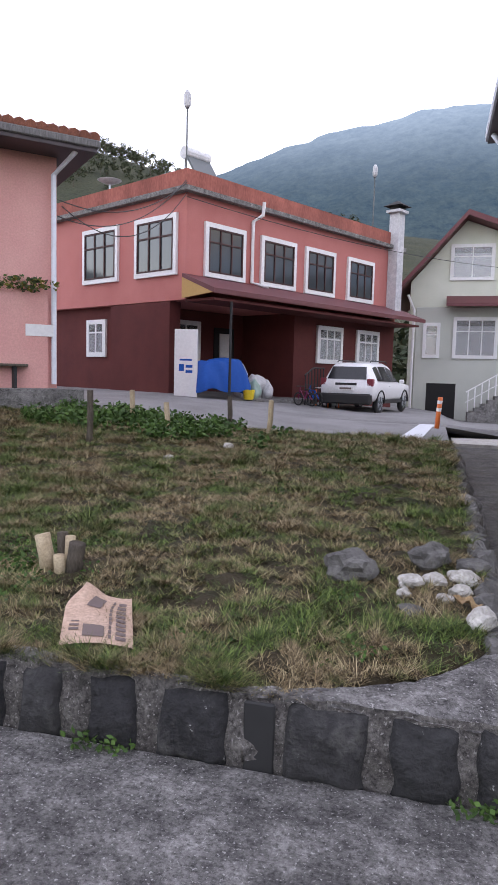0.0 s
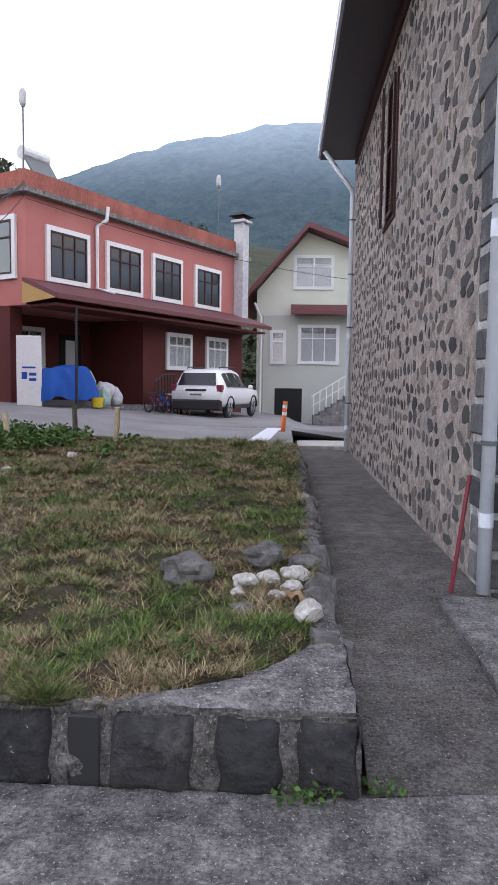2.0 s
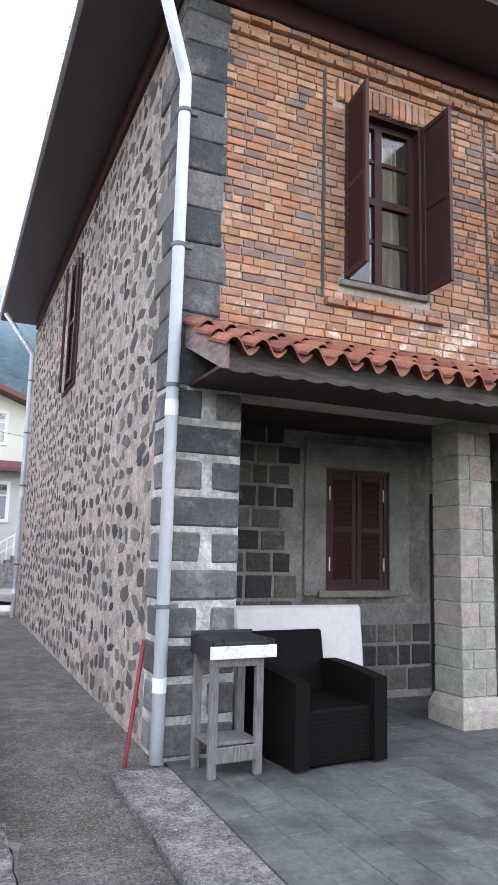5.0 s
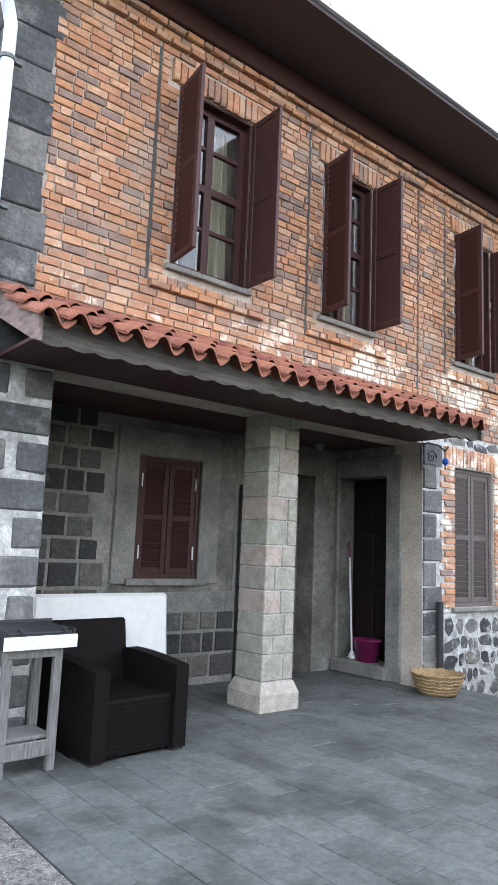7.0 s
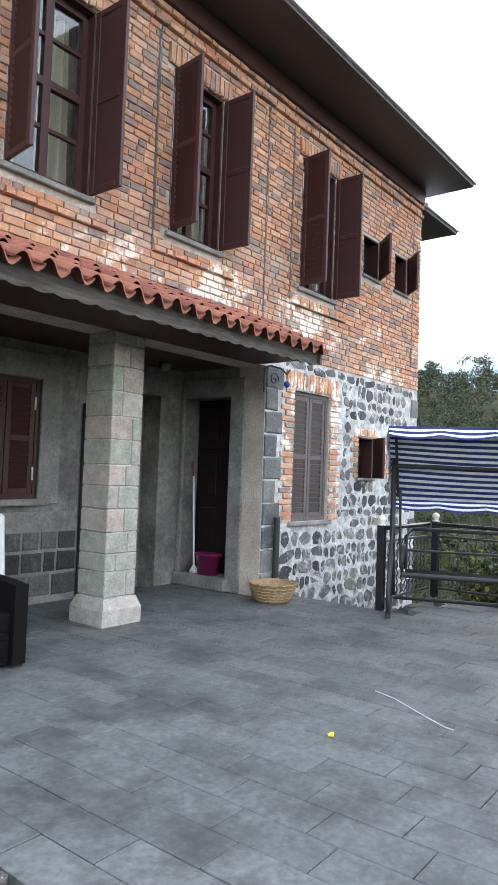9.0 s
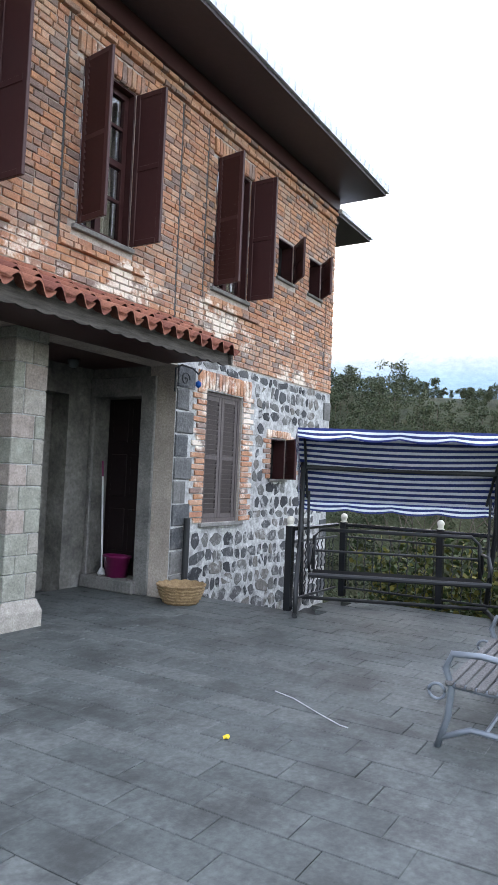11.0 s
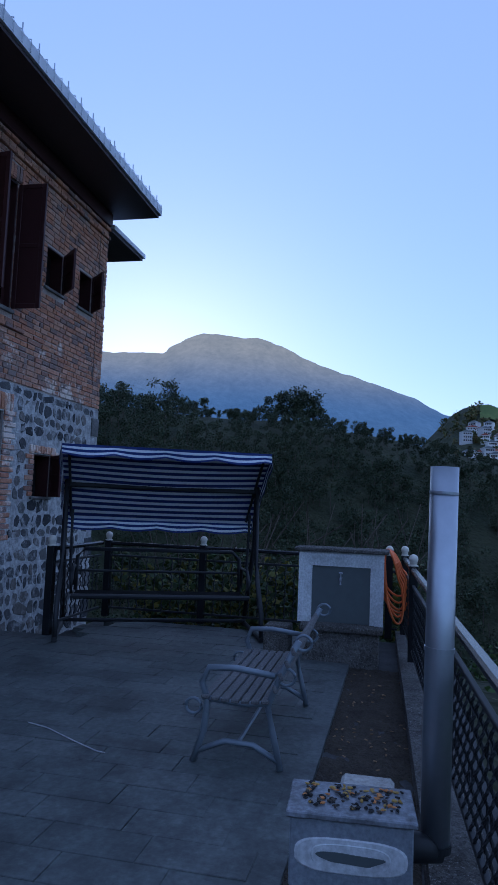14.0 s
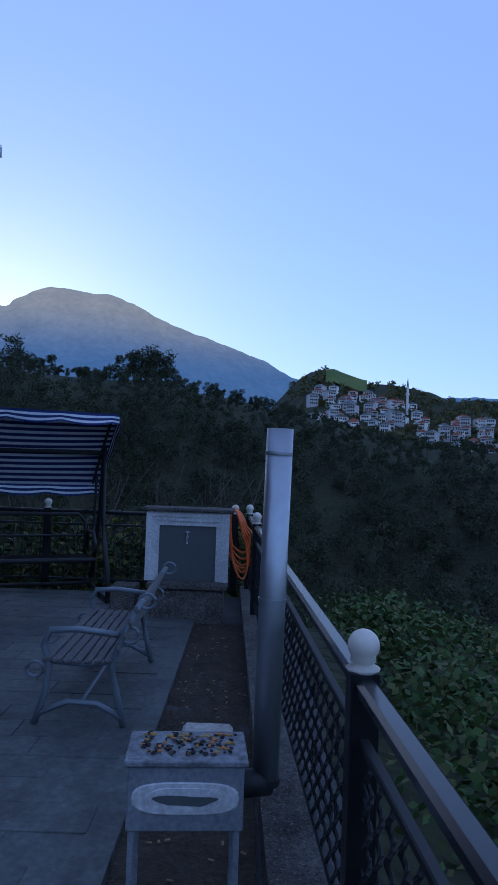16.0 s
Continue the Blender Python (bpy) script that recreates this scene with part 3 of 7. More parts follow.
def lawn_edge(y):
    return 0.16 + 0.05 * noise.noise(Vector((0, y * 1.3, 5))) - 0.69 * smoothstep(3.4, 2.5, y) ** 1.5


def lawn_far(x):
    return 12.3 + 0.25 * math.sin(x * 0.9)


lawn = MB()
lawn.grid(lambda u, v: (lambda y: (lambda x: (x, y, lawn_z(x, y) - 0.12 * smoothstep(-0.04, 0.1, x - lawn_edge(y)) - 0.1 * smoothstep(2.54, 2.47, y)))(-13 + 13.12 * u ** 0.6))(2.46 + (lawn_far(-13 + 13 * u) - 2.46) * v ** 1.5), 260, 220)
lawn_ob = structure("lawn", lawn, "turf", "uneven mown lawn, part dry and part green", "lawn", True)

# ---- the stone and brick house ----
WX, FY, EX, NY, TOP = 1.44, 4.99, 10.95, 15.24, 6.2
UPPER = [(2.98, 3.9, 3.84, 5.62), (4.85, 3.9, 5.64, 5.62), (7.25, 3.9, 8.08, 5.62), (8.93, 4.5, 9.42, 5.1), (9.97, 4.5, 10.42, 5.1)]
LOWER = [(7.22, 0.87, 8.1, 2.56), (8.92, 1.46, 9.4, 2.06), (9.97, 1.46, 10.37, 2.06)]
PORCH = (2.02, -0.1, 6.6, 2.78)

w = MB()
for a, b, c, d in cut_rects(WX, -3.0, EX, TOP, UPPER + LOWER + [PORCH]):
    w.box(a, FY, b, c, FY + 0.4, d)
wall_front = structure("wall_south", w, "mortar_brick", "front wall of reddish brick over grey rubble stone", "wall")
w = MB()
for a, b, c, d in cut_rects(FY + 0.4, -0.5, NY, TOP, [(9.75, 3.85, 10.75, 5.7)]):
    w.box(WX, a, b, WX + 0.45, c, d)
wall_side = structure("wall_west", w, "mortar", "long side wall of dark rubble in pinkish mortar", "wall")
w = MB()
w.box(WX, NY, -0.5, EX, NY + 0.4, TOP)
structure("wall_north", w, "mortar", "rear wall of the stone house", "wall")
w = MB()
w.box(EX - 0.4, FY + 0.4, -3, EX, NY, TOP)
structure("wall_east", w, "mortar", "end wall of the stone house", "wall")
w = MB()
w.box(WX + 0.45, FY + 0.4, 2.95, EX - 0.4, NY, 3.1)
structure("floor_upper", w, "old_wood", "upper floor of the stone house", "floor")

# porch recess
BY = 6.35
w = MB()
for a, b, c, d in cut_rects(2.02, -0.1, 6.98, 2.95, [(3.6, 1.12, 4.4, 2.4), (5.02, -0.1, 6.2, 2.42)]):
    w.box(a, BY, b, c, BY + 0.35, d)
wall_porch = structure("wall_porch", w, "shaded_plaster", "rear porch wall of grey stone and plaster", "wall")
w = MB()
w.box(WX + 0.46, FY + 0.4, -0.1, 2.02, BY + 0.35, 2.95)
structure("wall_porch_west", w, "mortar_white", "porch end wall of stone", "wall")
w = MB()
for a, b, c, d in cut_rects(FY + 0.4, -0.1, BY, 2.95, [(5.5, 0.16, 6.28, 2.42)]):
    w.box(6.6, a, b, 6.98, c, d)
structure("wall_porch_east", w, "shaded_plaster", "porch end wall of dressed stone round the entrance", "wall")
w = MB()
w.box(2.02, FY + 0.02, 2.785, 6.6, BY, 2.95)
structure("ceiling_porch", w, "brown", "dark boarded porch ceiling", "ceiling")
w = MB()
w.box(5.02, BY + 0.3, -0.05, 6.2, BY + 0.34, 2.42)
structure("door_2", w, "shaded_plaster", "closed grey plastered doorway in the porch", "door")
w = MB()
w.cbox(6.5, 5.45, 0.0, 7.0, 6.32, 0.155, 0.015)
structure("door_step", w, "grey_stone", "worn stone step below the entrance door", "step")
door = MB()
door.cbox(6.86, 5.5, 0.16, 6.92, 6.28, 2.42, 0.008)
for k in (0.3, 1.0, 1.7):
    door.cbox(6.845, 5.6, 0.16 + k, 6.862, 5.86, 0.7 + k, 0.006)
    door.cbox(6.845, 5.93, 0.16 + k, 6.862, 6.19, 0.7 + k, 0.006)
structure("door_1", door, "door_paint", "closed dark brown panelled entrance door", "door")

# eaves and roof
w = MB()
w.box(0.67, FY - 0.8, 6.45, EX + 0.3, NY + 0.55, 6.5)
structure("soffit", w, "soffit", "dark brown boarded soffit under wide eaves", "soffit")
w = MB()
w.cbox(WX - 0.05, FY - 0.05, TOP, EX + 0.05, FY + 0.35, 6.448, 0.01)
w.cbox(WX - 0.05, FY + 0.352, TOP, WX + 0.4, NY + 0.05, 6.448, 0.01)
structure("cornice_board", w, "brown", "brown board where wall and soffit meet", "trim")
w = MB()
x0, y0, x1, y1 = 0.63, FY - 0.84, EX + 0.34, NY + 0.6
w.add([(x0, y0, 6.502), (x1, y0, 6.502), (x1, y1, 6.502), (x0, y1, 6.502), (x0, y0, 6.65), (x1, y0, 6.65), (x1, y1, 6.65), (x0, y1, 6.65), (x0 + 4.6, y0 + 5.2, 8.2), (x1 - 4.6, y0 + 5.2, 8.2)],
      [(0, 3, 2, 1), (0, 1, 5, 4), (1, 2, 6, 5), (2, 3, 7, 6), (3, 0, 4, 7), (4, 5, 9, 8), (5, 6, 9), (6, 7, 8, 9), (7, 4, 8)])
roof = structure("roof", w, "zinc", "hipped sheet-metal roof with pale edge", "roof")
w = MB()
w.box(EX + 0.002, 4.92, 6.11, 12.4, 12, 6.16)
structure("roof_wing_soffit", w, "soffit", "lower eave of the rear wing, dark boards", "soffit")
w = MB()
w.add([(EX, 4.88, 6.162), (12.44, 4.88, 6.162), (12.44, 12, 6.162), (EX, 12, 6.162), (EX, 4.88, 6.24), (12.44, 4.88, 6.24), (12.44, 12, 6.24), (EX, 12, 6.44)],
      [(0, 3, 2, 1), (0, 1, 5, 4), (1, 2, 6, 5), (2, 3, 7, 6), (3, 0, 4, 7), (4, 5, 6, 7)])
structure("roof_wing", w, "zinc", "sheet-metal roof of the rear wing", "roof")

# ---- the red house ----
def red_window(house, u0, z0, u1, z1, m, cols=3, pale=False):
    """A white-edged window; pale: white sashes instead of dark."""
    # the backing board is near-black to paint the unlit room
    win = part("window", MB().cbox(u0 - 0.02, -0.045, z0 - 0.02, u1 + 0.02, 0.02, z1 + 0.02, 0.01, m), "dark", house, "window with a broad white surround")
    fr = 0.14 if not pale else 0.1
    sur = MB()
    for a, b, c, d in cut_rects(u0 - fr, z0 - fr, u1 + fr, z1 + fr, [(u0, z0, u1, z1)]):
        sur.box(a, -0.09, b, c, 0.0, d, m)
    part("window_surround", sur, "white", win)
    if pale:
        part("curtain", MB().box(u0 + 0.04, -0.055, z0 + 0.04, u1 - 0.04, -0.046, z1 - 0.3, m), "sack", win)
    else:
        for c0, c1 in ((u0 + 0.04, u0 + 0.3 * (u1 - u0)), (u1 - 0.24 * (u1 - u0), u1 - 0.04)):
            part("curtain", MB().box(c0, -0.055, z0 + 0.04, c1, -0.046, z1 - 0.45, m), "sack", win)
    part("pane", MB().box(u0 + 0.02, -0.068, z0 + 0.02, u1 - 0.02, -0.064, z1 - 0.02, m), "pane_glass" if pale else "glass", win)
    sash = MB()
    t = 0.05
    for i in range(cols + 1):
        x = u0 + (u1 - u0 - t) * i / cols
        sash.box(x, -0.1, z0, x + t, -0.07, z1, m)
    for z in (z0, z0 + 0.66 * (z1 - z0), z1 - t):
        sash.box(u0, -0.099, z, u1, -0.071, z + t, m)
    part("sash", sash, "white" if pale else "brown", win)
    return win


k = NT("pane_glass")
k.color((0.9, 0.92, 0.93))
k.b.inputs["Transmission Weight"].default_value = 0.85
M["pane_glass"] = k.set(0.05)

RH = pose(-7.3, 19.2, 0, 0, 0, 62.1)
I4 = Matrix.Identity(4)
SIDE = pose(0, 0, 0, 0, 0, -90)           # a face of the left wall: local x runs back along the wall
red_house = thing("red_house", RH, "two-storey coral and dark red house with flat parapet roof", "house")
mb = MB().box(0, 0, 3.62, 11.6, 9, 6.7)
part("upper_wall", mb, "pinkred", red_house, "coral painted upper storey")
mb = MB().box(5.0, -0.05, -0.6, 11.5, 9, 3.62).box(0.25, 2.4, -0.6, 5.0, 9, 3.62).box(0.25, 0.72, -0.6, 0.45, 2.4, 3.62)
part("lower_wall", mb, "darkred", red_house, "dark red painted ground storey")
mb = MB().box(0.0, 0.7, 0.3, 0.25, 3.65, 3.6)
part("side_annex", mb, "darkred", red_house, "plain dark red side wall")
mb = MB().box(-0.25, -0.25, 6.66, 11.85, 9.25, 6.8)
part("roof_slab", mb, "concrete_pale", red_house)
mb = MB()
for a in ((-0.1, -0.1, 6.8, 11.7, 0.06, 7.3), (-0.1, 0.06, 6.8, 0.06, 9.1, 7.3), (11.54, 0.06, 6.8, 11.7, 9.1, 7.3), (0.06, 8.94, 6.8, 11.54, 9.1, 7.3)):
    mb.box(*a)
part("parapet", mb, "parapet", red_house, "weather-streaked terracotta parapet")
for u0, u1 in ((0.83, 2.3), (3.32, 4.83), (5.63, 7.1), (8.17, 9.68)):
    red_window(red_house, u0, 4.5, u1, 5.82, I4)
for u0, u1 in ((6.35, 7.7), (8.85, 10.2)):
    red_window(red_house, u0, 2.05, u1, 3.2, pose(0, -0.05, 0), 3, True)
for u0, u1 in ((0.5, 2.2), (3.35, 5.05)):
    red_window(red_house, -u1, 4.5, -u0, 6.0, SIDE)
red_window(red_house, -5.2, 2.05, -4.3, 3.1, pose(0.25, 0, 0, 0, 0, -90), 2, True)
mb = MB()
mb.add([(-0.15, -1.35, 3.72), (11.75, -1.35, 3.72), (11.75, 0.0, 4.25), (-0.15, 0.0, 4.25), (-0.15, -1.35, 3.86), (11.75, -1.35, 3.86), (11.75, 0.0, 4.36), (-0.15, 0.0, 4.36)],
       [(0, 3, 2, 1), (4, 5, 6, 7), (0, 1, 5, 4), (1, 2, 6, 5), (2, 3, 7, 6), (3, 0, 4, 7)])
part("canopy", mb, "metal_roof", red_house, "dark red sloping canopy roof")
mb = MB().add([(-0.152, -1.3, 3.74), (-0.152, 0, 3.64), (-0.152, 0, 4.24), (-0.13, -1.3, 3.74), (-0.13, 0, 3.64), (-0.13, 0, 4.24)], [(0, 1, 2), (3, 5, 4), (0, 3, 4, 1), (1, 4, 5, 2), (2, 5, 3, 0)])
part("canopy_end", mb, "ochre", red_house, "ochre painted canopy end")
mb = MB().box(0, -1.2, 3.55, 11.5, 0, 3.62)
part("canopy_soffit", mb, "darkred", red_house)
part("porch_post", MB().cyl((0.7, -1.2, 0.3), (0.7, -1.2, 3.56), 0.04), "black", red_house)
mb = MB().box(3.5, 2.36, 0.9, 4.5, 2.41, 3.1)
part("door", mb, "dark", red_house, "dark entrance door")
mb = MB().box(3.75, 2.33, 1.2, 4.25, 2.36, 2.9)
part("door_panel", mb, "white", red_house)
red_window(red_house, 1.0, 1.85, 2.7, 3.15, pose(0, 2.4, 0), 3, True)
mb = MB().box(0.3, -1.0, 0.2, 5.2, 2.4, 0.72).box(3.2, -1.35, 0.2, 5.2, -1.0, 0.5)
part("porch_floor", mb, "concrete_pale", red_house)
mb = MB()
mb.box(10.85, -0.45, 3.9, 11.3, -0.02, 8.05).box(10.68, -0.57, 8.05, 11.37, 0.05, 8.15)
part("chimney", mb, "sack", red_house, "tall pale rendered chimney")
part("chimney_cowl", MB().box(10.78, -0.47, 8.15, 11.27, -0.05, 8.3).add([(10.6, -0.65, 8.3), (11.45, -0.65, 8.3), (11.45, 0.13, 8.3), (10.6, 0.13, 8.3), (11.02, -0.26, 8.55)], [(0, 3, 2, 1), (0, 1, 4), (1, 2, 4), (2, 3, 4), (3, 0, 4)]), "dark", red_house)
part("drainpipe", MB().tube([(2.95, -0.35, 6.9), (2.95, -0.3, 6.5), (2.75, -0.08, 6.3), (2.75, -0.08, 4.4), (3.3, -0.3, 4.3)], 0.06), "white", red_house)

# ---- the green house ----
green_house = thing("green_house", pose(0, 33, 0), "pale green gabled house with red metal roof", "house")
mb = MB()
mb.add([(-1.4, 0, -0.8), (5.2, 0, -0.8), (5.2, 0, 7.0), (0.95, 0, 8.6), (-1.4, 0, 5.9), (-1.4, 9, -0.8), (5.2, 9, -0.8), (5.2, 9, 7.0), (0.95, 9, 8.6), (-1.4, 9, 5.9)],
       [(0, 1, 2, 3, 4), (9, 8, 7, 6, 5), (0, 4, 9, 5), (1, 6, 7, 2), (2, 7, 8, 3), (3, 8, 9, 4), (0, 5, 6, 1)])
part("wall", mb, "green", green_house, "pale green painted wall")
mb = MB().cbox(-1.1, -0.12, -0.8, 5.0, -0.002, 4.75, 0.02)
part("lower_wall", mb, "green_grey", green_house, "grey-green lower storey")
mb = MB()
for (ax, az), (bx, bz) in (((0.95, 8.75), (-2.1, 5.3)), ((0.95, 8.75), (5.8, 6.95))):
    mb.add([(ax, -1.0, az - 0.12), (bx, -1.0, bz - 0.12), (bx, 9.5, bz - 0.12), (ax, 9.5, az - 0.12), (ax, -1.0, az + 0.12), (bx, -1.0, bz + 0.12), (bx, 9.5, bz + 0.12), (ax, 9.5, az + 0.12)],
           [(0, 1, 2, 3), (7, 6, 5, 4), (0, 4, 5, 1), (1, 5, 6, 2), (2, 6, 7, 3), (3, 7, 4, 0)])
part("roof", mb, "metal_roof", green_house, "dark red metal roof with deep verge")
red_window(green_house, 0.4, 6.05, 2.1, 7.45, I4, 2, True)
red_window(green_house, -0.66, 2.55, -0.1, 3.95, pose(0, -0.12, 0), 1, True)
red_window(green_house, 0.66, 2.55, 2.4, 4.2, pose(0, -0.12, 0), 3, True)
mb = MB().add([(0.2, -1.1, 4.7), (5.2, -1.1, 4.7), (5.2, -0.12, 5.1), (0.2, -0.12, 5.1), (0.2, -1.1, 4.85), (5.2, -1.1, 4.85), (5.2, -0.12, 5.25), (0.2, -0.12, 5.25)],
              [(0, 3, 2, 1), (4, 5, 6, 7), (0, 1, 5, 4), (1, 2, 6, 5), (2, 3, 7, 6), (3, 0, 4, 7)])
part("canopy", mb, "metal_roof", green_house)
# flat dark panel paints the gloom of the cellar opening
part("cellar_door", MB().box(-0.5, -0.14, -0.6, 0.8, -0.122, 1.3), "dark", green_house, "dark panel painted for an open cellar doorway")
part("drainpipe", MB().tube([(-1.5, -0.3, 5.3), (-1.2, -0.2, 4.6), (-1.2, -0.2, -0.4)], 0.06), "white", green_house)
for i in range(7):
    part("step", MB().box(1.3 + 0.28 * i, -1.6, -0.8, 1.58 + 0.28 * i if i < 6 else 3.6, -0.6, 0.1 + 0.18 * i), "concrete_pale", green_house)
for i in range(7):
    part("baluster", MB().cyl((1.3 + 0.28 * i, -1.6, 0.1 + 0.18 * i), (1.3 + 0.28 * i, -1.6, 1.0 + 0.18 * i), 0.025, n=6), "white", green_house)
mb = MB()
mb.cyl((1.2, -1.6, 0.95), (3.2, -1.6, 2.2), 0.03, n=6).cyl((1.2, -1.6, 0.5), (3.2, -1.6, 1.75), 0.02, n=6)
part("handrail", mb, "white", green_house, "white metal handrail")

# ---- the pink house ----
pink_house = thing("pink_house", pose(-7.25, 12.0, 0, 0, 0, 225), "pink rendered house with wide dark eaves", "house")
part("wall", MB().box(0, -6, 0.3, 8, 0, 5.45), "pink", pink_house, "pink rendered wall")
part("wall_base", MB().box(0.2, 0.0, 1.1, 8, 0.14, 2.9), "pink", pink_house)
part("soffit", MB().box(-0.55, -6, 5.45, 8.5, 0.75, 5.52), "soffit", pink_house)
part("roof_edge", MB().cbox(-0.6, -6, 5.52, 8.5, 0.8, 5.66, 0.02), "grey_wood", pink_house)
mb = MB()
for i in range(48):
    mb.cyl((-0.5 + 0.19 * i, 0.78, 5.7), (-0.5 + 0.19 * i, -2.0, 6.4), 0.1, n=8)
part("roof_tiles", mb, "tile", pink_house, "weathered clay tile roof")
part("drainpipe", MB().tube([(-0.2, 0.6, 5.45), (0.08, 0.1, 5.1), (0.08, 0.1, 1.2)], 0.05), "pvc", pink_house)
part("window", MB().cbox(1.05, -0.02, 3.5, 2.2, 0.04, 4.9, 0.01), "brown", pink_house, "dark framed window")
part("pane", MB().box(1.13, 0.04, 3.58, 2.12, 0.05, 4.82), "glass", pink_house)
slab("platform", [(-6.5, 11.7), (-7.4, 12.8), (-13, 7.2), (-12, 6.2)], 0.2, 1.12, "concrete_pale", "raised concrete platform before the pink house", "platform")

# ---- the low wall along the yard ----
lw = MB()
lw.prism([(-13, 2.49), (0.22, 2.49), (0.2, 2.75), (-0.5, 2.62), (-13, 2.62)], -0.05, 0.24)
low_wall = structure("low_wall", lw, "concrete", "low stone-faced retaining wall with rough concrete cap", "wall")

# ---- small pieces laid on walls ----
def brick_mesh(name, mat, seed):
    """A unit brick: x and z from -0.5 to 0.5, its face at y = -1, its back at y = 0."""
    rnd = random.Random(seed)
    j = lambda a: rnd.uniform(-a, a)
    c = [(-0.5, -0.5), (0.5, -0.5), (0.5, 0.5), (-0.5, 0.5)]
    vs = [(x, 0.0, z) for x, z in c] + [(x + j(0.01), -0.7 + j(0.1), z + j(0.04)) for x, z in c] + [(x * 0.95 + j(0.01), -1 + j(0.12), z * 0.82 + j(0.05)) for x, z in c]
    fs = [(a + i, a + (i + 1) % 4, a + 4 + (i + 1) % 4, a + 4 + i) for a in (0, 4) for i in range(4)] + [(8, 9, 10, 11)]
    return MB().add(vs, fs).mesh(name, mat)


def stone_mesh(name, mat, seed, n=9, boxy=0.35):
    """A unit rubble stone with an irregular outline and a bulging face."""
    rnd = random.Random(seed)
    out = []
    for i in range(n):
        a = 2 * math.pi * (i + rnd.uniform(-0.25, 0.25)) / n
        k = 0.5 / max(abs(math.cos(a)), abs(math.sin(a))) * boxy + 0.5 * (1 - boxy)
        k *= rnd.uniform(0.66, 1.1)
        out.append((k * math.cos(a), k * math.sin(a)))
    vs = [(x, 0.0, z) for x, z in out] + [(x * 0.985, -0.7 + rnd.uniform(-0.1, 0.1), z * 0.985) for x, z in out] + [(x * 0.93, -1 + rnd.uniform(-0.2, 0.2), z * 0.9) for x, z in out]
    fs = [(a + i, a + (i + 1) % n, a + n + (i + 1) % n, a + n + i) for a in (0, n) for i in range(n)] + [tuple(range(2 * n, 3 * n))]
    return MB().add(vs, fs).mesh(name, mat)


def lay(parent, name, maker, mat, mat_rest, rects, m, near, limit=300, variants=10, tilt=2.0, label=""):
    """Lays pieces (u, z, width, height, depth) on a wall whose frame is m; the nearest are objects, the rest one mesh."""
    rnd = random.Random(len(rects))
    kinds = [maker(name, mat, i) for i in range(variants)]
    order = sorted(range(len(rects)), key=lambda i: near(rects[i]))
    rest = MB()
    for rank, i in enumerate(order):
        u, z, wd, ht, dp = rects[i]
        q = m @ Matrix.LocRotScale((u, 0, z), Euler((0, radians(rnd.uniform(-tilt, tilt)), 0)), (wd, dp, ht))
        k = kinds[rnd.randrange(variants)]
        if rank < limit:
            ob = new(name, k)
            ob.parent, ob.matrix_basis = parent, q
        else:
            rest.add([v.co for v in k.vertices], [tuple(p.vertices) for p in k.polygons], q)
    if rest.v:
        tagged(part(name + "_rest", rest, mat_rest, parent), kind="stuff")


def over(r, holes, pad=0.0):
    """Whether a piece (x0, z0, x1, z1) touches a hole."""
    return any(r[0] < h[2] + pad and r[2] > h[0] - pad and r[1] < h[3] + pad and r[3] > h[1] - pad for h in holes)


def clip_row(a, b, z0, z1, holes, least=0.05):
    """A piece from a to b in a row, cut back where a hole takes part of it."""
    for h in holes:
        if z0 < h[3] - 0.01 and z1 > h[1] + 0.01 and a < h[2] and b > h[0]:
            if a < h[0]:
                b = min(b, h[0])
            elif b > h[2]:
                a = max(a, h[2])
            else:
                return None
    return (a, b) if b - a > least else None


FRONT = pose(0, FY, 0)
WEST = pose(WX, 0, 0, 0, 0, -90)

# bricks of the upper storey
rnd = random.Random(4)
BIG = UPPER[:3]
PANELS = [(a - 0.19, 3.64, c + 0.25, 3.72) for a, b, c, d in BIG]
GROOVES = [(a - 0.235, 3.66, a - 0.212, 5.9) for a, b, c, d in BIG] + [(6.47, 3.2, 6.493, 5.93), (10.62, 3.3, 10.643, 5.93)]
ARCH = [(a - 0.1, 5.62, c + 0.1, 5.84) for a, b, c, d in BIG]
SILLS = [(a - 0.06, b - 0.055, c + 0.06, b) for a, b, c, d in UPPER]
rects = []
row, z = 0, 2.97
while z < 6.17:
    x = 1.79 - (0.115 if row % 2 else 0)
    while x < EX:
        ln = rnd.choice((0.2, 0.2, 0.2, 0.1, 0.175))
        got = clip_row(max(x, 1.775 + 0.05 * rnd.random()), min(x + ln, EX), z, z + 0.073, UPPER + ARCH + SILLS)
        runs = [got] if got else []
        for h in GROOVES:
            if got and got[0] < h[2] and got[1] > h[0] and h[1] < z < h[3]:
                runs = [q for q in ((got[0], h[0]), (h[2], got[1])) if q[1] - q[0] > 0.02]
        for a, b in runs:
            mx, mz = (a + b) / 2, z + 0.036
            proud = 0.016 + 0.004 * rnd.random()
            if any(h[0] < mx < h[2] and h[1] < mz < h[3] for h in PANELS):
                proud += 0.04
            if 5.93 < mz < 6.01 or mz > 6.13:
                proud += 0.035
            rects.append((mx, mz, b - a - min(rnd.uniform(0.008, 0.018), 0.3 * (b - a)), rnd.uniform(0.056, 0.066), proud + rnd.uniform(-0.006, 0.004)))
        x += ln
    row, z = row + 1, z + 0.0745
for a, b, c, d in ARCH:
    n = round((c - a) / 0.074)
    for i in range(n):
        rects.append((a + (c - a) * (i + 0.5) / n, (b + d) / 2 + 0.004 * math.cos(i), 0.062, d - b - 0.012, 0.045))
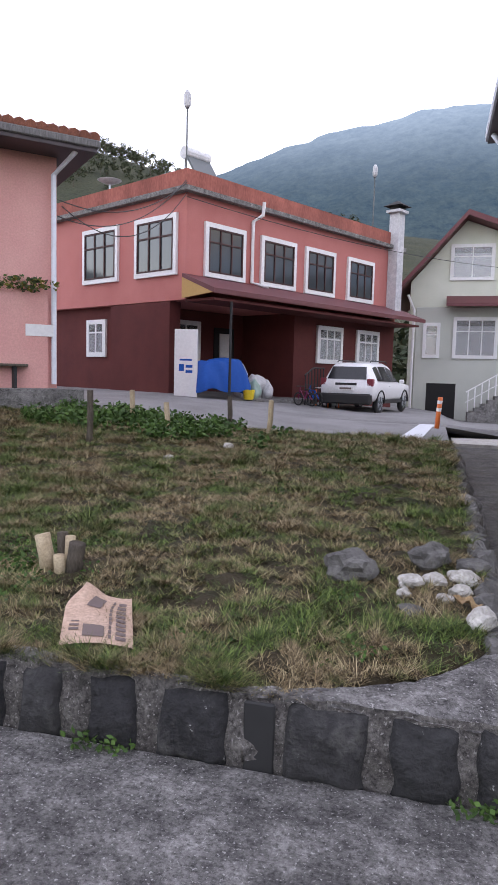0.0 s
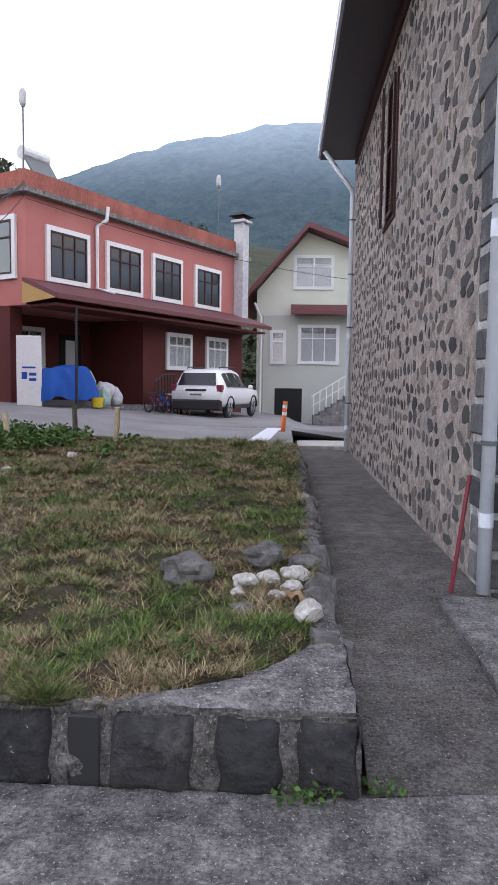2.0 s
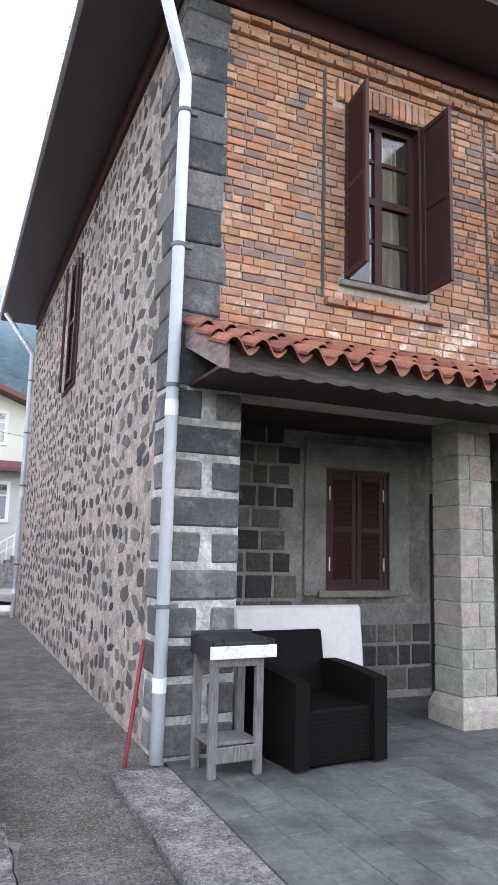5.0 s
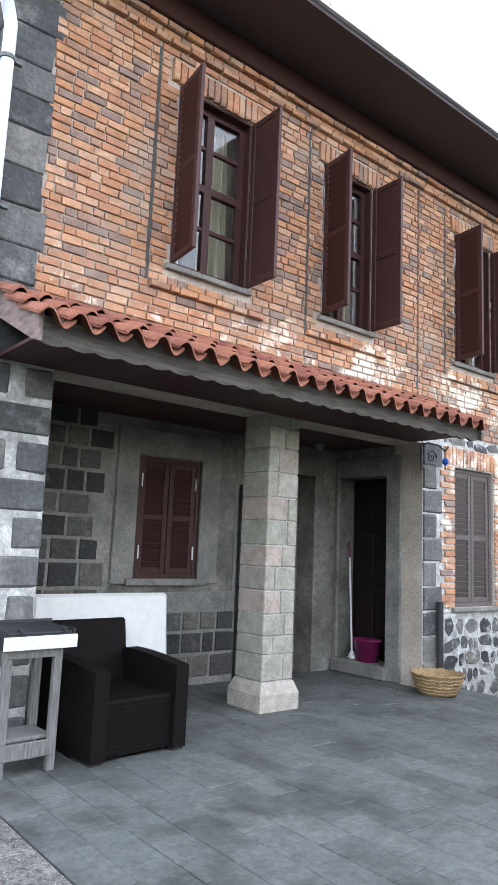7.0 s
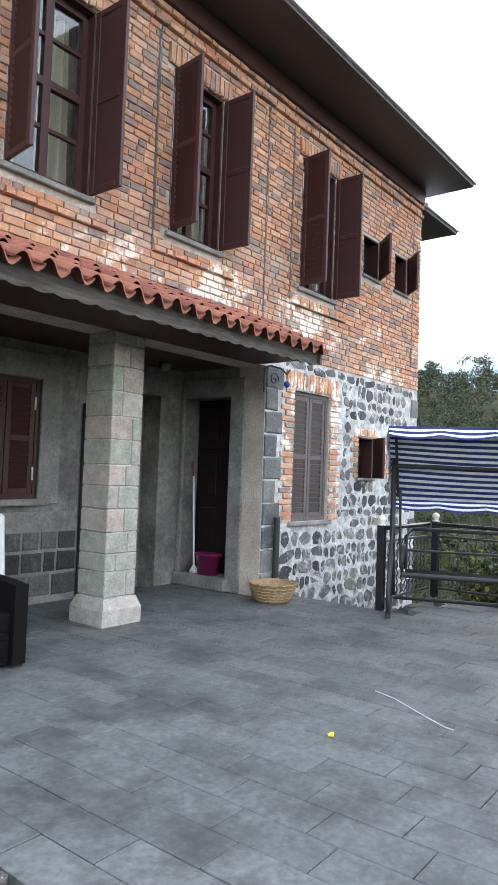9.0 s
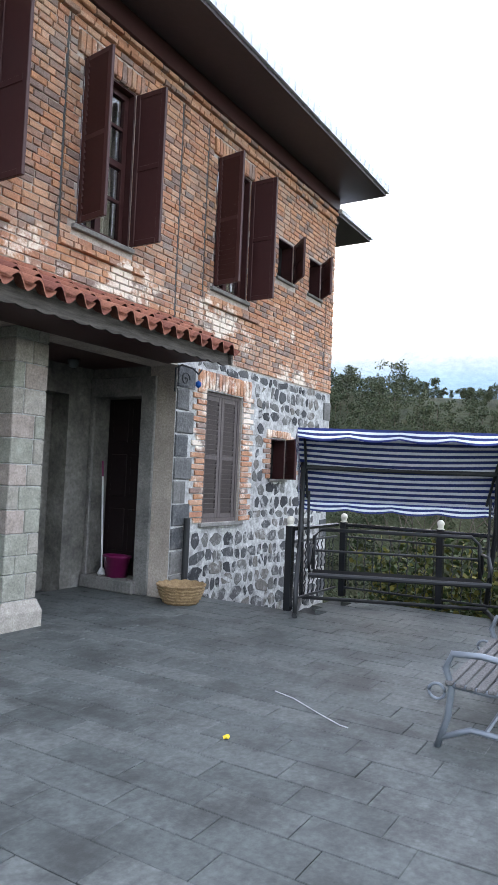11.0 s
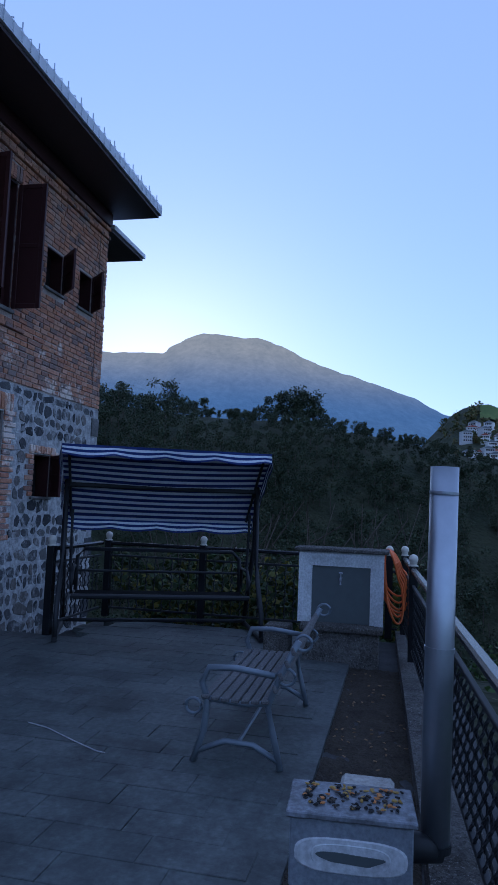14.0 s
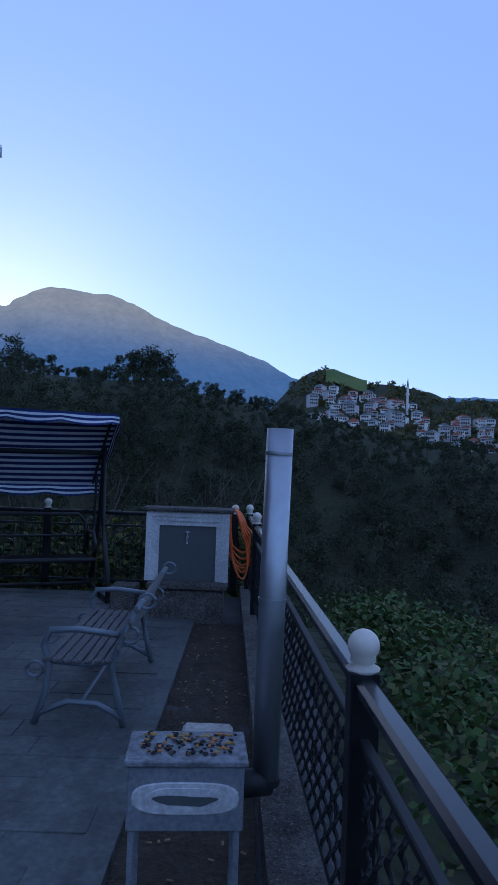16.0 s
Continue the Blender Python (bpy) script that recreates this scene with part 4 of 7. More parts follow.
lay(wall_front, "brick", brick_mesh, "brick", "brick_rest", rects, FRONT, lambda r: abs(r[0] - 3.4) * 0.8 + abs(r[1] - 4.4), 300, 12, 0.8)

for a, b, c, d in GROOVES:
    part("groove", MB().box(a - 0.004, FY - 0.006, b, c + 0.004, FY - 0.002, d), "grout", wall_front, "dark upright joint in the brickwork")

# brick trim and rubble of the lower storey to the right of the porch
back = MB()
for a, b, c, d in cut_rects(6.6, -1.4, EX, 2.95, LOWER):
    back.box(a, FY - 0.008, b, c, FY - 0.002, d)
part("mortar_face", back, "mortar_white", wall_front, "white lime mortar between rubble")
trim = []
KW, SW, SW2 = LOWER
for hole, side in ((KW, 0.2), (SW, 0.13), (SW2, 0.13)):
    z, i = hole[1], 0
    while z < hole[3]:
        wl2, wr2 = side + (0.09 if i % 2 else 0), side + (0 if i % 2 else 0.09)
        trim += [(hole[0] - wl2 / 2, z + 0.036, wl2 - 0.012, 0.062, 0.03), (hole[2] + wr2 / 2, z + 0.036, wr2 - 0.012, 0.062, 0.03)]
        z, i = z + 0.0745, i + 1
    n = round((hole[2] - hole[0] + 2 * side) / 0.075)
    hh = 0.24 if hole is KW else 0.12
    for i in range(n):
        trim.append((hole[0] - side + (hole[2] - hole[0] + 2 * side) * (i + 0.5) / n, hole[3] + hh / 2 + 0.01, 0.062, hh - 0.012, 0.032))
lay(wall_front, "trim_brick", brick_mesh, "brick", "brick_rest", trim, FRONT, lambda r: r[0], 300, 6, 1.5)
blocks = []
z, i = 0.0, 0
while z < 2.7:
    wd = 0.36 if i % 2 else 0.25
    blocks.append((6.6 + wd / 2, z + 0.14, wd - 0.015, 0.262, 0.03))
    z, i = z + 0.28, i + 1
for i in range(7):
    blocks.append((10.95 - 0.13, -0.55 + 0.5 * i + 0.2, 0.25, 0.3, 0.03))
lay(wall_front, "corner_block", brick_mesh, "quoin", "quoin", blocks, FRONT, lambda r: 0, 300, 6, 0.6)
NOSTONE = [(KW[0] - 0.3, KW[1] - 0.06, KW[2] + 0.3, KW[3] + 0.27), (SW[0] - 0.22, SW[1] - 0.03, SW[2] + 0.22, SW[3] + 0.15), (SW2[0] - 0.22, SW2[1] - 0.03, SW2[2] + 0.22, SW2[3] + 0.15)]
rects, z = [], -1.3
while z < 2.86:
    ht = rnd.uniform(0.12, 0.2)
    x = 6.96 + rnd.uniform(0, 0.1)
    while x < 10.7:
        wd = rnd.choice((0.1, 0.16, 0.23, 0.32)) * rnd.uniform(0.85, 1.15)
        if x + wd < 10.74 and not over((x, z, x + wd, z + ht), NOSTONE, -0.03):
            rects.append((x + wd / 2, z + ht / 2 + rnd.uniform(-0.02, 0.02), wd * 1.07, ht * rnd.uniform(0.95, 1.12), rnd.uniform(0.008, 0.02)))
        x += wd + 0.015
    z += ht + 0.012
lay(wall_front, "stone", lambda n, m, s: stone_mesh(n, m, s, 6 + s % 3, 0.85), "rubble", "rubble_rest", rects, FRONT, lambda r: r[0] + abs(r[1] - 1.2), 300, 18, 9)

# rubble of the side wall
SIDEWIN = (9.75, 3.85, 10.75, 5.7)
rects, z = [], 0.05
while z < 6.1:
    ht = rnd.uniform(0.12, 0.2)
    y = 5.42 + rnd.uniform(0, 0.15)
    while y < 15.1:
        wd = rnd.choice((0.08, 0.13, 0.18, 0.24, 0.32)) * rnd.uniform(0.8, 1.15)
        if not over((y, z, y + wd, z + ht), [SIDEWIN], 0.03) and rnd.random() > 0.1:
            rects.append((-(y + wd / 2), z + ht / 2 + rnd.uniform(-0.055, 0.055), wd, ht * rnd.uniform(0.55, 1.15), rnd.uniform(0.002, 0.008)))
        y += wd + rnd.uniform(0.015, 0.09)
    z += ht + 0.03
lay(wall_side, "stone", lambda n, m, s: stone_mesh(n, m, s, 5 + s % 4, 0.6), "stone", "stone_rest", rects, WEST, lambda r: -r[0] + 0.4 * r[1], 300, 24, 22)

# quoins of the near corner, above and below the porch roof
pier_back = MB().box(WX + 0.46, FY - 0.008, 0, 2.02, FY - 0.002, 2.77).box(WX - 0.006, FY - 0.008, 0, WX + 0.46, FY + 0.4, 2.77)
part("mortar_face", pier_back, "mortar_white", wall_front)
z, i = 0.0, 0
while z < 6.15:
    ht = min(rnd.uniform(0.25, 0.34), 6.2 - z) if z > 2.7 else 0.277
    if z > 2.7:
        dx, dy = (rnd.uniform(0.37, 0.43), rnd.uniform(0.5, 0.7)) if i % 2 else (rnd.uniform(0.34, 0.39), rnd.uniform(0.35, 0.45))
        part("corner_block", MB().cbox(WX - 0.02, FY - 0.02, z + 0.003, WX + dx, FY + dy, z + ht - 0.003, 0.012).shake(0.016), "quoin", wall_front)
    else:
        dy = rnd.uniform(0.34, 0.46)
        gap = 0.0 if i % 2 == 0 else rnd.uniform(0.07, 0.1)
        cut = WX + 0.3 + 0.04 * rnd.random()
        part("corner_block", MB().cbox(WX - 0.02, FY - 0.022, z + 0.02, cut - gap / 2 if gap else 2.025, FY + dy, z + ht - 0.025, 0.02).shake(0.012), "quoin", wall_front)
        if gap:
            part("corner_block", MB().cbox(cut + gap / 2, FY - 0.022, z + 0.02, 2.025, FY + 0.3, z + ht - 0.025, 0.02).shake(0.012), "quoin", wall_front)
    z, i = z + ht, i + 1

# porch rear wall: squared stones left of the window and below it
PORCHM = pose(0, BY, 0)
pb = MB()
for a, b, c, d in cut_rects(2.03, 0.0, 5.0, 2.77, [(3.32, 0.98, 4.9, 2.77)]):
    pb.box(a, BY - 0.007, b, c, BY - 0.002, d)
part("mortar_face", pb, "grey_stone", wall_porch)
rects, z = [], 0.06
while z < 2.7:
    ht = rnd.uniform(0.2, 0.27)
    x = 2.06
    while x < 4.95:
        wd = rnd.uniform(0.16, 0.34)
        if not over((x, z, x + wd, z + ht), [(3.32, 0.98, 5.2, 2.9)]):
            rects.append((x + wd / 2, z + ht / 2, wd - 0.035, ht - 0.035, 0.022))
        x += wd
    z += ht
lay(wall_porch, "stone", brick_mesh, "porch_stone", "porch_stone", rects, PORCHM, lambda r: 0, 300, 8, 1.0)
part("window_stone", MB().cbox(3.34, BY - 0.025, 1.06, 3.6, BY + 0.1, 2.7, 0.01), "grey_stone", wall_porch)
part("window_stone", MB().cbox(4.4, BY - 0.025, 1.06, 4.66, BY + 0.1, 2.7, 0.01), "grey_stone", wall_porch)
part("window_lintel", MB().cbox(3.34, BY - 0.03, 2.41, 4.66, BY + 0.1, 2.68, 0.01), "grey_stone", wall_porch)
part("window_sill", MB().cbox(3.5, BY - 0.07, 1.05, 4.5, BY + 0.1, 1.115, 0.008), "grey_stone", wall_porch)
part("door_jamb", MB().cbox(6.57, 5.28, 0.0, 6.62, 5.5, 2.66, 0.01), "grey_stone", wall_porch)
part("door_jamb", MB().cbox(6.57, 6.28, 0.0, 6.62, 6.348, 2.66, 0.01), "grey_stone", wall_porch)
part("door_lintel", MB().cbox(6.57, 5.5, 2.42, 6.62, 6.28, 2.66, 0.01), "grey_stone", wall_porch)
# dark rod drawn in place of the shadow gap beside the opening
part("shadow_line", MB().cyl((4.97, BY - 0.03, 0.0), (4.97, BY - 0.03, 2.2), 0.02, n=8), "dark", wall_porch)

# pillar of pale dressed stones
pillar = tagged(part("pillar", MB().box(4.268, 5.038, 0.0, 4.632, 5.402, 2.78), "mortar_white"), "square porch pillar of pale dressed stone blocks", "pillar", kind="structure")
z, i = 0.26, 0
PX, PY = 4.45, 5.22
pv4 = lambda h, z: [(PX - h, PY - h, z), (PX + h, PY - h, z), (PX + h, PY + h, z), (PX - h, PY + h, z)]
part("plinth", MB().add(pv4(0.24, 0) + pv4(0.24, 0.15) + pv4(0.2, 0.255), [(3, 2, 1, 0)] + [(a + i, a + (i + 1) % 4, a + 4 + (i + 1) % 4, a + 4 + i) for a in (0, 4) for i in range(4)] + [(8, 9, 10, 11)]), "ashlar", pillar)
while z < 2.74:
    ht = min(rnd.choice((0.2, 0.24, 0.17, 0.22)), 2.78 - z)
    sp = 4.26 + rnd.choice((0.12, 0.2, 0.26))
    part("block", MB().cbox(4.255, 5.025, z + 0.004, sp - 0.004, 5.415, z + ht - 0.004, 0.008).shake(0.004), "ashlar", pillar)
    part("block", MB().cbox(sp + 0.004, 5.025, z + 0.004, 4.645, 5.415, z + ht - 0.004, 0.008).shake(0.004), "ashlar", pillar)
    z += ht

# ---- porch roof ----
porch_roof = thing("porch_roof", pose(1.5, 4.99, 3.26), "lean-to porch roof of red clay tiles", "roof", "", "structure")
SL = math.atan2(0.38, 0.86)
PR = pose(0, 0, 0, math.degrees(SL))
part("deck", MB().box(0.06, -0.9, -0.1, 4.88, 0.0, -0.07, PR), "old_wood", porch_roof)


def roof_tile():
    mb = MB()
    nu, nv = 12, 3
    for side in (0, -0.016):
        mb.grid(lambda u, v: (0.235 * u + 0.006 * v * (u - 0.5), -0.46 * v, 0.048 * math.sin(2 * math.pi * u) * (1.0 + 0.12 * v) + side + 0.012 * v), nu, nv)
    n0 = (nu + 1) * (nv + 1)
    mb.f += [(nv * (nu + 1) + i, nv * (nu + 1) + i + 1, n0 + nv * (nu + 1) + i + 1, n0 + nv * (nu + 1) + i) for i in range(nu)]
    return mb.mesh("roof_tile", "tile", True)


tile_me = roof_tile()
for r in range(3):
    for c in range(24):
        ob = new("roof_tile", tile_me)
        ob.parent = porch_roof
        ob.matrix_basis = PR @ pose(0.205 * c - 0.01, -0.30 * r + 0.0, 0.0 + 0.012 * (2 - r) + rnd.uniform(-0.006, 0.006), -2.5, 0, rnd.uniform(-1.5, 1.5))
fascia = MB()
nn = 100
wave = [0.02 * abs(math.sin(i * math.pi / 4)) for i in range(nn + 1)]
fascia.add([p for i in range(nn + 1) for p in ((0.04 + 4.86 * i / nn, -0.86, -0.38), (0.04 + 4.86 * i / nn, -0.86, -0.55 - wave[i]), (0.04 + 4.86 * i / nn, -0.83, -0.38), (0.04 + 4.86 * i / nn, -0.83, -0.55 - wave[i]))],
           [q for i in range(nn) for k in (4 * i,) for q in ((k, k + 1, k + 5, k + 4), (k + 2, k + 6, k + 7, k + 3), (k, k + 4, k + 6, k + 2), (k + 1, k + 3, k + 7, k + 5))] + [(0, 2, 3, 1), (4 * nn, 4 * nn + 1, 4 * nn + 3, 4 * nn + 2)])
part("fascia", fascia, "old_wood", porch_roof, "weathered dark scalloped fascia board")
# brown boarding, added also to deepen the shade under the fascia
part("soffit_board", MB().box(0.07, -0.826, -0.5, 4.87, -0.024, -0.475), "brown", porch_roof, "dark brown boarding under the tiles")
for x in (0.02, 4.9):
    part("end_board", MB().add([(xx, y, z) for xx in (x, x + 0.03) for y, z in ((-0.9, -0.36), (-0.9, -0.56), (-0.82, -0.54), (-0.02, -0.18), (-0.02, 0.03))],
                               [(0, 1, 2, 3, 4), (9, 8, 7, 6, 5)] + [(i, 5 + i, 5 + (i + 1) % 5, (i + 1) % 5) for i in range(5)]), "pink_wood" if x < 1 else "old_wood", porch_roof, "weathered pinkish end board")

# ---- windows and shutters of the stone house ----
slat_me = {}


def leaf(parent, wd, ht, mat, q, label="louvred shutter leaf", plain=False):
    """A shutter leaf in local x (from its hinge) and z, 35 mm thick."""
    fr = MB()
    t = 0.06
    fr.cbox(0, -0.018, 0, t, 0.018, ht, 0.004, q).cbox(wd - t, -0.018, 0, wd, 0.018, ht, 0.004, q)
    for z in (0, ht / 2 - t / 2, ht - t):
        fr.cbox(t, -0.017, z, wd - t, 0.017, z + t, 0.004, q)
    lf = part("shutter_leaf", fr, mat, parent, label)
    if plain:
        for z in (t, ht / 2 + t / 2):
            part("panel", MB().cbox(t - 0.004, -0.008, z - 0.004, wd - t + 0.004, 0.012, z + ht / 2 - 1.5 * t + 0.004, 0.003, q), mat, lf)
    if not plain:
        key = (round(wd, 2), mat)
        if key not in slat_me:
            slat_me[key] = MB().box(t - 0.004, -0.004, -0.04, wd - t + 0.004, 0.004, 0.04, pose(0, 0, 0, 28)).mesh("slat", mat)
        n = int((ht - 2 * t) / 0.062)
        for i in range(n):
            ob = new("slat", slat_me[key])
            ob.parent = lf
            ob.matrix_basis = q @ pose(0, 0, t + (ht - 2 * t) * (i + 0.5) / n)
    return lf


def casement(name, hole, y, label):
    a, b, c, d = hole
    win = thing(name, pose(a, y, b), label, "window", "windows of the stone house", "structure")
    wd, ht = c - a, d - b
    fr = MB()
    for q in cut_rects(0, 0, wd, ht, [(0.08, 0.08, wd / 2 - 0.04, ht * 0.5), (wd / 2 + 0.04, 0.08, wd - 0.08, ht * 0.5), (0.08, ht * 0.5 + 0.07, wd / 2 - 0.04, ht - 0.08), (wd / 2 + 0.04, ht * 0.5 + 0.07, wd - 0.08, ht - 0.08)]):
        fr.box(q[0], 0.0, q[1], q[2], 0.06, q[3])
    for z in (ht * 0.28, ht * 0.75):
        fr.box(0.08, 0.01, z, wd - 0.08, 0.05, z + 0.035)
    part("window_frame", fr, "brown", win, "dark brown sash")
    pane = part("pane", MB().box(0.05, 0.028, 0.05, wd - 0.05, 0.034, ht - 0.05), "glass_clear", win)
    pane.visible_shadow = False
    part("casing", MB().box(0.0, -0.085, 0.0, 0.02, -0.001, ht), "brown", win)
    part("casing", MB().box(wd - 0.02, -0.085, 0.0, wd, -0.001, ht), "brown", win)
    part("casing", MB().box(0.021, -0.085, ht - 0.02, wd - 0.021, -0.001, ht), "brown", win)
    for c0, cw in ((0.02, 0.26 * wd), (wd * 0.52, 0.4 * wd)):
        mb = MB().grid(lambda u, v: (c0 + cw * (u + 0.06 * math.sin(2.5 * v + 9 * u)), 0.18 + 0.035 * math.sin(u * 26 + v), 0.02 + (ht - 0.1) * v), 40, 6)
        part("curtain", mb, "curtain", win, "cream curtain behind the glass", True)
    part("window_sill", MB().cbox(-0.05, -y + FY - 0.05, -0.05, wd + 0.05, 0.0, 0.0, 0.006), "grey_stone", win)
    return win


k = NT("glass_clear")
k.color((0.93, 0.95, 0.95))
k.b.inputs["Transmission Weight"].default_value = 1.0
M["glass_clear"] = k.set(0.02)
for n, hole in enumerate(UPPER[:3]):
    casement(f"window_{n + 1}", hole, FY + 0.09, "tall brown casement window with cream curtains")
    a, b, c, d = hole
    for x, ang, sx, pl in ((a + 0.01, -97, 1, False), (c - 0.01, 90, -1, True)):
        sh = thing("shutter", pose(x, FY - 0.03, b + 0.01, 0, 0, ang), "open dark brown wooden window shutter", "shutter", "open shutters of the upper windows")
        leaf(sh, 0.41, 1.68, "brown", I4 if sx > 0 else pose(0, 0, 0, 0, 0, 180), plain=pl)
for n, hole in enumerate(UPPER[3:] + LOWER[1:]):
    a, b, c, d = hole
    win = thing(f"window_{n + 4}", pose(a, FY + 0.2, b), "small square dark window", "window", "windows of the stone house", "structure")
    # a full near-black sheet, painting the dark room inside
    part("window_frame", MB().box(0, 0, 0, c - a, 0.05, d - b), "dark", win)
    part("casing", MB().box(0.0, -0.19, 0.0, 0.015, -0.001, d - b), "brown", win)
    part("casing", MB().box(c - a - 0.015, -0.19, 0.0, c - a, -0.001, d - b), "brown", win)
    part("casing", MB().box(0.016, -0.19, d - b - 0.015, c - a - 0.016, -0.001, d - b), "brown", win)
    part("window_sill", MB().cbox(-0.04, -0.24, -0.04, c - a + 0.04, 0.0, 0.0, 0.006), "grey_stone", win)
    if n != 3:
        sh = thing("shutter", pose(c - 0.01, FY - 0.03, b, 0, 0, 46), "small open brown wooden shutter", "shutter", "small open shutters")
        leaf(sh, c - a - 0.02, d - b, "brown", pose(0, 0, 0, 0, 0, 180), plain=True)
for hole, y, mat, lab, nm in ((KW, FY + 0.06, "brown_weathered", "closed greyed louvred double shutters", "window_8"), ((3.6, 1.12, 4.4, 2.4), BY + 0.04, "brown", "closed dark brown louvred double shutters", "window_9")):
    a, b, c, d = hole
    win = thing(nm, pose(a, y, b), lab, "window", "", "structure")
    wd = c - a
    # near-black sheet paints the darkness behind the shutters
    part("window_frame", MB().box(0, 0.06, 0, wd, 0.1, d - b), "dark", win)
    sur = MB()
    for q in cut_rects(0, 0, wd, d - b, [(0.05, 0.05, wd - 0.05, d - b - 0.05)]):
        sur.box(q[0], -0.03, q[1], q[2], 0.05, q[3])
    part("casing", sur, mat, win)
    leaf(win, wd / 2 - 0.055, d - b - 0.1, mat, pose(0.05, 0, 0.05), "louvred leaf")
    leaf(win, wd / 2 - 0.055, d - b - 0.1, mat, pose(wd / 2 + 0.005, 0, 0.05), "louvred leaf")
    if nm == "window_9":
        for x in (0.05, wd - 0.065):
            for z in (0.2, 0.95):
                part("hinge", MB().cbox(x, -0.036, z, x + 0.015, -0.02, z + 0.14, 0.002), "white", win, "white hinge")
    part("window_sill", MB().cbox(-0.06, FY - y - 0.06 if nm == "window_8" else -0.1, -0.05, wd + 0.06, 0.0, -0.002, 0.006), "grey_stone", win)
sw = thing("shutter", pose(WX - 0.05, 9.75, 3.85, 0, 0, 90), "closed tall brown window shutters on the side wall", "shutter")
leaf(sw, 0.5, 1.85, "brown", I4)
leaf(sw, 0.48, 1.85, "brown", pose(0.52, 0.08, 0, 0, 0, -8))
part("casing", MB().cbox(-0.05, -0.06, -0.06, 1.05, -0.02, 0.0, 0.005).cbox(-0.06, -0.06, 0.0, 0.0, -0.02, 1.9, 0.005), "brown", sw)

# ---- pipes on the side wall ----
for y, top, bend in ((4.95, 5.35, 4.4), (15.2, 5.62, 15.15)):
    dp = thing("downpipe", pose(WX - (0.03 if y < 9 else 0.09), y - (0.06 if y < 9 else 0), 0), "white plastic rainwater downpipe with wall clips", "downpipe", "downpipes")
    part("pipe", MB().tube([(0, 0, 0.02), (0, 0, top - 0.05), (-0.03, -0.02, top + 0.03), (-0.62, bend - y, 6.43)], 0.05, 12), "pvc", dp, "", True)
    part("collar", MB().cyl((0, 0, 2.5), (0, 0, 2.62), 0.053, n=14), "pvc", dp)
    part("collar", MB().cyl((0, 0, 0.5), (0, 0, 0.6), 0.053, n=14), "pvc", dp)
    for z in (1.08, 2.72, 3.85, 5.0):
        part("clip", MB().cyl((0, 0, z), (0, 0, z + 0.03), 0.06, n=14).box(0.04, -0.02, z, 0.11, 0.02, z + 0.03), "grey_panel", dp)
seam_me = MB().tube([(0, -0.008, -0.14), (0, -0.01, -0.02), (0, -0.005, 0.02), (0, 0.12, 0.055)], 0.008, 6).mesh("seam", "zinc")
guard_me = MB().box(-0.006, 0, 0, 0.006, 0.012, 0.15).box(-0.006, 0.012, 0, 0.006, 0.12, 0.012).mesh("snow_guard", "steel")
for i in range(58):
    ob = new("seam", seam_me)
    ob.parent, ob.matrix_basis = roof, pose(0.72 + 10.5 * i / 57, FY - 0.845, 6.65)
    if i % 2 == 0:
        ob = new("snow_guard", guard_me)
        ob.parent, ob.matrix_basis = roof, pose(0.8 + 10.5 * i / 57, FY - 0.8, 6.66)
for i in range(56):
    ob = new("seam", seam_me)
    ob.parent, ob.matrix_basis = roof, pose(0.625, 4.4 + 11.2 * i / 55, 6.65, 0, 0, -90)

# ---- terrace paving ----
floor = new("terrace_paving")
floor.matrix_basis = I4
tagged(floor, "dark grey slate-look terrace paving slabs", "paving", "", "structure")
pv = {}
for i in range(4):
    pv[i] = MB().cbox(-0.1175, -0.238, -0.06, 0.1175, 0.238, 0.0, 0.003).mesh("paving_slab", "paver")
x = 1.62
col = 0
while x < 8.3:
    y = -0.95 + (0.16 * (col % 3))
    while y < 6.3:
        cy = y + 0.24
        if (x < 6.95 or cy < 3.4) and not (cy - 0.24 < 0.38) and not (x < 6.9 and cy > BY - 0.28):
            ob = new("paving_slab", pv[rnd.randrange(4)])
            ob.parent, ob.matrix_basis = floor, pose(x, cy, rnd.uniform(-0.002, 0.002), rnd.uniform(-0.15, 0.15), rnd.uniform(-0.15, 0.15))
        y += 0.48
    x, col = x + 0.24, col + 1
edge = MB().box(1.47, 0.36, -0.06, 8.35, 1.05, -0.006).box(1.46, 5.9, -0.06, 7.0, BY - 0.002, -0.006)
structure("terrace_edging", edge, "paver", "dark edging of the terrace paving", "paving")
soil = MB()
soil.grid(lambda u, v: (1.3 + 5.65 * u, -0.2 + 0.57 * v, -0.045 + 0.03 * noise.noise(Vector((u * 30, v * 5, 0))) + 0.012 * noise.noise(Vector((u * 110, v * 16, 4)))), 120, 20)
structure("soil_bed", soil, "soil", "narrow bed of bare dark soil along the railing", "flower bed", True)
bits = MB()
brnd = random.Random(6)
for i in range(110):
    bx, by = brnd.uniform(1.5, 6.8), brnd.uniform(-0.15, 0.33)
    bits.cbox(-0.012, -0.006, 0, 0.012, 0.006, 0.006, 0.002, pose(bx, by, -0.035, brnd.uniform(-20, 20), brnd.uniform(-20, 20), brnd.uniform(0, 180)))
solo("soil_litter", bits, "wicker", "pale chips and dry leaf bits on the soil", "litter", kind="stuff")
kerb = MB().prism([(-1.0, -0.62), (8.45, -0.3), (8.45, -0.06), (1.3, -0.27), (-1.0, -0.34)], -0.3, 0.075)
structure("railing_kerb", kerb, "concrete_path", "low concrete kerb below the railing", "kerb")

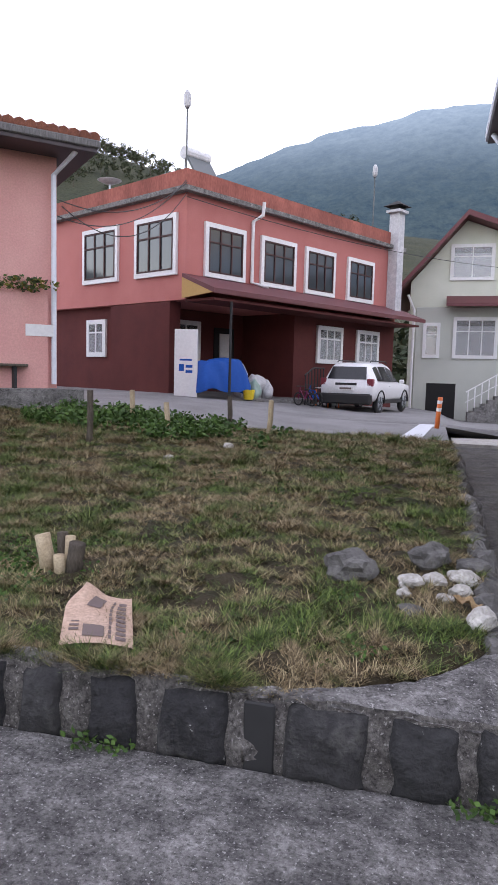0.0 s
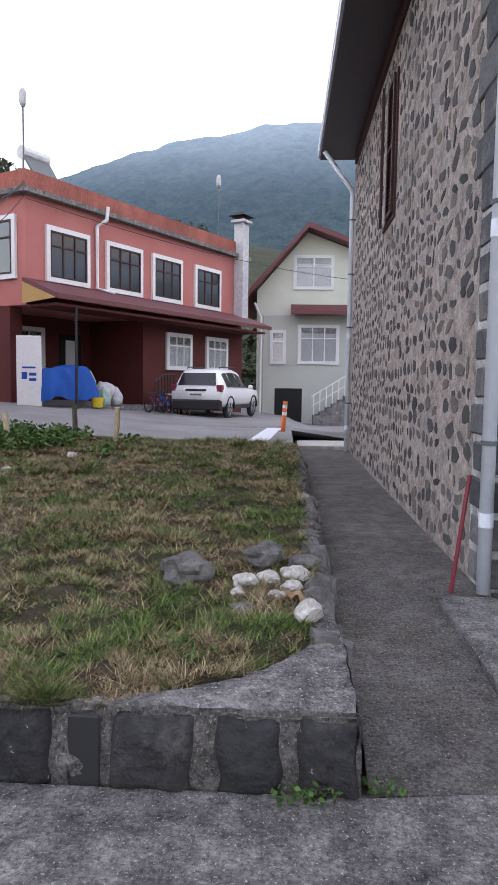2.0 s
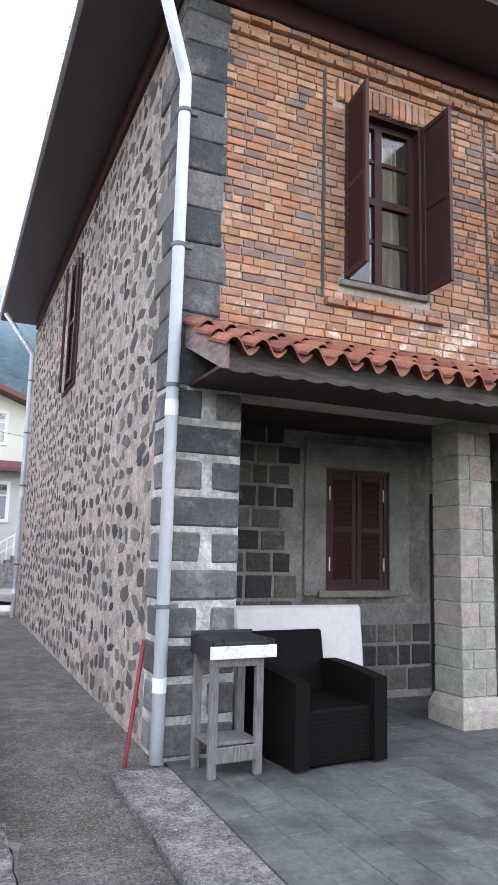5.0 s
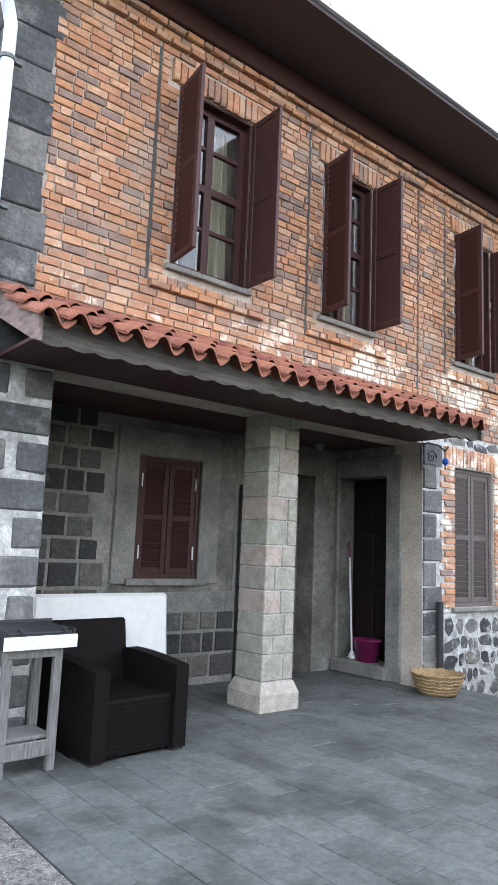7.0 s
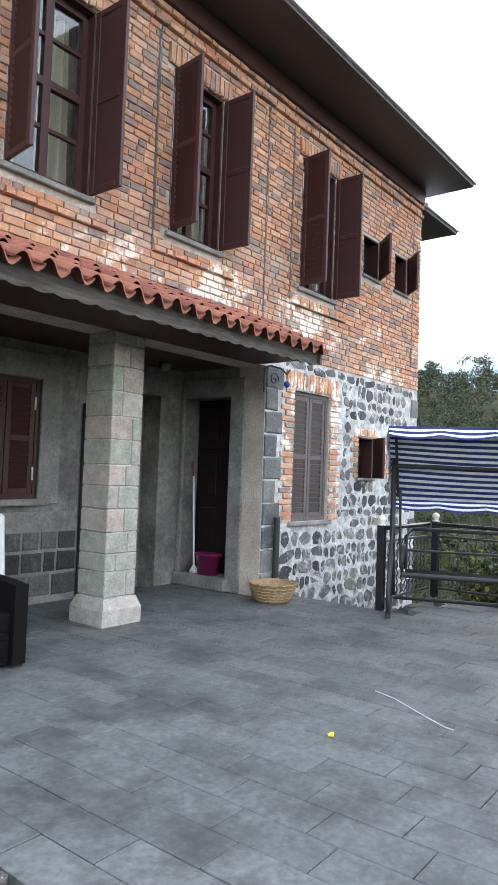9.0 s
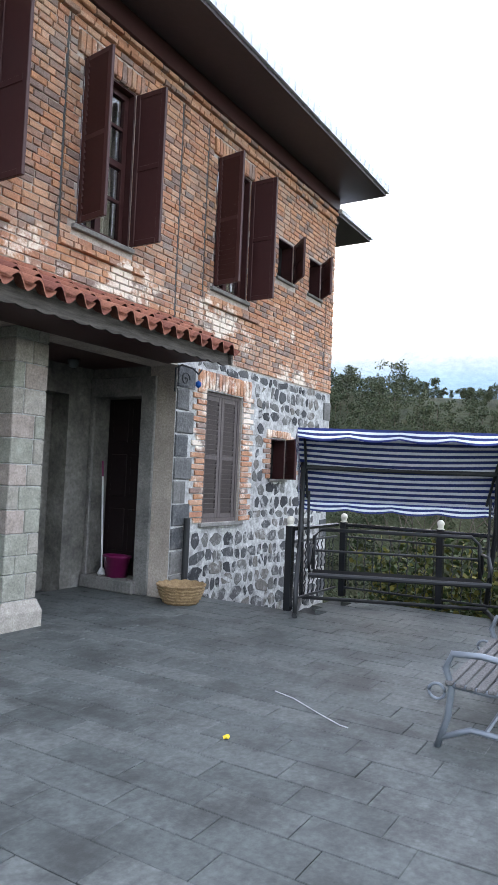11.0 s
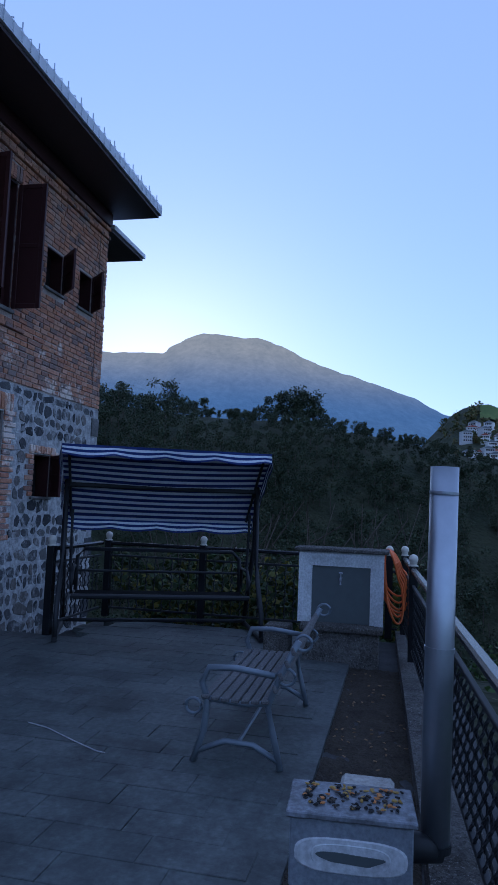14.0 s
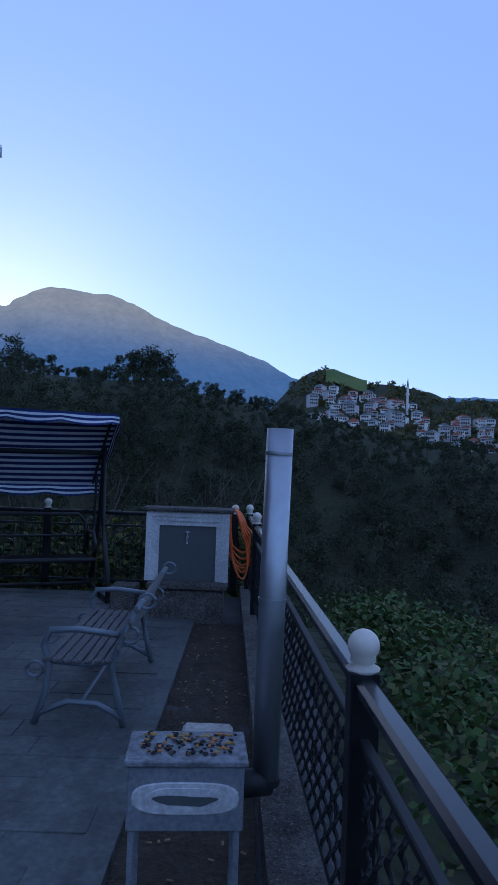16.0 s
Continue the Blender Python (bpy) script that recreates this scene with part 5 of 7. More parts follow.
# ---- things on the terrace ----
# barbecue on a rough wooden stand
stand = thing("wooden_stand", pose(1.84, 4.66, 0, 0, 0, 3) @ Matrix.Diagonal((0.82, 0.72, 1, 1)), "rough weathered grey wooden stand", "stand")
for x in (-0.21, 0.21):
    for y in (-0.2, 0.2):
        part("leg", MB().cbox(x - 0.035, y - 0.03, 0, x + 0.035, y + 0.03, 0.78, 0.006), "grey_wood", stand)
part("rail", MB().cbox(-0.24, -0.235, 0.1, 0.24, -0.2, 0.2, 0.005), "grey_wood", stand)
part("rail", MB().cbox(-0.24, 0.2, 0.12, 0.24, 0.235, 0.22, 0.005), "grey_wood", stand)
part("shelf", MB().cbox(-0.22, -0.18, 0.2, 0.22, 0.18, 0.225, 0.005), "grey_wood", stand)
part("rail", MB().cbox(-0.24, -0.235, 0.72, 0.24, -0.2, 0.78, 0.005), "grey_wood", stand)
bbq = thing("barbecue", pose(1.86, 4.64, 0.78, 0, 0, 3) @ Matrix.Diagonal((0.82, 0.68, 1, 1)), "tabletop barbecue tray with black grill plate", "barbecue")
tray = MB().box(-0.29, -0.26, 0.0, 0.29, 0.26, 0.02)
for q in ((-0.3, -0.27, 0.0, 0.3, -0.255, 0.09), (-0.3, 0.255, 0.0, 0.3, 0.27, 0.15), (-0.3, -0.255, 0.0, -0.285, 0.255, 0.12), (0.285, -0.255, 0.0, 0.3, 0.255, 0.12)):
    tray.box(*q)
part("tray", tray, "black", bbq)
part("front_panel", MB().cbox(-0.31, -0.285, 0.0, 0.31, -0.271, 0.085, 0.003), "marble", bbq, "white enamel front panel")
part("grill_plate", MB().cbox(-0.27, -0.25, 0.1, 0.27, 0.25, 0.118, 0.005, pose(0, 0, 0, 3)), "black", bbq, "black ribbed grill plate")
for x in (-0.17, 0.2):
    part("handle", MB().tube([(x, -0.33, 0.1), (x, -0.27, 0.12), (x, -0.2, 0.125)], 0.012, 8), "black", bbq)

# armchair of moulded rattan-look plastic
chair = thing("armchair", pose(2.62, 4.83, 0, 0, 0, 4), "dark brown woven-look plastic garden armchair", "armchair")
part("seat", MB().cbox(-0.29, -0.36, 0.02, 0.29, 0.3, 0.4, 0.015), "rattan", chair)
for sx in (-1, 1):
    x0, x1 = sorted((sx * 0.4, sx * 0.285))
    arm = MB()
    nseg = 8
    prof = [(-0.4, 0.02), (0.38, 0.02), (0.38, 0.6)] + [(0.38 - 0.78 * i / nseg, 0.6 + 0.045 * math.sin(math.pi * (0.35 + 0.65 * i / nseg))) for i in range(1, nseg + 1)]
    arm.add([(x0, y, z) for y, z in prof] + [(x1, y, z) for y, z in prof], [tuple(range(len(prof)))] + [tuple(range(2 * len(prof) - 1, len(prof) - 1, -1))] + [(i, len(prof) + i, len(prof) + (i + 1) % len(prof), (i + 1) % len(prof)) for i in range(len(prof))])
    part("armrest", arm, "rattan", chair)
    part("foot", MB().cbox(x0 + 0.005, -0.38, 0, x1 - 0.005, -0.28, 0.02, 0.003), "rubber", chair)
    part("foot", MB().cbox(x0 + 0.005, 0.26, 0, x1 - 0.005, 0.36, 0.02, 0.003), "rubber", chair)
part("backrest", MB().cbox(-0.34, 0.0, 0.0, 0.34, 0.1, 0.55, 0.02, pose(0, 0.29, 0.33, -10)), "rattan", chair)
for i in range(11):
    part("weave_rib", MB().cyl((-0.27, -0.362, 0.06 + 0.032 * i), (0.27, -0.362, 0.06 + 0.032 * i), 0.006, n=5), "rattan", chair)
board = solo("white_board", MB().cbox(0, -0.03, 0, 1.3, 0.03, 1.04, 0.028, pose(2.25, 5.5, 0.0, -6)), "board_white", "thin white foam board leaning behind the armchair", "board")
stick = solo("red_stick", MB().tube([(1.2, 4.95, 0.0), (1.32, 5.02, 0.85)], 0.016, 8), "red_stick", "slim red stick leaning on the downpipe", "stick")

# bucket, mop, basket
bucket = thing("bucket", pose(6.68, 5.86, 0.155) @ Matrix.Diagonal((1.0, 1.5, 1.25, 1)), "magenta plastic mop bucket on the door step", "bucket")
part("body", MB().lathe([(0.1, 0), (0.13, 0.2), (0.14, 0.2), (0.14, 0.215), (0.12, 0.215), (0.1, 0.02), (0.001, 0.02)], n=20), "magenta", bucket, "", True)
part("bail", MB().tube([(0.13 * math.cos(a), 0.05, 0.2 - 0.1 * math.sin(a)) for a in [math.pi * i / 10 for i in range(11)]], 0.004, 6), "steel", bucket)
mop = thing("mop", pose(6.63, 6.06, 0.155), "mop with a red and white handle against the door jamb", "mop")
part("handle", MB().tube([(0, 0, 0.05), (0.06, 0.12, 1.25)], 0.012, 8), "white", mop)
part("grip", MB().tube([(0.06, 0.12, 1.25), (0.075, 0.15, 1.45)], 0.014, 8), "magenta", mop)
part("head", MB().lathe([(0.04, 0.0), (0.06, 0.03), (0.02, 0.1)], n=10), "sack", mop)
basket = thing("basket", pose(6.52, 4.72, 0), "round woven wicker basket on the paving", "basket")
part("body", MB().lathe([(0.19, 0), (0.23, 0.08), (0.27, 0.2), (0.28, 0.22), (0.262, 0.22), (0.22, 0.09), (0.18, 0.02), (0.001, 0.02)], n=28), "wicker", basket, "", True)
for z, r in ((0.03, 0.203), (0.065, 0.225), (0.1, 0.24), (0.135, 0.253), (0.17, 0.264), (0.215, 0.279)):
    part("weave_band", MB().tube([(r * math.cos(2 * math.pi * i / 28), r * math.sin(2 * math.pi * i / 28), z + 0.006 * (-1) ** i) for i in range(29)], 0.011, 6), "wicker", basket)
solo("black_pipe_stub", MB().cyl((6.82, 4.9, 0), (6.82, 4.9, 0.95), 0.04, n=12), "black", "black iron gate post by the wall", "post")
brk = thing("wall_bracket", pose(6.5, 4.93, 2.45), "curled wrought-iron bracket with a blue glass charm", "bracket")
part("arm", MB().tube([(0, 0, 0), (0, 0, 0.28), (0.05, -0.05, 0.32), (0.2, -0.1, 0.3), (0.3, -0.12, 0.24), (0.34, -0.13, 0.3)], 0.012, 6), "black", brk)
part("scroll", MB().tube([(0.02 + 0.09 * (1 - i / 20) * math.cos(i * 0.5) + 0.1, -0.06, 0.16 + 0.09 * (1 - i / 20) * math.sin(i * 0.5)) for i in range(20)], 0.008, 6), "black", brk)
part("charm", MB().lathe([(0.001, -0.05), (0.035, -0.02), (0.035, 0.02), (0.001, 0.05)], (0.3, -0.12, 0.12), 14), "bluetarp", brk, "blue glass charm", True)
lamp = thing("porch_lamp", pose(5.9, 6.0, 2.78), "small dark ceiling lamp in the porch", "lamp")
part("body", MB().lathe([(0.07, 0), (0.07, -0.04), (0.05, -0.08), (0.001, -0.1)], n=14), "grey_panel", lamp, "", True)

# railings
post_me = MB().cbox(-0.04, -0.04, 0, 0.04, 0.04, 0.95, 0.004).mesh("post", "black_gloss")
ball_me = MB().lathe([(0.055, 0.0), (0.06, 0.012), (0.035, 0.025), (0.045, 0.035)] + [(0.056 * math.sin(a), 0.088 - 0.056 * math.cos(a)) for a in [0.9 + i * 0.25 for i in range(9)]] + [(0.001, 0.144)], n=20).mesh("finial", "cream", True)
bar_me = {}


def railing(name, p0, p1, label, posts, ht=0.95, z0=0.0, dense=0.11, ornate=True):
    rail = thing(name, pose(p0[0], p0[1], z0, 0, 0, math.degrees(math.atan2(p1[1] - p0[1], p1[0] - p0[0]))), label, "railing")
    ln = math.hypot(p1[0] - p0[0], p1[1] - p0[1])
    part("top_rail", MB().cbox(0, -0.03, ht - 0.06, ln, 0.03, ht - 0.015, 0.012), "black_gloss", rail, "glossy black top rail")
    part("mid_rail", MB().cbox(0, -0.014, ht - 0.2, ln, 0.014, ht - 0.175, 0.004), "black", rail)
    part("bottom_rail", MB().cbox(0, -0.014, 0.1, ln, 0.014, 0.125, 0.004), "black", rail)
    for t in posts:
        ob = new("post", post_me)
        ob.parent, ob.matrix_basis = rail, Matrix.LocRotScale((t, 0, 0), None, (1, 1, ht / 0.95))
        fin = new("finial", ball_me)
        fin.parent, fin.matrix_basis = ob, pose(0, 0, 0.945) @ Matrix.Diagonal((0.8, 0.8, 0.8 * 0.95 / ht, 1))
        tagged(fin, "cream ball finial")
    n = int(ln / dense)
    hb = ht - 0.3
    if hb not in bar_me:
        bar = MB()
        pts = [(0.008 * math.cos(i * 1.1), 0.008 * math.sin(i * 1.1), 0.11 + hb * i / 40) for i in range(41)]
        bar.tube(pts, 0.008, 6)
        bar_me[hb] = bar.mesh("baluster", "black")
        for cz, sg in ((0.32, 1), (0.55, -1)):
            sc = MB().tube([(sg * (0.02 + 0.034 * (1 - i / 22)) * math.cos(i * 0.42), 0, cz + (0.012 + 0.06 * (1 - i / 22)) * math.sin(i * 0.42)) for i in range(22)], 0.0045, 5)
            bar_me["s%g%d" % (hb, sg)] = sc.mesh("scroll", "black")
    for i in range(1, n):
        if any(abs(i * dense - t) < 0.05 for t in posts):
            continue
        ob = new("baluster", bar_me[hb])
        ob.parent, ob.matrix_basis = rail, pose(i * dense, 0, 0)
        if ornate and i % 4 == 1:
            for sg in (1, -1):
                ob = new("scroll", bar_me["s%g%d" % (hb, sg)])
                ob.parent, ob.matrix_basis = rail, pose(i * dense + dense / 2, 0, 0)
    return rail


railing("railing", (-0.4, -0.57), (8.36, -0.15), "black wrought-iron railing with cream ball finials", (0.55, 2.42, 7.3, 8.7), 0.9, 0.06)
railing("railing", (8.36, -0.08), (8.36, 3.55), "black wrought-iron railing along the terrace end", (0.1, 2.35, 3.6), 0.95, 0.0)
railing("railing", (6.98, 3.59), (8.3, 3.59), "short black wrought-iron railing by the steps", (0.03,), 0.95, 0.0)

# garden swing with a tilted striped canopy
k = NT("striped_canvas")
sp = k.n.new("ShaderNodeSeparateXYZ")
k.l.new(k.n.new("ShaderNodeUVMap").outputs[0], sp.inputs[0])
mt = k.n.new("ShaderNodeMath")
mt.operation = "FRACT"
k.l.new(sp.outputs[1], mt.inputs[0])
stripe = k.ramp(mt.outputs[0], [(0.0, (0.02, 0.035, 0.16)), (0.52, (0.8, 0.82, 0.86))])
k.n[-1].color_ramp.interpolation = "CONSTANT"
k.color(k.mix(0.5, stripe, k.ramp(k.noise(12, 4), [(0.3, (0.7, 0.7, 0.7)), (0.7, (1, 1, 1))]), "MULTIPLY"))
M["canvas"] = k.set(0.9)


def cloth(name, fn, nu, nv, stripes, parent, label=""):
    """A sheet of canvas whose stripes run along u."""
    ob = part(name, MB().grid(fn, nu, nv), "canvas", parent, label, True)
    uv = ob.data.uv_layers.new()
    for lp in ob.data.loops:
        i = lp.vertex_index
        uv.data[lp.index].uv = ((i % (nu + 1)) / nu, (i // (nu + 1)) / nv * stripes)
    return ob


swing = thing("garden_swing", pose(7.135, 2.35, 0, 0, 0, -66.9), "black metal garden swing seat with tilted striped canopy", "garden swing")
HW = 1.08
for sx in (-1, 1):
    x = sx * HW
    part("front_leg", MB().tube([(x, -0.02, 0.0), (x, 0.03, 0.3), (x, 0.3, 0.62), (x, 0.42, 0.9), (x, 0.5, 1.75)], 0.028, 8), "black", swing, "", True)
    part("rear_leg", MB().tube([(x, 1.05, 0.0), (x, 0.8, 0.5), (x, 0.56, 1.0), (x, 0.5, 1.75)], 0.028, 8), "black", swing, "", True)
    part("foot_bar", MB().tube([(x, -0.05, 0.03), (x, 1.1, 0.03)], 0.026, 8), "black", swing)
    part("hanger", MB().tube([(x * 0.93, 0.5, 1.35), (x * 0.92, 0.52, 0.75), (x * 0.9, 0.3, 0.5)], 0.018, 8), "black", swing)
    part("arm_loop", MB().tube([(x * 0.88, 0.62, 0.5), (x * 0.88, 0.6, 0.72), (x * 0.88, 0.25, 0.72), (x * 0.88, 0.12, 0.62), (x * 0.88, 0.16, 0.47)], 0.02, 8), "black", swing, "", True)
    part("canopy_arm", MB().tube([(x * 0.97, 0.0, 1.98), (x * 0.97, 0.5, 1.62), (x * 0.97, 0.95, 1.26)], 0.016, 8), "black", swing)
part("top_bar", MB().tube([(-HW, 0.5, 1.62), (HW, 0.5, 1.62)], 0.028, 8), "black", swing)
part("rear_bar", MB().tube([(-HW, 0.95, 0.06), (HW, 0.95, 0.06)], 0.022, 8), "black", swing)
part("seat_frame", MB().tube([(-0.95, 0.1, 0.45), (0.95, 0.1, 0.45)], 0.026, 8), "black", swing)
part("seat_base", MB().cbox(-0.93, 0.1, 0.42, 0.93, 0.6, 0.45, 0.01), "matt_black", swing)
part("seat_back", MB().tube([(-0.93, 0.6, 0.45), (-0.93, 0.68, 0.82), (-0.85, 0.7, 0.9), (0.85, 0.7, 0.9), (0.93, 0.68, 0.82), (0.93, 0.6, 0.45)], 0.022, 8), "black", swing, "", True)
part("back_bar", MB().tube([(-0.93, 0.65, 0.66), (0.93, 0.65, 0.66)], 0.014, 8), "black", swing)


def canopy_top(u, v):
    return (-1.12 + 2.24 * u, -0.04 + 1.02 * v, 2.03 - 0.8 * v + 0.05 * math.sin(math.pi * v) - 0.04 * math.sin(math.pi * u) * math.sin(math.pi * v))


cloth("canopy", canopy_top, 40, 24, 13, swing, "blue and white striped canvas canopy")
cloth("front_valance", lambda u, v: (-1.12 + 2.24 * u, -0.045 - 0.03 * v * math.sin(9 * u), 2.035 - v * (0.1 + 0.035 * abs(math.sin(u * 13)))), 60, 4, 2.4, swing)
cloth("rear_valance", lambda u, v: (-1.12 + 2.24 * u, 0.985 - 0.02 * v, 1.235 - v * (0.11 + 0.03 * abs(math.sin(u * 13)))), 60, 4, 2.4, swing)
for sx in (-1, 1):
    cloth("side_valance", lambda u, v: (sx * (1.122 + 0.02 * v), -0.04 + 1.02 * u, 2.03 - 0.8 * u + 0.05 * math.sin(math.pi * u) - v * (0.12 + 0.02 * math.sin(u * 20))), 24, 4, 2.4, swing)

# bench of painted iron with wooden slats
bench = thing("garden_bench", pose(4.075, 0.785, 0, 0, 0, 1) @ Matrix.Diagonal((0.96, 0.93, 0.86, 1)), "grey-blue iron garden bench with worn wooden slats", "bench")
for x in (0.02, 1.38):
    part("side_frame", MB().tube([(x, 0.3, 0.0), (x, 0.24, 0.2), (x, 0.22, 0.4), (x, 0.26, 0.52), (x, 0.22, 0.62), (x, 0.05, 0.63), (x, -0.2, 0.6)], 0.022, 8), "iron_grey", bench, "", True)
    part("rear_leg", MB().tube([(x, -0.25, 0.0), (x, -0.2, 0.22), (x, -0.16, 0.4), (x, -0.24, 0.62), (x, -0.34, 0.84)], 0.022, 8), "iron_grey", bench, "", True)
    part("seat_bar", MB().tube([(x, 0.25, 0.42), (x, 0.0, 0.4), (x, -0.18, 0.42)], 0.02, 8), "iron_grey", bench, "", True)
    part("lower_brace", MB().tube([(x, 0.29, 0.06), (x, 0.1, 0.15), (x, -0.08, 0.14), (x, -0.24, 0.05)], 0.02, 8), "iron_grey", bench, "", True)
    for cy, cz, r in ((0.31, 0.36, 0.05), (-0.27, 0.6, 0.055), (-0.37, 0.83, 0.05)):
        part("ring", MB().tube([(x, cy + r * math.cos(a), cz + r * math.sin(a)) for a in [2 * math.pi * i / 16 for i in range(17)]], 0.011, 6), "iron_grey", bench, "", True)
part("stretcher", MB().tube([(0.02, 0.02, 0.14), (1.38, 0.02, 0.14)], 0.014, 6), "iron_grey", bench)
slat = MB().cbox(-0.02, -0.024, -0.012, 1.42, 0.024, 0.012, 0.005).mesh("slat", "grey_wood")
for i in range(7):
    ob = new("slat", slat)
    ob.parent, ob.matrix_basis = bench, pose(0, 0.23 - 0.063 * i, 0.435 - 0.012 * math.sin(i * 0.5))
for i in range(4):
    ob = new("slat", slat)
    ob.parent, ob.matrix_basis = bench, pose(0, -0.205 - 0.035 * i, 0.52 + 0.085 * i, 66)

# wall fountain of marble
fountain = thing("fountain", pose(7.05, 0.055, 0) @ Matrix.Diagonal((1, 0.93, 1.01, 1)), "marble-framed garden fountain with a brass tap", "fountain")
part("plinth", MB().cbox(-0.12, 0.04, -0.06, 0.3, 0.82, 0.28, 0.01), "concrete_path", fountain)
part("plinth_top", MB().cbox(-0.16, 0.0, 0.281, 0.3, 0.86, 0.34, 0.01), "concrete_path", fountain)
part("body", MB().box(0.05, 0.04, 0.34, 0.3, 0.86, 1.03), "concrete_path", fountain)
for k2, (w0, dx) in enumerate(((0.0, 0.0), (0.045, 0.015), (0.09, 0.03))):
    fr = MB()
    for a, b, c, d in cut_rects(0.0 + w0, 0.341, 0.9 - w0, 1.03 - w0, [(0.05 + w0, 0.3, 0.85 - w0, 0.98 - w0)]):
        fr.box(-0.02 + dx, a, b, 0.05, c, d)
    part("marble_frame", fr, "marble", fountain, "white moulded marble frame")
part("panel", MB().box(0.035, 0.13, 0.342, 0.049, 0.77, 0.9), "grey_panel", fountain, "dark grey panel")
part("cap", MB().cbox(-0.06, -0.05, 1.031, 0.34, 0.95, 1.065, 0.008), "concrete_path", fountain)
part("tap", MB().tube([(0.035, 0.45, 0.78), (-0.03, 0.45, 0.78), (-0.05, 0.45, 0.76), (-0.05, 0.45, 0.72)], 0.012, 8).cyl((-0.02, 0.45, 0.78), (-0.02, 0.45, 0.83), 0.008, n=6).cyl((-0.02, 0.43, 0.83), (-0.02, 0.47, 0.83), 0.008, n=6), "steel", fountain, "small metal tap")
solo("side_block", MB().cbox(7.08, 0.98, -0.01, 7.35, 1.24, 0.27, 0.012), "concrete_path", "small concrete block beside the fountain", "block")
hose = thing("garden_hose", pose(7.75, 0.0, 0.0), "coiled orange garden hose hung on the railing post", "hose")
for i in range(6):
    ph, w2, zz = 0.5 * i, 0.09 + 0.012 * i, 0.28 + 0.07 * i - (0.25 if i == 5 else 0)
    part("coil", MB().tube([(0.02 * i - 0.06 + 0.03 * math.sin(a * 2 + ph), -0.03 + w2 * math.sin(a) * (0.75 if math.cos(a) > 0 else 1.0) + 0.06 * math.cos(a), (1.05 + zz) / 2 + (1.05 - zz) / 2 * math.cos(a)) for a in [2 * math.pi * j / 28 for j in range(29)]], 0.012, 6), "orange", hose, "", True)

# sheet-metal stove and its flue
stove = thing("stove", pose(2.43, -0.14, -0.04, 0, 0, 4), "small galvanised outdoor stove on legs", "stove")
part("body", MB().cbox(0.0, 0.0, 0.33, 0.24, 0.39, 0.545, 0.006), "stove", stove)
part("top_plate", MB().cbox(-0.012, -0.012, 0.546, 0.255, 0.402, 0.566, 0.004), "stove_top", stove, "ash-stained top plate")
emb = MB()
for r, d in ((1.0, 0.004), (0.72, 0.008)):
    emb.add([(-d, 0.195 + 0.17 * r * math.copysign(abs(math.cos(a)) ** 0.6, math.cos(a)), 0.44 + 0.05 * r * math.copysign(abs(math.sin(a)) ** 0.7, math.sin(a))) for a in [2 * math.pi * i / 28 for i in range(28)]] + [(0.0, 0.195 + 0.17 * r * 1.05 * math.copysign(abs(math.cos(a)) ** 0.6, math.cos(a)), 0.44 + 0.054 * r * math.copysign(abs(math.sin(a)) ** 0.7, math.sin(a))) for a in [2 * math.pi * i / 28 for i in range(28)]],
            [tuple(range(28))] + [(i, (i + 1) % 28, 28 + (i + 1) % 28, 28 + i) for i in range(28)])
part("embossing", emb, "marble", stove, "oval embossed door")
# uneven dark oval: a stain on the door, laid on as a thin plate
stain_oval = [(0.195 + (0.1 + 0.02 * math.sin(3 * a)) * math.cos(a), 0.437 + (0.02 + 0.006 * math.sin(2 * a + 1)) * math.sin(a)) for a in [2 * math.pi * i / 24 for i in range(24)]]
part("door_stain", MB().add([(-0.011, y, z) for y, z in stain_oval] + [(-0.006, y, z) for y, z in stain_oval], [tuple(range(24))] + [(i, 24 + i, 24 + (i + 1) % 24, (i + 1) % 24) for i in range(24)]), "grey_panel", stove, "dark irregular oval stain on the stove door")
for x, y in ((0.01, 0.01), (0.01, 0.36), (0.21, 0.01), (0.21, 0.36)):
    part("leg", MB().cbox(x, y, 0.0, x + 0.022, y + 0.022, 0.33, 0.003), "stove", stove)
part("elbow", MB().tube([(0.2, 0.02, 0.4), (0.25, -0.05, 0.38), (0.29, -0.095, 0.36), (0.29, -0.1, 0.4)], 0.05, 12), "black", stove, "sooty black elbow", True)
flue = part("flue", MB().tube([(0.29, -0.1, 0.37), (0.29, -0.105, 1.0), (0.29, -0.115, 1.7)], 0.051, 22), "steel", stove, "leaning galvanised flue pipe", True)
part("seam", MB().cyl((0.29, -0.105, 1.04), (0.29, -0.1055, 1.055), 0.054, n=22), "steel", flue)
part("seam", MB().cyl((0.29, -0.113, 1.6), (0.29, -0.1135, 1.61), 0.053, n=22), "steel", flue)
part("soot_ring", MB().cyl((0.29, -0.1, 0.36), (0.29, -0.1, 0.385), 0.056, n=22), "black", flue)
rnd = random.Random(9)
for i in range(130):
    mt2 = rnd.choice(("dark", "dark", "dark", "bark", "leaf_gold", "leaf_orange"))
    bl = blob(i, rnd.uniform(0.004, 0.011), rnd.uniform(0.006, 0.014), rnd.uniform(0.002, 0.006), 1, 0.5)
    ob = solo("debris_scrap", bl, mt2, "small charred scraps and yellow leaf bits on the stove", "debris", "scraps on the stove")
    ob.matrix_basis = pose(2.45 + 0.19 * rnd.random(), -0.11 + 0.33 * rnd.random() ** 0.7, 0.532, 0, 0, rnd.uniform(0, 180))
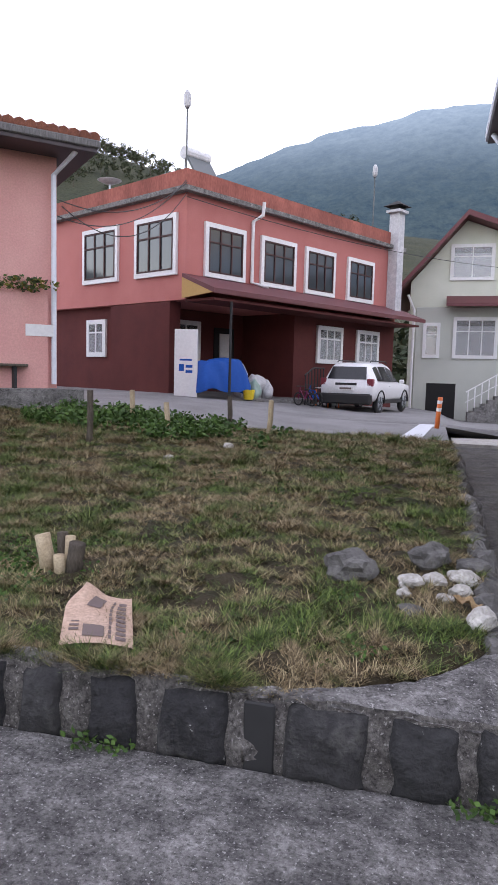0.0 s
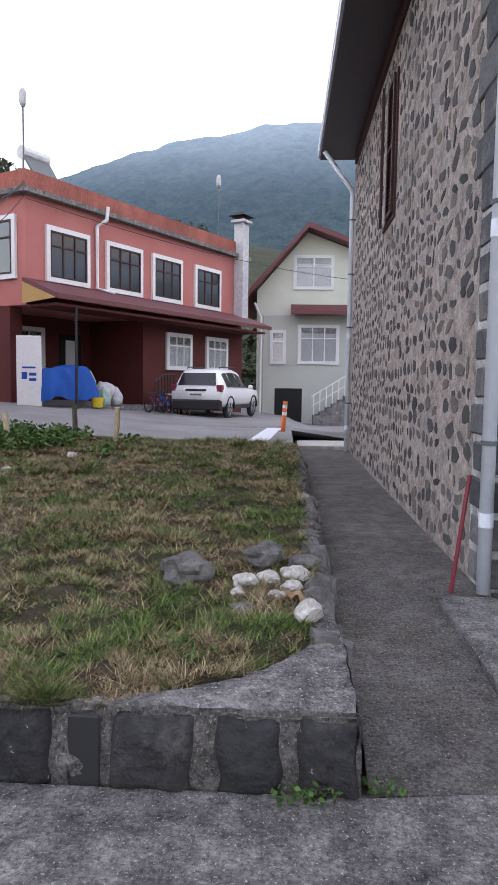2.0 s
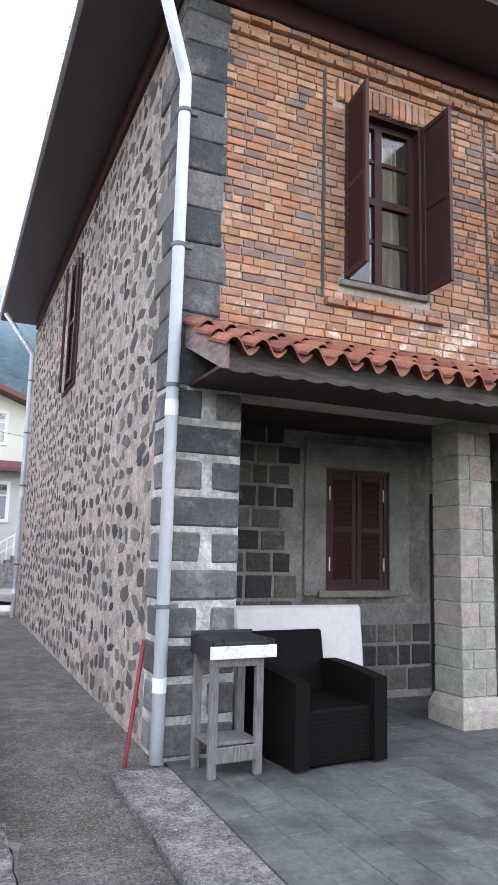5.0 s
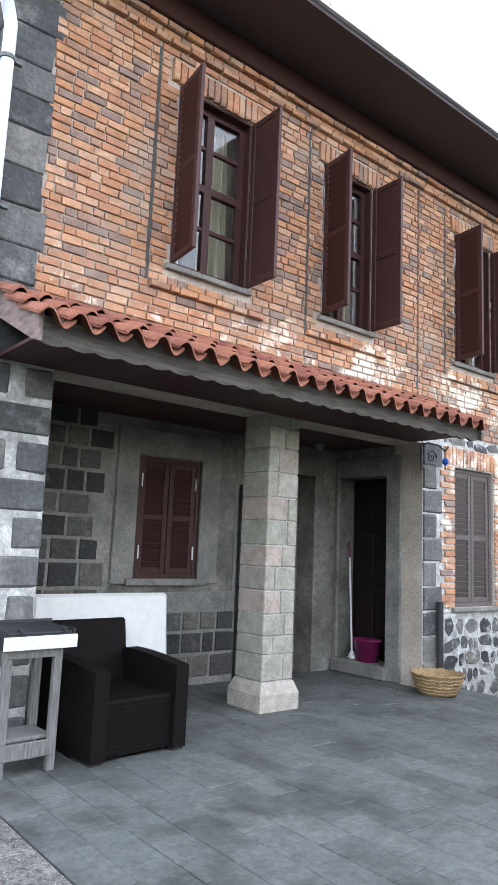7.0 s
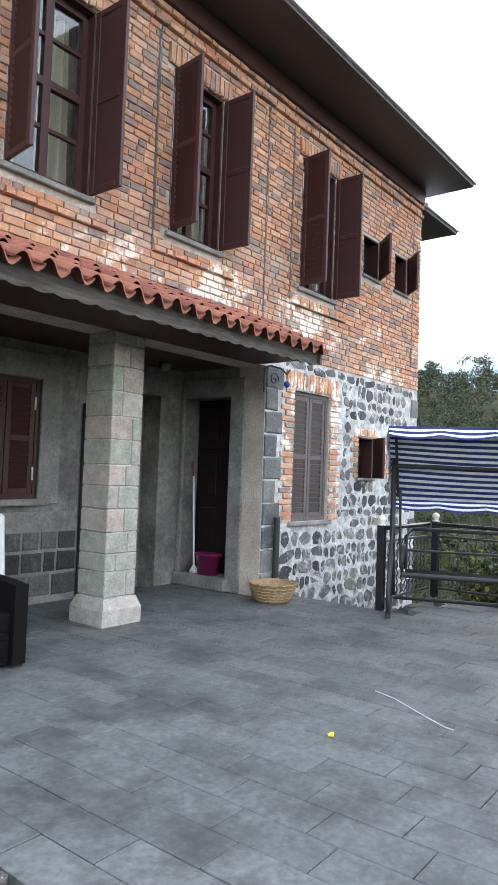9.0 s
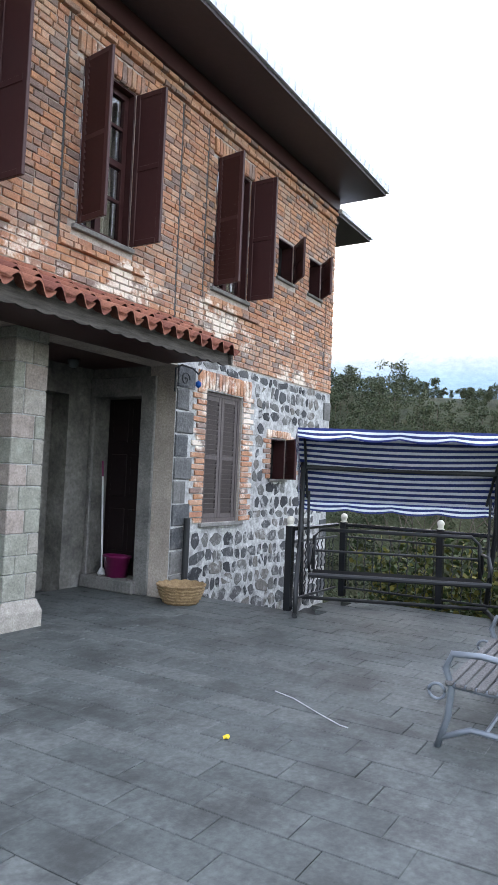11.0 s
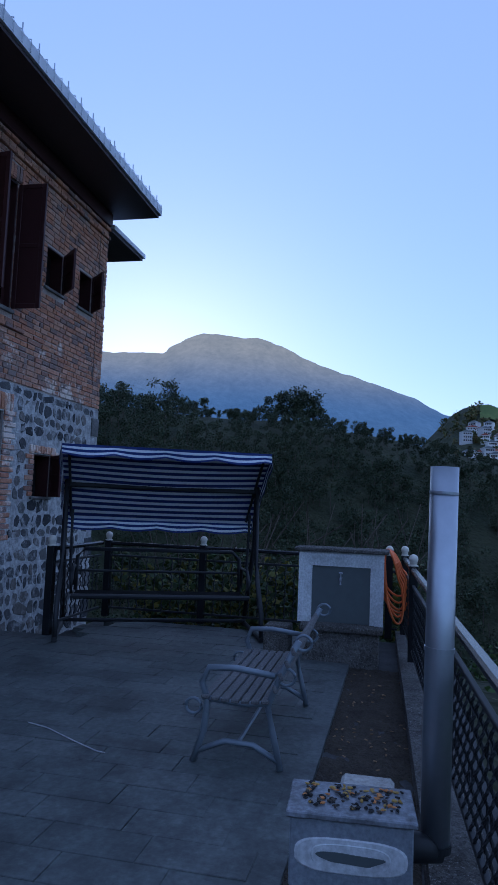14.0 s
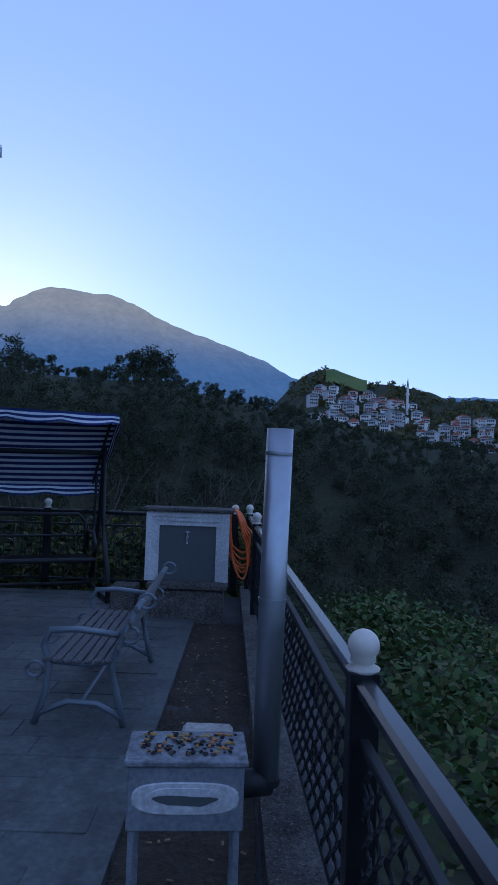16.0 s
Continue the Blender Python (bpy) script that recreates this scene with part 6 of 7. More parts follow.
solo("pale_block", MB().cbox(3.86, -0.08, -0.06, 4.04, 0.2, 0.06, 0.02, pose(0, 0, 0)), "palestone", "pale broken block lying on the soil", "block")
solo("yellow_leaf", blob(3, 0.03, 0.022, 0.012, 1, 0.6), "yellow", "crumpled yellow leaf on the paving", "leaf").matrix_basis = pose(3.45, 2.08, 0.012)
solo("dry_stalk", MB().tube([(4.36, 2.27, 0.008), (4.3, 2.1, 0.01), (4.15, 1.85, 0.008), (4.03, 1.64, 0.009), (4.02, 1.58, 0.008)], 0.0035, 5), "sack", "thin pale dry stalk lying on the paving", "stalk")

# ---- low wall, edging stones and lawn things ----
rnd = random.Random(21)
FACES = [(-1.77, -1.585), (-1.465, -1.24), (-1.16, -0.865), (-0.648, -0.325), (-0.26, -0.01), (0.05, 0.285)]
x = -1.85
while x > -6.5:
    ln = rnd.uniform(0.2, 0.38)
    FACES.append((x - ln, x))
    x -= ln + rnd.uniform(0.05, 0.1)


def face_y(x, z):
    """The uneven front of the low wall."""
    return 2.425 + 0.035 * smoothstep(0.1, 0.27, z) + 0.016 * noise.noise(Vector((x * 6, z * 7, 1))) + 0.009 * noise.noise(Vector((x * 21, z * 21, 4)))


bed = MB().grid(lambda u, v: (lambda x, z: (x, face_y(x, z) + 0.012 - 0.014 * noise.noise(Vector((x * 14, z * 9, 8))), z))(-6.6 + 6.88 * u if abs(-6.6 + 6.88 * u + 0.74) > 0.05 else (-0.805 if -6.6 + 6.88 * u < -0.74 else -0.675), -0.03 + 0.315 * v), 340, 14)
part("mortar_face", bed, "wall_mortar", low_wall, "lumpy grey mortar between the stones", True)
for x0, x1 in FACES:
    ln, sd = x1 - x0, rnd.uniform(0, 50)

    def stone_at(u, v):
        e = max(abs(2 * u - 1), abs(2 * v - 1))
        x = x0 + ln * u + 0.028 * noise.noise(Vector((sd, v * 2.2, u * 1.5)))
        z = -0.03 + (0.29 + 0.03 * noise.noise(Vector((sd, 3, u * 2)))) * v
        return (x, face_y(x, z) - 0.03 * (1 - e ** 7) + 0.03 * e ** 9 + 0.02 * noise.noise(Vector((x * 9, z * 9, sd))) + 0.008 * noise.noise(Vector((x * 34, z * 34, sd))), z)
    part("facing_stone", MB().grid(stone_at, 18, 16), "rock_dark", low_wall, "dark weathered stone with pale lichen spots", True)
CAP = [(-13, 2.58), (-1.6, 2.585), (-1.2, 2.53), (-0.84, 2.5), (-0.5, 2.6), (-0.2, 2.76), (-0.07, 2.88), (0.08, 3.1), (0.19, 3.38), (0.28, 3.4)]


def cap_at(u, v):
    x = -6.6 + 6.87 * u
    back = profile(CAP, x) + 0.03 * noise.noise(Vector((x * 5, 2, 0)))
    y = face_y(x, 0.27) + 0.01 + (back - face_y(x, 0.27)) * v
    return (x + (0.02 * noise.noise(Vector((y * 7, 1, 5))) if u > 0.999 else 0.0), y, 0.283 - 0.02 * (1 - v) ** 6 - 0.015 * smoothstep(0.8, 1.0, v) + 0.014 * noise.noise(Vector((x * 5, y * 5, 2))) + 0.008 * noise.noise(Vector((x * 19, y * 19, 7))))


part("cap", MB().grid(cap_at, 320, 22), "concrete", low_wall, "rough worn concrete cap", True)
part("corner_face", MB().grid(lambda u, v: (0.272 + 0.04 * (1 - v) + 0.02 * noise.noise(Vector((u * 8, v * 4, 3))), 2.42 + 1.0 * u, -0.05 + 0.33 * v), 24, 10), "rock_dark", low_wall, "dark stone end of the wall", True)
# dark box paints the shaded depth of the slot
part("drain_recess", MB().cbox(-0.8, 2.425, -0.02, -0.68, 2.445, 0.26, 0.006), "rubber", low_wall, "dark upright drain slot")
y = 3.25
i = 0
while y < 12.4:
    sz = rnd.uniform(0.08, 0.17)
    st = blob(i + 40, rnd.uniform(0.09, 0.14), sz, rnd.uniform(0.12, 0.19), 2, 0.5)
    ob = solo("edging_stone", st, rnd.choice(("rock", "rock", "concrete_path", "concrete_pale")), "rough grey stone edging the lawn by the path", "stone", "edging stones")
    ob.matrix_basis = pose(0.2 + rnd.uniform(-0.03, 0.03), y, 0.14 + 0.06 * smoothstep(3, 12, y), rnd.uniform(-15, 15), rnd.uniform(-15, 15), rnd.uniform(0, 30))
    y, i = y + sz * 1.6, i + 1
part("retaining_face", MB().prism([(0.08, 3.2), (0.2, 3.2), (0.2, 15), (0.08, 15)], -0.1, 0.22), "concrete_path", low_wall)
for n, (px, py, sx, sy, sz, mt3) in enumerate(((-0.6, 4.1, 0.21, 0.16, 0.15, "rock"), (-0.13, 4.42, 0.18, 0.13, 0.12, "rock"), (-0.24, 4.05, 0.11, 0.1, 0.06, "palestone"), (-0.1, 4.2, 0.12, 0.09, 0.06, "palestone"), (0.07, 4.25, 0.14, 0.11, 0.07, "palestone"), (0.04, 4.0, 0.09, 0.07, 0.06, "palestone"), (-0.27, 3.9, 0.07, 0.05, 0.05, "palestone"), (-0.05, 3.93, 0.08, 0.07, 0.04, "palestone"), (-0.22, 3.6, 0.12, 0.08, 0.03, "rock"), (0.12, 3.5, 0.08, 0.16, 0.08, "palestone"), (0.13, 4.45, 0.14, 0.1, 0.08, "rock"), (-0.55, 4.35, 0.07, 0.05, 0.03, "palestone"), (-3.4, 8.2, 0.13, 0.1, 0.05, "palestone"), (-3.0, 9.5, 0.16, 0.1, 0.06, "palestone"))):
    ob = solo("loose_stone", blob(n + 7, sx * 0.72, sy * 0.72, sz * 0.7, 3, 0.4), mt3, "pale broken stone lying on the lawn" if mt3 == "palestone" else "grey boulder half sunk in the lawn", "stone", "loose stones")
    ob.matrix_basis = pose(px, py, lawn_z(px, py) + sz * 0.4, 0, 0, n * 37)
lf = solo("dry_leaf", MB().grid(lambda u, v: (0.12 * (u - 0.5), 0.1 * (v - 0.5), 0.03 * math.sin(7 * u) * math.cos(5 * v)), 8, 6), "wicker", "curled brown dry leaf by the stones", "leaf")
lf.matrix_basis = pose(0.06, 3.72, 0.33, 10, 12, 30)
card = thing("cardboard", pose(-1.36, 2.66, 0.285, 4, 0, 0), "torn printed cardboard piece lying on the grass", "cardboard")
CW, CH = 0.33, 0.55


def card_at(u, v, lift=0.0):
    cz = 0.05 * smoothstep(0.55, 1.0, v) * smoothstep(0.5, 0.0, u) + 0.02 * math.sin(3 * u + 2 * v)
    return (-CW + CW * u - 0.26 * v + 0.1 * smoothstep(0.6, 1, v) * (1 - u), -0.05 * (1 - u) + CH * v, 0.012 + cz + lift)


part("sheet", MB().grid(lambda u, v: card_at(u, v), 14, 18), "card", card, "buff cardboard sheet", True)
for u0, v0, u1, v1 in ((0.1, 0.2, 0.24, 0.24), (0.1, 0.27, 0.24, 0.3), (0.12, 0.34, 0.24, 0.36), (0.3, 0.66, 0.52, 0.86), (0.3, 0.1, 0.6, 0.3)):
    part("print", MB().grid(lambda u, v: card_at(u0 + (u1 - u0) * u, v0 + (v1 - v0) * v, 0.004), 6, 6), "ink", card)
for i in range(9):
    v0 = 0.08 + 0.09 * i
    part("print_bar", MB().grid(lambda u, v: card_at(0.76 + 0.14 * u, v0 + 0.062 * v, 0.004), 3, 3), "ink", card)
    part("print_bar", MB().grid(lambda u, v: card_at(0.66 + 0.04 * u, v0 + 0.07 * v, 0.004), 3, 3), "ink", card)
stump = thing("tree_stump", pose(-2.25, 3.62, 0.27) @ Matrix.Diagonal((0.66, 0.7, 0.68, 1)), "cut shrub stump with pale stub trunks", "stump")
for n, (dx, dy, r, h) in enumerate(((-0.2, 0.0, 0.07, 0.34), (-0.04, 0.05, 0.05, 0.36), (0.05, 0.02, 0.045, 0.34), (0.15, -0.04, 0.075, 0.3), (0.02, -0.1, 0.05, 0.2))):
    part("stub", MB().tube([(dx * 0.7, dy * 0.7, -0.1), (dx * 0.9, dy, h * 0.5), (dx * 1.1, dy * 1.1, h)], r, 9), "cutwood" if n % 2 == 0 else "bark", stump, "", True)
for n, (px, py, h, lean, mt4) in enumerate(((-4.9, 8.9, 0.75, 3, "bark"), (-4.3, 10.4, 0.5, -4, "cutwood"), (-3.7, 11.9, 0.6, 0, "bark"), (-2.9, 11.6, 0.62, 5, "cutwood"), (-5.3, 11.2, 0.55, 2, "cutwood"))):
    ob = solo("wooden_post", MB().tube([(0, 0, -0.1), (0.01, 0, h * 0.5), (-0.01, 0.01, h)], 0.045, 8), mt4, "short weathered wooden stake at the lawn edge", "post", "stakes along the lawn")
    ob.matrix_basis = pose(px, py, lawn_z(px, py), lean, lean, 0)
ramp = MB().grid(lambda u, v: (0.26 + (1.16 + 2.6 * smoothstep(0.1, 0.5, v)) * u, 14.2 + 6 * v, 0.0 + 0.12 * v), 10, 12)
structure("path_end", ramp, "concrete_path", "concrete path end before the green house", "path")
slab("pale_slab", [(0.3, 15.6), (1.35, 15.6), (1.5, 17.2), (0.3, 17.2)], -0.1, 0.1, "palestone", "pale concrete slab bridging the path end")
slab("drain_cover", [(-0.75, 13.2), (-0.35, 13.2), (-0.1, 17.5), (-0.45, 17.5)], 0.25, 0.375, "zinc", "long metal drain grating across the road", "drain")

# ---- parked car ----
car = thing("car", pose(-2.36, 24.2, 0.3, 0, 0, 76 - 90), "white parked compact off-road car seen from behind", "car")
SEC = [(-2.15, .50, .80, .90, .84, 1.0, .78), (-2.03, .42, .88, .98, .89, 1.2, .74), (-1.77, .42, .90, 1.0, .90, 1.58, .63), (-1.35, .42, .90, 1.0, .91, 1.66, .62), (-.35, .42, .90, .99, .91, 1.67, .62), (.35, .42, .90, .98, .90, 1.58, .6), (.9, .42, .90, .97, .89, 1.12, .72), (1.15, .42, .9, .96, .89, 1.03, .78), (1.95, .42, .88, .9, .86, .95, .72), (2.15, .45, .8, .8, .78, .85, .6)]


def ring(c):
    y, zl, wl3, zb, wb, zt, wt = c
    h = [(wl3 * 0.9, zl), (wl3, zl + 0.12), (wb + 0.015, (zl + zb) / 2 + 0.08), (wb, zb), (wb - 0.02, zb + 0.04), (wt + 0.02, zt - 0.09), (wt - 0.05, zt - 0.01), (wt * 0.5, zt)]
    return [(x, y, z) for x, z in h] + [(-x, y, z) for x, z in h[::-1]]


bd = MB()
n = len(ring(SEC[0]))
for c in SEC:
    bd.v += ring(c)
for i in range(len(SEC) - 1):
    bd.f += [(i * n + k, i * n + (k + 1) % n, (i + 1) * n + (k + 1) % n, (i + 1) * n + k) for k in range(n)]
bd.f += [tuple(range(n))[::-1], tuple(range((len(SEC) - 1) * n, len(SEC) * n))]
part("body", bd, "carwhite", car, "glossy white body", True)


def sec_at(y):
    ys = [c[0] for c in SEC]
    return [float(np.interp(y, ys, [c[i] for c in SEC])) for i in range(7)]


def side_glass(y0, y1, sx):
    mb = MB()
    vs = []
    for y in (y0, (y0 + y1) / 2, y1):
        c = sec_at(y)
        lo, hi = (c[4] - 0.008, c[3] + 0.07), (c[6] + 0.028, max(c[5] - 0.12, c[3] + 0.1))
        vs += [(sx * (lo[0] + 0.012), y, lo[1]), (sx * (hi[0] + 0.016), y, hi[1]), (sx * (lo[0] - 0.03), y, lo[1]), (sx * (hi[0] - 0.03), y, hi[1])]
    return mb.add(vs, [(0, 1, 5, 4), (4, 5, 9, 8), (2, 6, 7, 3), (6, 10, 11, 7), (0, 4, 6, 2), (4, 8, 10, 6), (1, 3, 7, 5), (5, 7, 11, 9), (0, 2, 3, 1), (8, 9, 11, 10)])


for sx in (-1, 1):
    for y0, y1 in ((-1.62, -1.22), (-1.12, -0.42), (-0.34, 0.4)):
        part("side_window", side_glass(y0, y1, sx), "car_glass", car, "dark tinted side window")
    part("wheel_arch_trim", MB().tube([(sx * 0.905, -1.33 + 0.4 * math.cos(a), 0.36 + 0.4 * math.sin(a)) for a in [math.pi * i / 12 for i in range(13)]], 0.035, 6), "rubber", car)
    part("wheel_arch_trim", MB().tube([(sx * 0.9, 1.33 + 0.4 * math.cos(a), 0.36 + 0.4 * math.sin(a)) for a in [math.pi * i / 12 for i in range(13)]], 0.035, 6), "rubber", car)
    part("sill", MB().cbox(sx * 0.87 - 0.04, -0.95, 0.34, sx * 0.87 + 0.04, 0.95, 0.47, 0.01), "rubber", car)
    part("tail_light", MB().cbox(sx * 0.79 - 0.1, -2.15, 0.9, sx * 0.79 + 0.1, -1.96, 1.14, 0.02), "red_stick", car, "dark red tail light")
    part("mirror", MB().cbox(sx * 1.0 - 0.08, 0.55, 1.0, sx * 1.0 + 0.08, 0.65, 1.14, 0.03), "carwhite", car)
    part("roof_rail", MB().tube([(sx * 0.56, -1.5, 1.68), (sx * 0.56, -1.4, 1.72), (sx * 0.56, 0.0, 1.73), (sx * 0.56, 0.15, 1.68)], 0.02, 6), "black", car)
    part("door_handle", MB().cbox(sx * 0.925 - 0.015, -0.55, 0.9, sx * 0.925 + 0.015, -0.4, 0.93, 0.005), "carwhite", car)
    for y in (-1.33, 1.33):
        wh = part("wheel", MB().cyl((sx * 0.72, y, 0.35), (sx * 0.9, y, 0.35), 0.22, n=20), "steel", car)
        part("tyre", MB().tube([(sx * 0.81, y + 0.28 * math.cos(a), 0.35 + 0.28 * math.sin(a)) for a in [2 * math.pi * i / 24 for i in range(25)]], 0.085, 10), "rubber", wh, "", True)
        for q in range(5):
            a = 2 * math.pi * q / 5
            part("spoke", MB().cbox(-0.03, -0.01, 0.04, 0.03, 0.012, 0.21, 0.004, Matrix.Translation((sx * 0.905, y, 0.35)) @ pose(0, 0, 0, math.degrees(a)) @ pose(0, 0, 0, 0, 0, 90)), "grey_panel", wh)
part("rear_window", MB().add([(-0.66, -2.1, 1.12), (0.66, -2.1, 1.12), (0.57, -1.86, 1.52), (-0.57, -1.86, 1.52), (-0.64, -1.99, 1.1), (0.64, -1.99, 1.1), (0.55, -1.78, 1.48), (-0.55, -1.78, 1.48)], [(0, 1, 2, 3), (7, 6, 5, 4), (0, 4, 5, 1), (1, 5, 6, 2), (2, 6, 7, 3), (3, 7, 4, 0)]), "car_glass", car, "dark rear window")
part("rear_bumper", MB().cbox(-0.86, -2.24, 0.32, 0.86, -1.98, 0.66, 0.05), "rubber", car, "black plastic rear bumper")
part("trim_strip", MB().cbox(-0.36, -2.175, 0.93, 0.36, -2.1, 1.0, 0.01), "black", car)
pl = part("number_plate", MB().cbox(-0.26, -2.19, 0.76, 0.26, -2.15, 0.88, 0.005), "white", car)
part("plate_bar", MB().box(-0.2, -2.194, 0.79, 0.2, -2.191, 0.85), "ink", pl)

# ---- clutter by the red house ----
cone = thing("traffic_post", pose(-0.05, 16.4, 0.3), "orange flexible traffic post with white bands", "traffic post")
part("post", MB().tube([(0, 0, 0), (0.02, 0, 0.4), (0.05, 0, 0.78)], 0.055, 12), "orange", cone, "", True)
part("base", MB().lathe([(0.13, 0), (0.12, 0.03), (0.05, 0.04)], n=16), "orange", cone)
for z in (0.45, 0.62):
    part("band", MB().cyl((0.02 + 0.03 * (z - 0.4) / 0.4, 0, z), (0.022 + 0.03 * (z - 0.33) / 0.4, 0, z + 0.08), 0.057, n=12), "white", cone, "white reflective band")


def at_house(u, out, z=0.0):
    """A place before the red house: u metres along its front, out metres before it."""
    p = RH @ Vector((u, -out, 0))
    return p.x, p.y, z


tarp = MB().grid(lambda u, v: (lambda p: (p.x, p.y, p.z))(wobble((2.0 * (u - 0.5), 0.9 * (v - 0.5), 1.0 * (1 - abs(2 * u - 1) ** 9) * (1 - abs(2 * v - 1) ** 8) * (0.85 + 0.15 * u) + 0.02), 0.13, 2.6)), 40, 26)
ob = solo("tarpaulin", tarp, "bluetarp", "bright blue tarpaulin over a heap", "tarpaulin", smooth=True)
ob.matrix_basis = pose(*at_house(0.9, 0.55, 0.95), 0, 0, 62)
for n, (u, o, z, sx, sz, mt5, lab) in enumerate(((2.25, 0.75, 0.72, 0.28, 0.42, "greenbag", "pale green filled sack by the porch"), (2.75, 0.35, 0.72, 0.4, 0.55, "sack", "white filled sack by the porch"), (3.1, 0.55, 0.72, 0.32, 0.42, "sack", "white filled sack by the porch"), (2.55, -0.1, 0.72, 0.35, 0.75, "sack", "white filled sack by the porch"))):
    ob = solo("sack", blob(n + 90, sx * 0.75, sx * 0.6, sz * 0.75, 3, 0.5), mt5, lab, "sack", "sacks by the porch", smooth=True)
    ob.matrix_basis = pose(*at_house(u, o, z + sz * 0.6), 0, 0, 40 * n)
ob = solo("yellow_tub", MB().lathe([(0.14, 0), (0.18, 0.3), (0.19, 0.3), (0.15, 0.02), (0.001, 0.02)], n=16), "yellow", "yellow plastic tub before the porch", "tub")
ob.matrix_basis = pose(*at_house(1.75, 1.0, 0.72))
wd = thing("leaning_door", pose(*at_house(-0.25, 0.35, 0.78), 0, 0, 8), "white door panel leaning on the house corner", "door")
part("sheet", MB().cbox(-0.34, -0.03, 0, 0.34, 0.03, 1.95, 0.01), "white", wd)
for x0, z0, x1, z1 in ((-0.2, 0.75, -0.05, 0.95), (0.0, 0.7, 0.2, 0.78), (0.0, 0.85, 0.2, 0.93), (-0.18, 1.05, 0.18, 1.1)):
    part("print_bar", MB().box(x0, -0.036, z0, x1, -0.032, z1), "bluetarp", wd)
rl = thing("porch_rail", pose(*at_house(4.2, 1.25, 0.5), 0, 0, 62), "short black metal porch railing", "railing")
for i in range(7):
    part("baluster", MB().cyl((0.16 * i, 0, 0), (0.16 * i, 0, 1.0 + 0.08 * (i if i < 3 else 3)), 0.02, n=6), "black", rl)
part("handrail", MB().tube([(-0.05, 0, 1.0), (0.4, 0, 1.25), (1.0, 0, 1.25)], 0.025, 6), "black", rl)


def bicycle(u, o, sc, mat, ang):
    b = thing("bicycle", pose(*at_house(u, o, 0.55), 0, 0, ang), "small child's bicycle standing by the porch", "bicycle", "bicycles")
    for y in (-0.38 * sc, 0.38 * sc):
        part("tyre", MB().tube([(0.0, y + 0.24 * sc * math.cos(a), 0.25 * sc + 0.24 * sc * math.sin(a)) for a in [2 * math.pi * i / 20 for i in range(21)]], 0.025, 6), "rubber", b)
    part("frame", MB().tube([(0, -0.38 * sc, 0.25 * sc), (0, -0.1 * sc, 0.55 * sc), (0, 0.25 * sc, 0.58 * sc), (0, 0.0, 0.25 * sc), (0, -0.1 * sc, 0.55 * sc)], 0.02, 6), mat, b)
    part("fork", MB().tube([(0, 0.38 * sc, 0.25 * sc), (0, 0.26 * sc, 0.75 * sc)], 0.018, 6), mat, b)
    part("handlebar", MB().tube([(-0.22, 0.22 * sc, 0.76 * sc), (0.22, 0.22 * sc, 0.76 * sc)], 0.014, 6), "black", b)
    part("saddle", MB().cbox(-0.06, -0.22 * sc, 0.62 * sc, 0.06, 0.0, 0.67 * sc, 0.02), "black", b)


bicycle(4.0, 1.75, 0.85, "bluetarp", 40)
bicycle(3.5, 1.8, 0.8, "magenta", 55)
tb = thing("side_table", pose(*at_house(5.1, 1.5, 0.42), 0, 0, 62), "small white-topped table by the wall", "table")
part("top", MB().cbox(-0.35, -0.3, 0.66, 0.35, 0.3, 0.7, 0.01), "white", tb)
for x, y in ((-0.3, -0.25), (0.3, -0.25), (-0.3, 0.25), (0.3, 0.25)):
    part("leg", MB().cbox(x - 0.02, y - 0.02, 0, x + 0.02, y + 0.02, 0.66, 0.004), "orange", tb)
part("bottle", MB().lathe([(0.05, 0.7), (0.05, 0.9), (0.02, 0.95), (0.02, 1.0)], n=10), "white", tb)

# roof clutter and wires
for n, (x, y, h) in enumerate(((*(RH @ Vector((0.4, 0.5, 0)))[:2], 9.2), (*(RH @ Vector((11.2, 1.0, 0)))[:2], 9.7))):
    lp = thing("street_lamp", pose(x, y, 6.8), "slim pole lamp with a pale globe on the roof edge", "lamp", "roof lamps")
    part("pole", MB().cyl((0, 0, 0), (0, 0, h - 6.8), 0.025, n=8), "grey_panel", lp)
    part("head", MB().lathe([(0.05, 0), (0.1, 0.1), (0.1, 0.4), (0.05, 0.5), (0.001, 0.52)], (0, 0, h - 6.8), 12), "sack", lp, "pale lamp head", True)
sol = thing("solar_heater", pose(*(RH @ Vector((1.9, 1.0, 0)))[:2], 7.2, 0, 0, 62), "rooftop solar water heater on a tilted frame", "solar heater")
part("panel", MB().cbox(-0.5, -0.04, 0, 0.5, 0.04, 1.2, 0.01, pose(0, 0, 0.2, -35)), "grey_panel", sol)
part("tank", MB().cyl((-0.5, 0.75, 1.25), (0.5, 0.75, 1.25), 0.2, n=14), "marble", sol)
for x in (-0.45, 0.45):
    part("leg", MB().cyl((x, 0.8, -0.4), (x, 0.75, 1.1), 0.025, n=6), "steel", sol)
    part("leg", MB().cyl((x, -0.05, -0.4), (x, 0.0, 0.25), 0.025, n=6), "steel", sol)
sat = thing("satellite_dish", pose(*(RH @ Vector((0.6, 4.6, 0)))[:2], 7.25, 0, 0, 20), "pale satellite dish on the parapet", "satellite dish")
part("dish", MB().lathe([(0.001, 0), (0.2, 0.03), (0.4, 0.12), (0.41, 0.13), (0.2, 0.05), (0.001, 0.02)], (0, 0, 0.5), 20), "sack", sat, "", True)
part("mast", MB().cyl((0, 0, -0.4), (0, 0, 0.5), 0.03, n=8), "steel", sat)


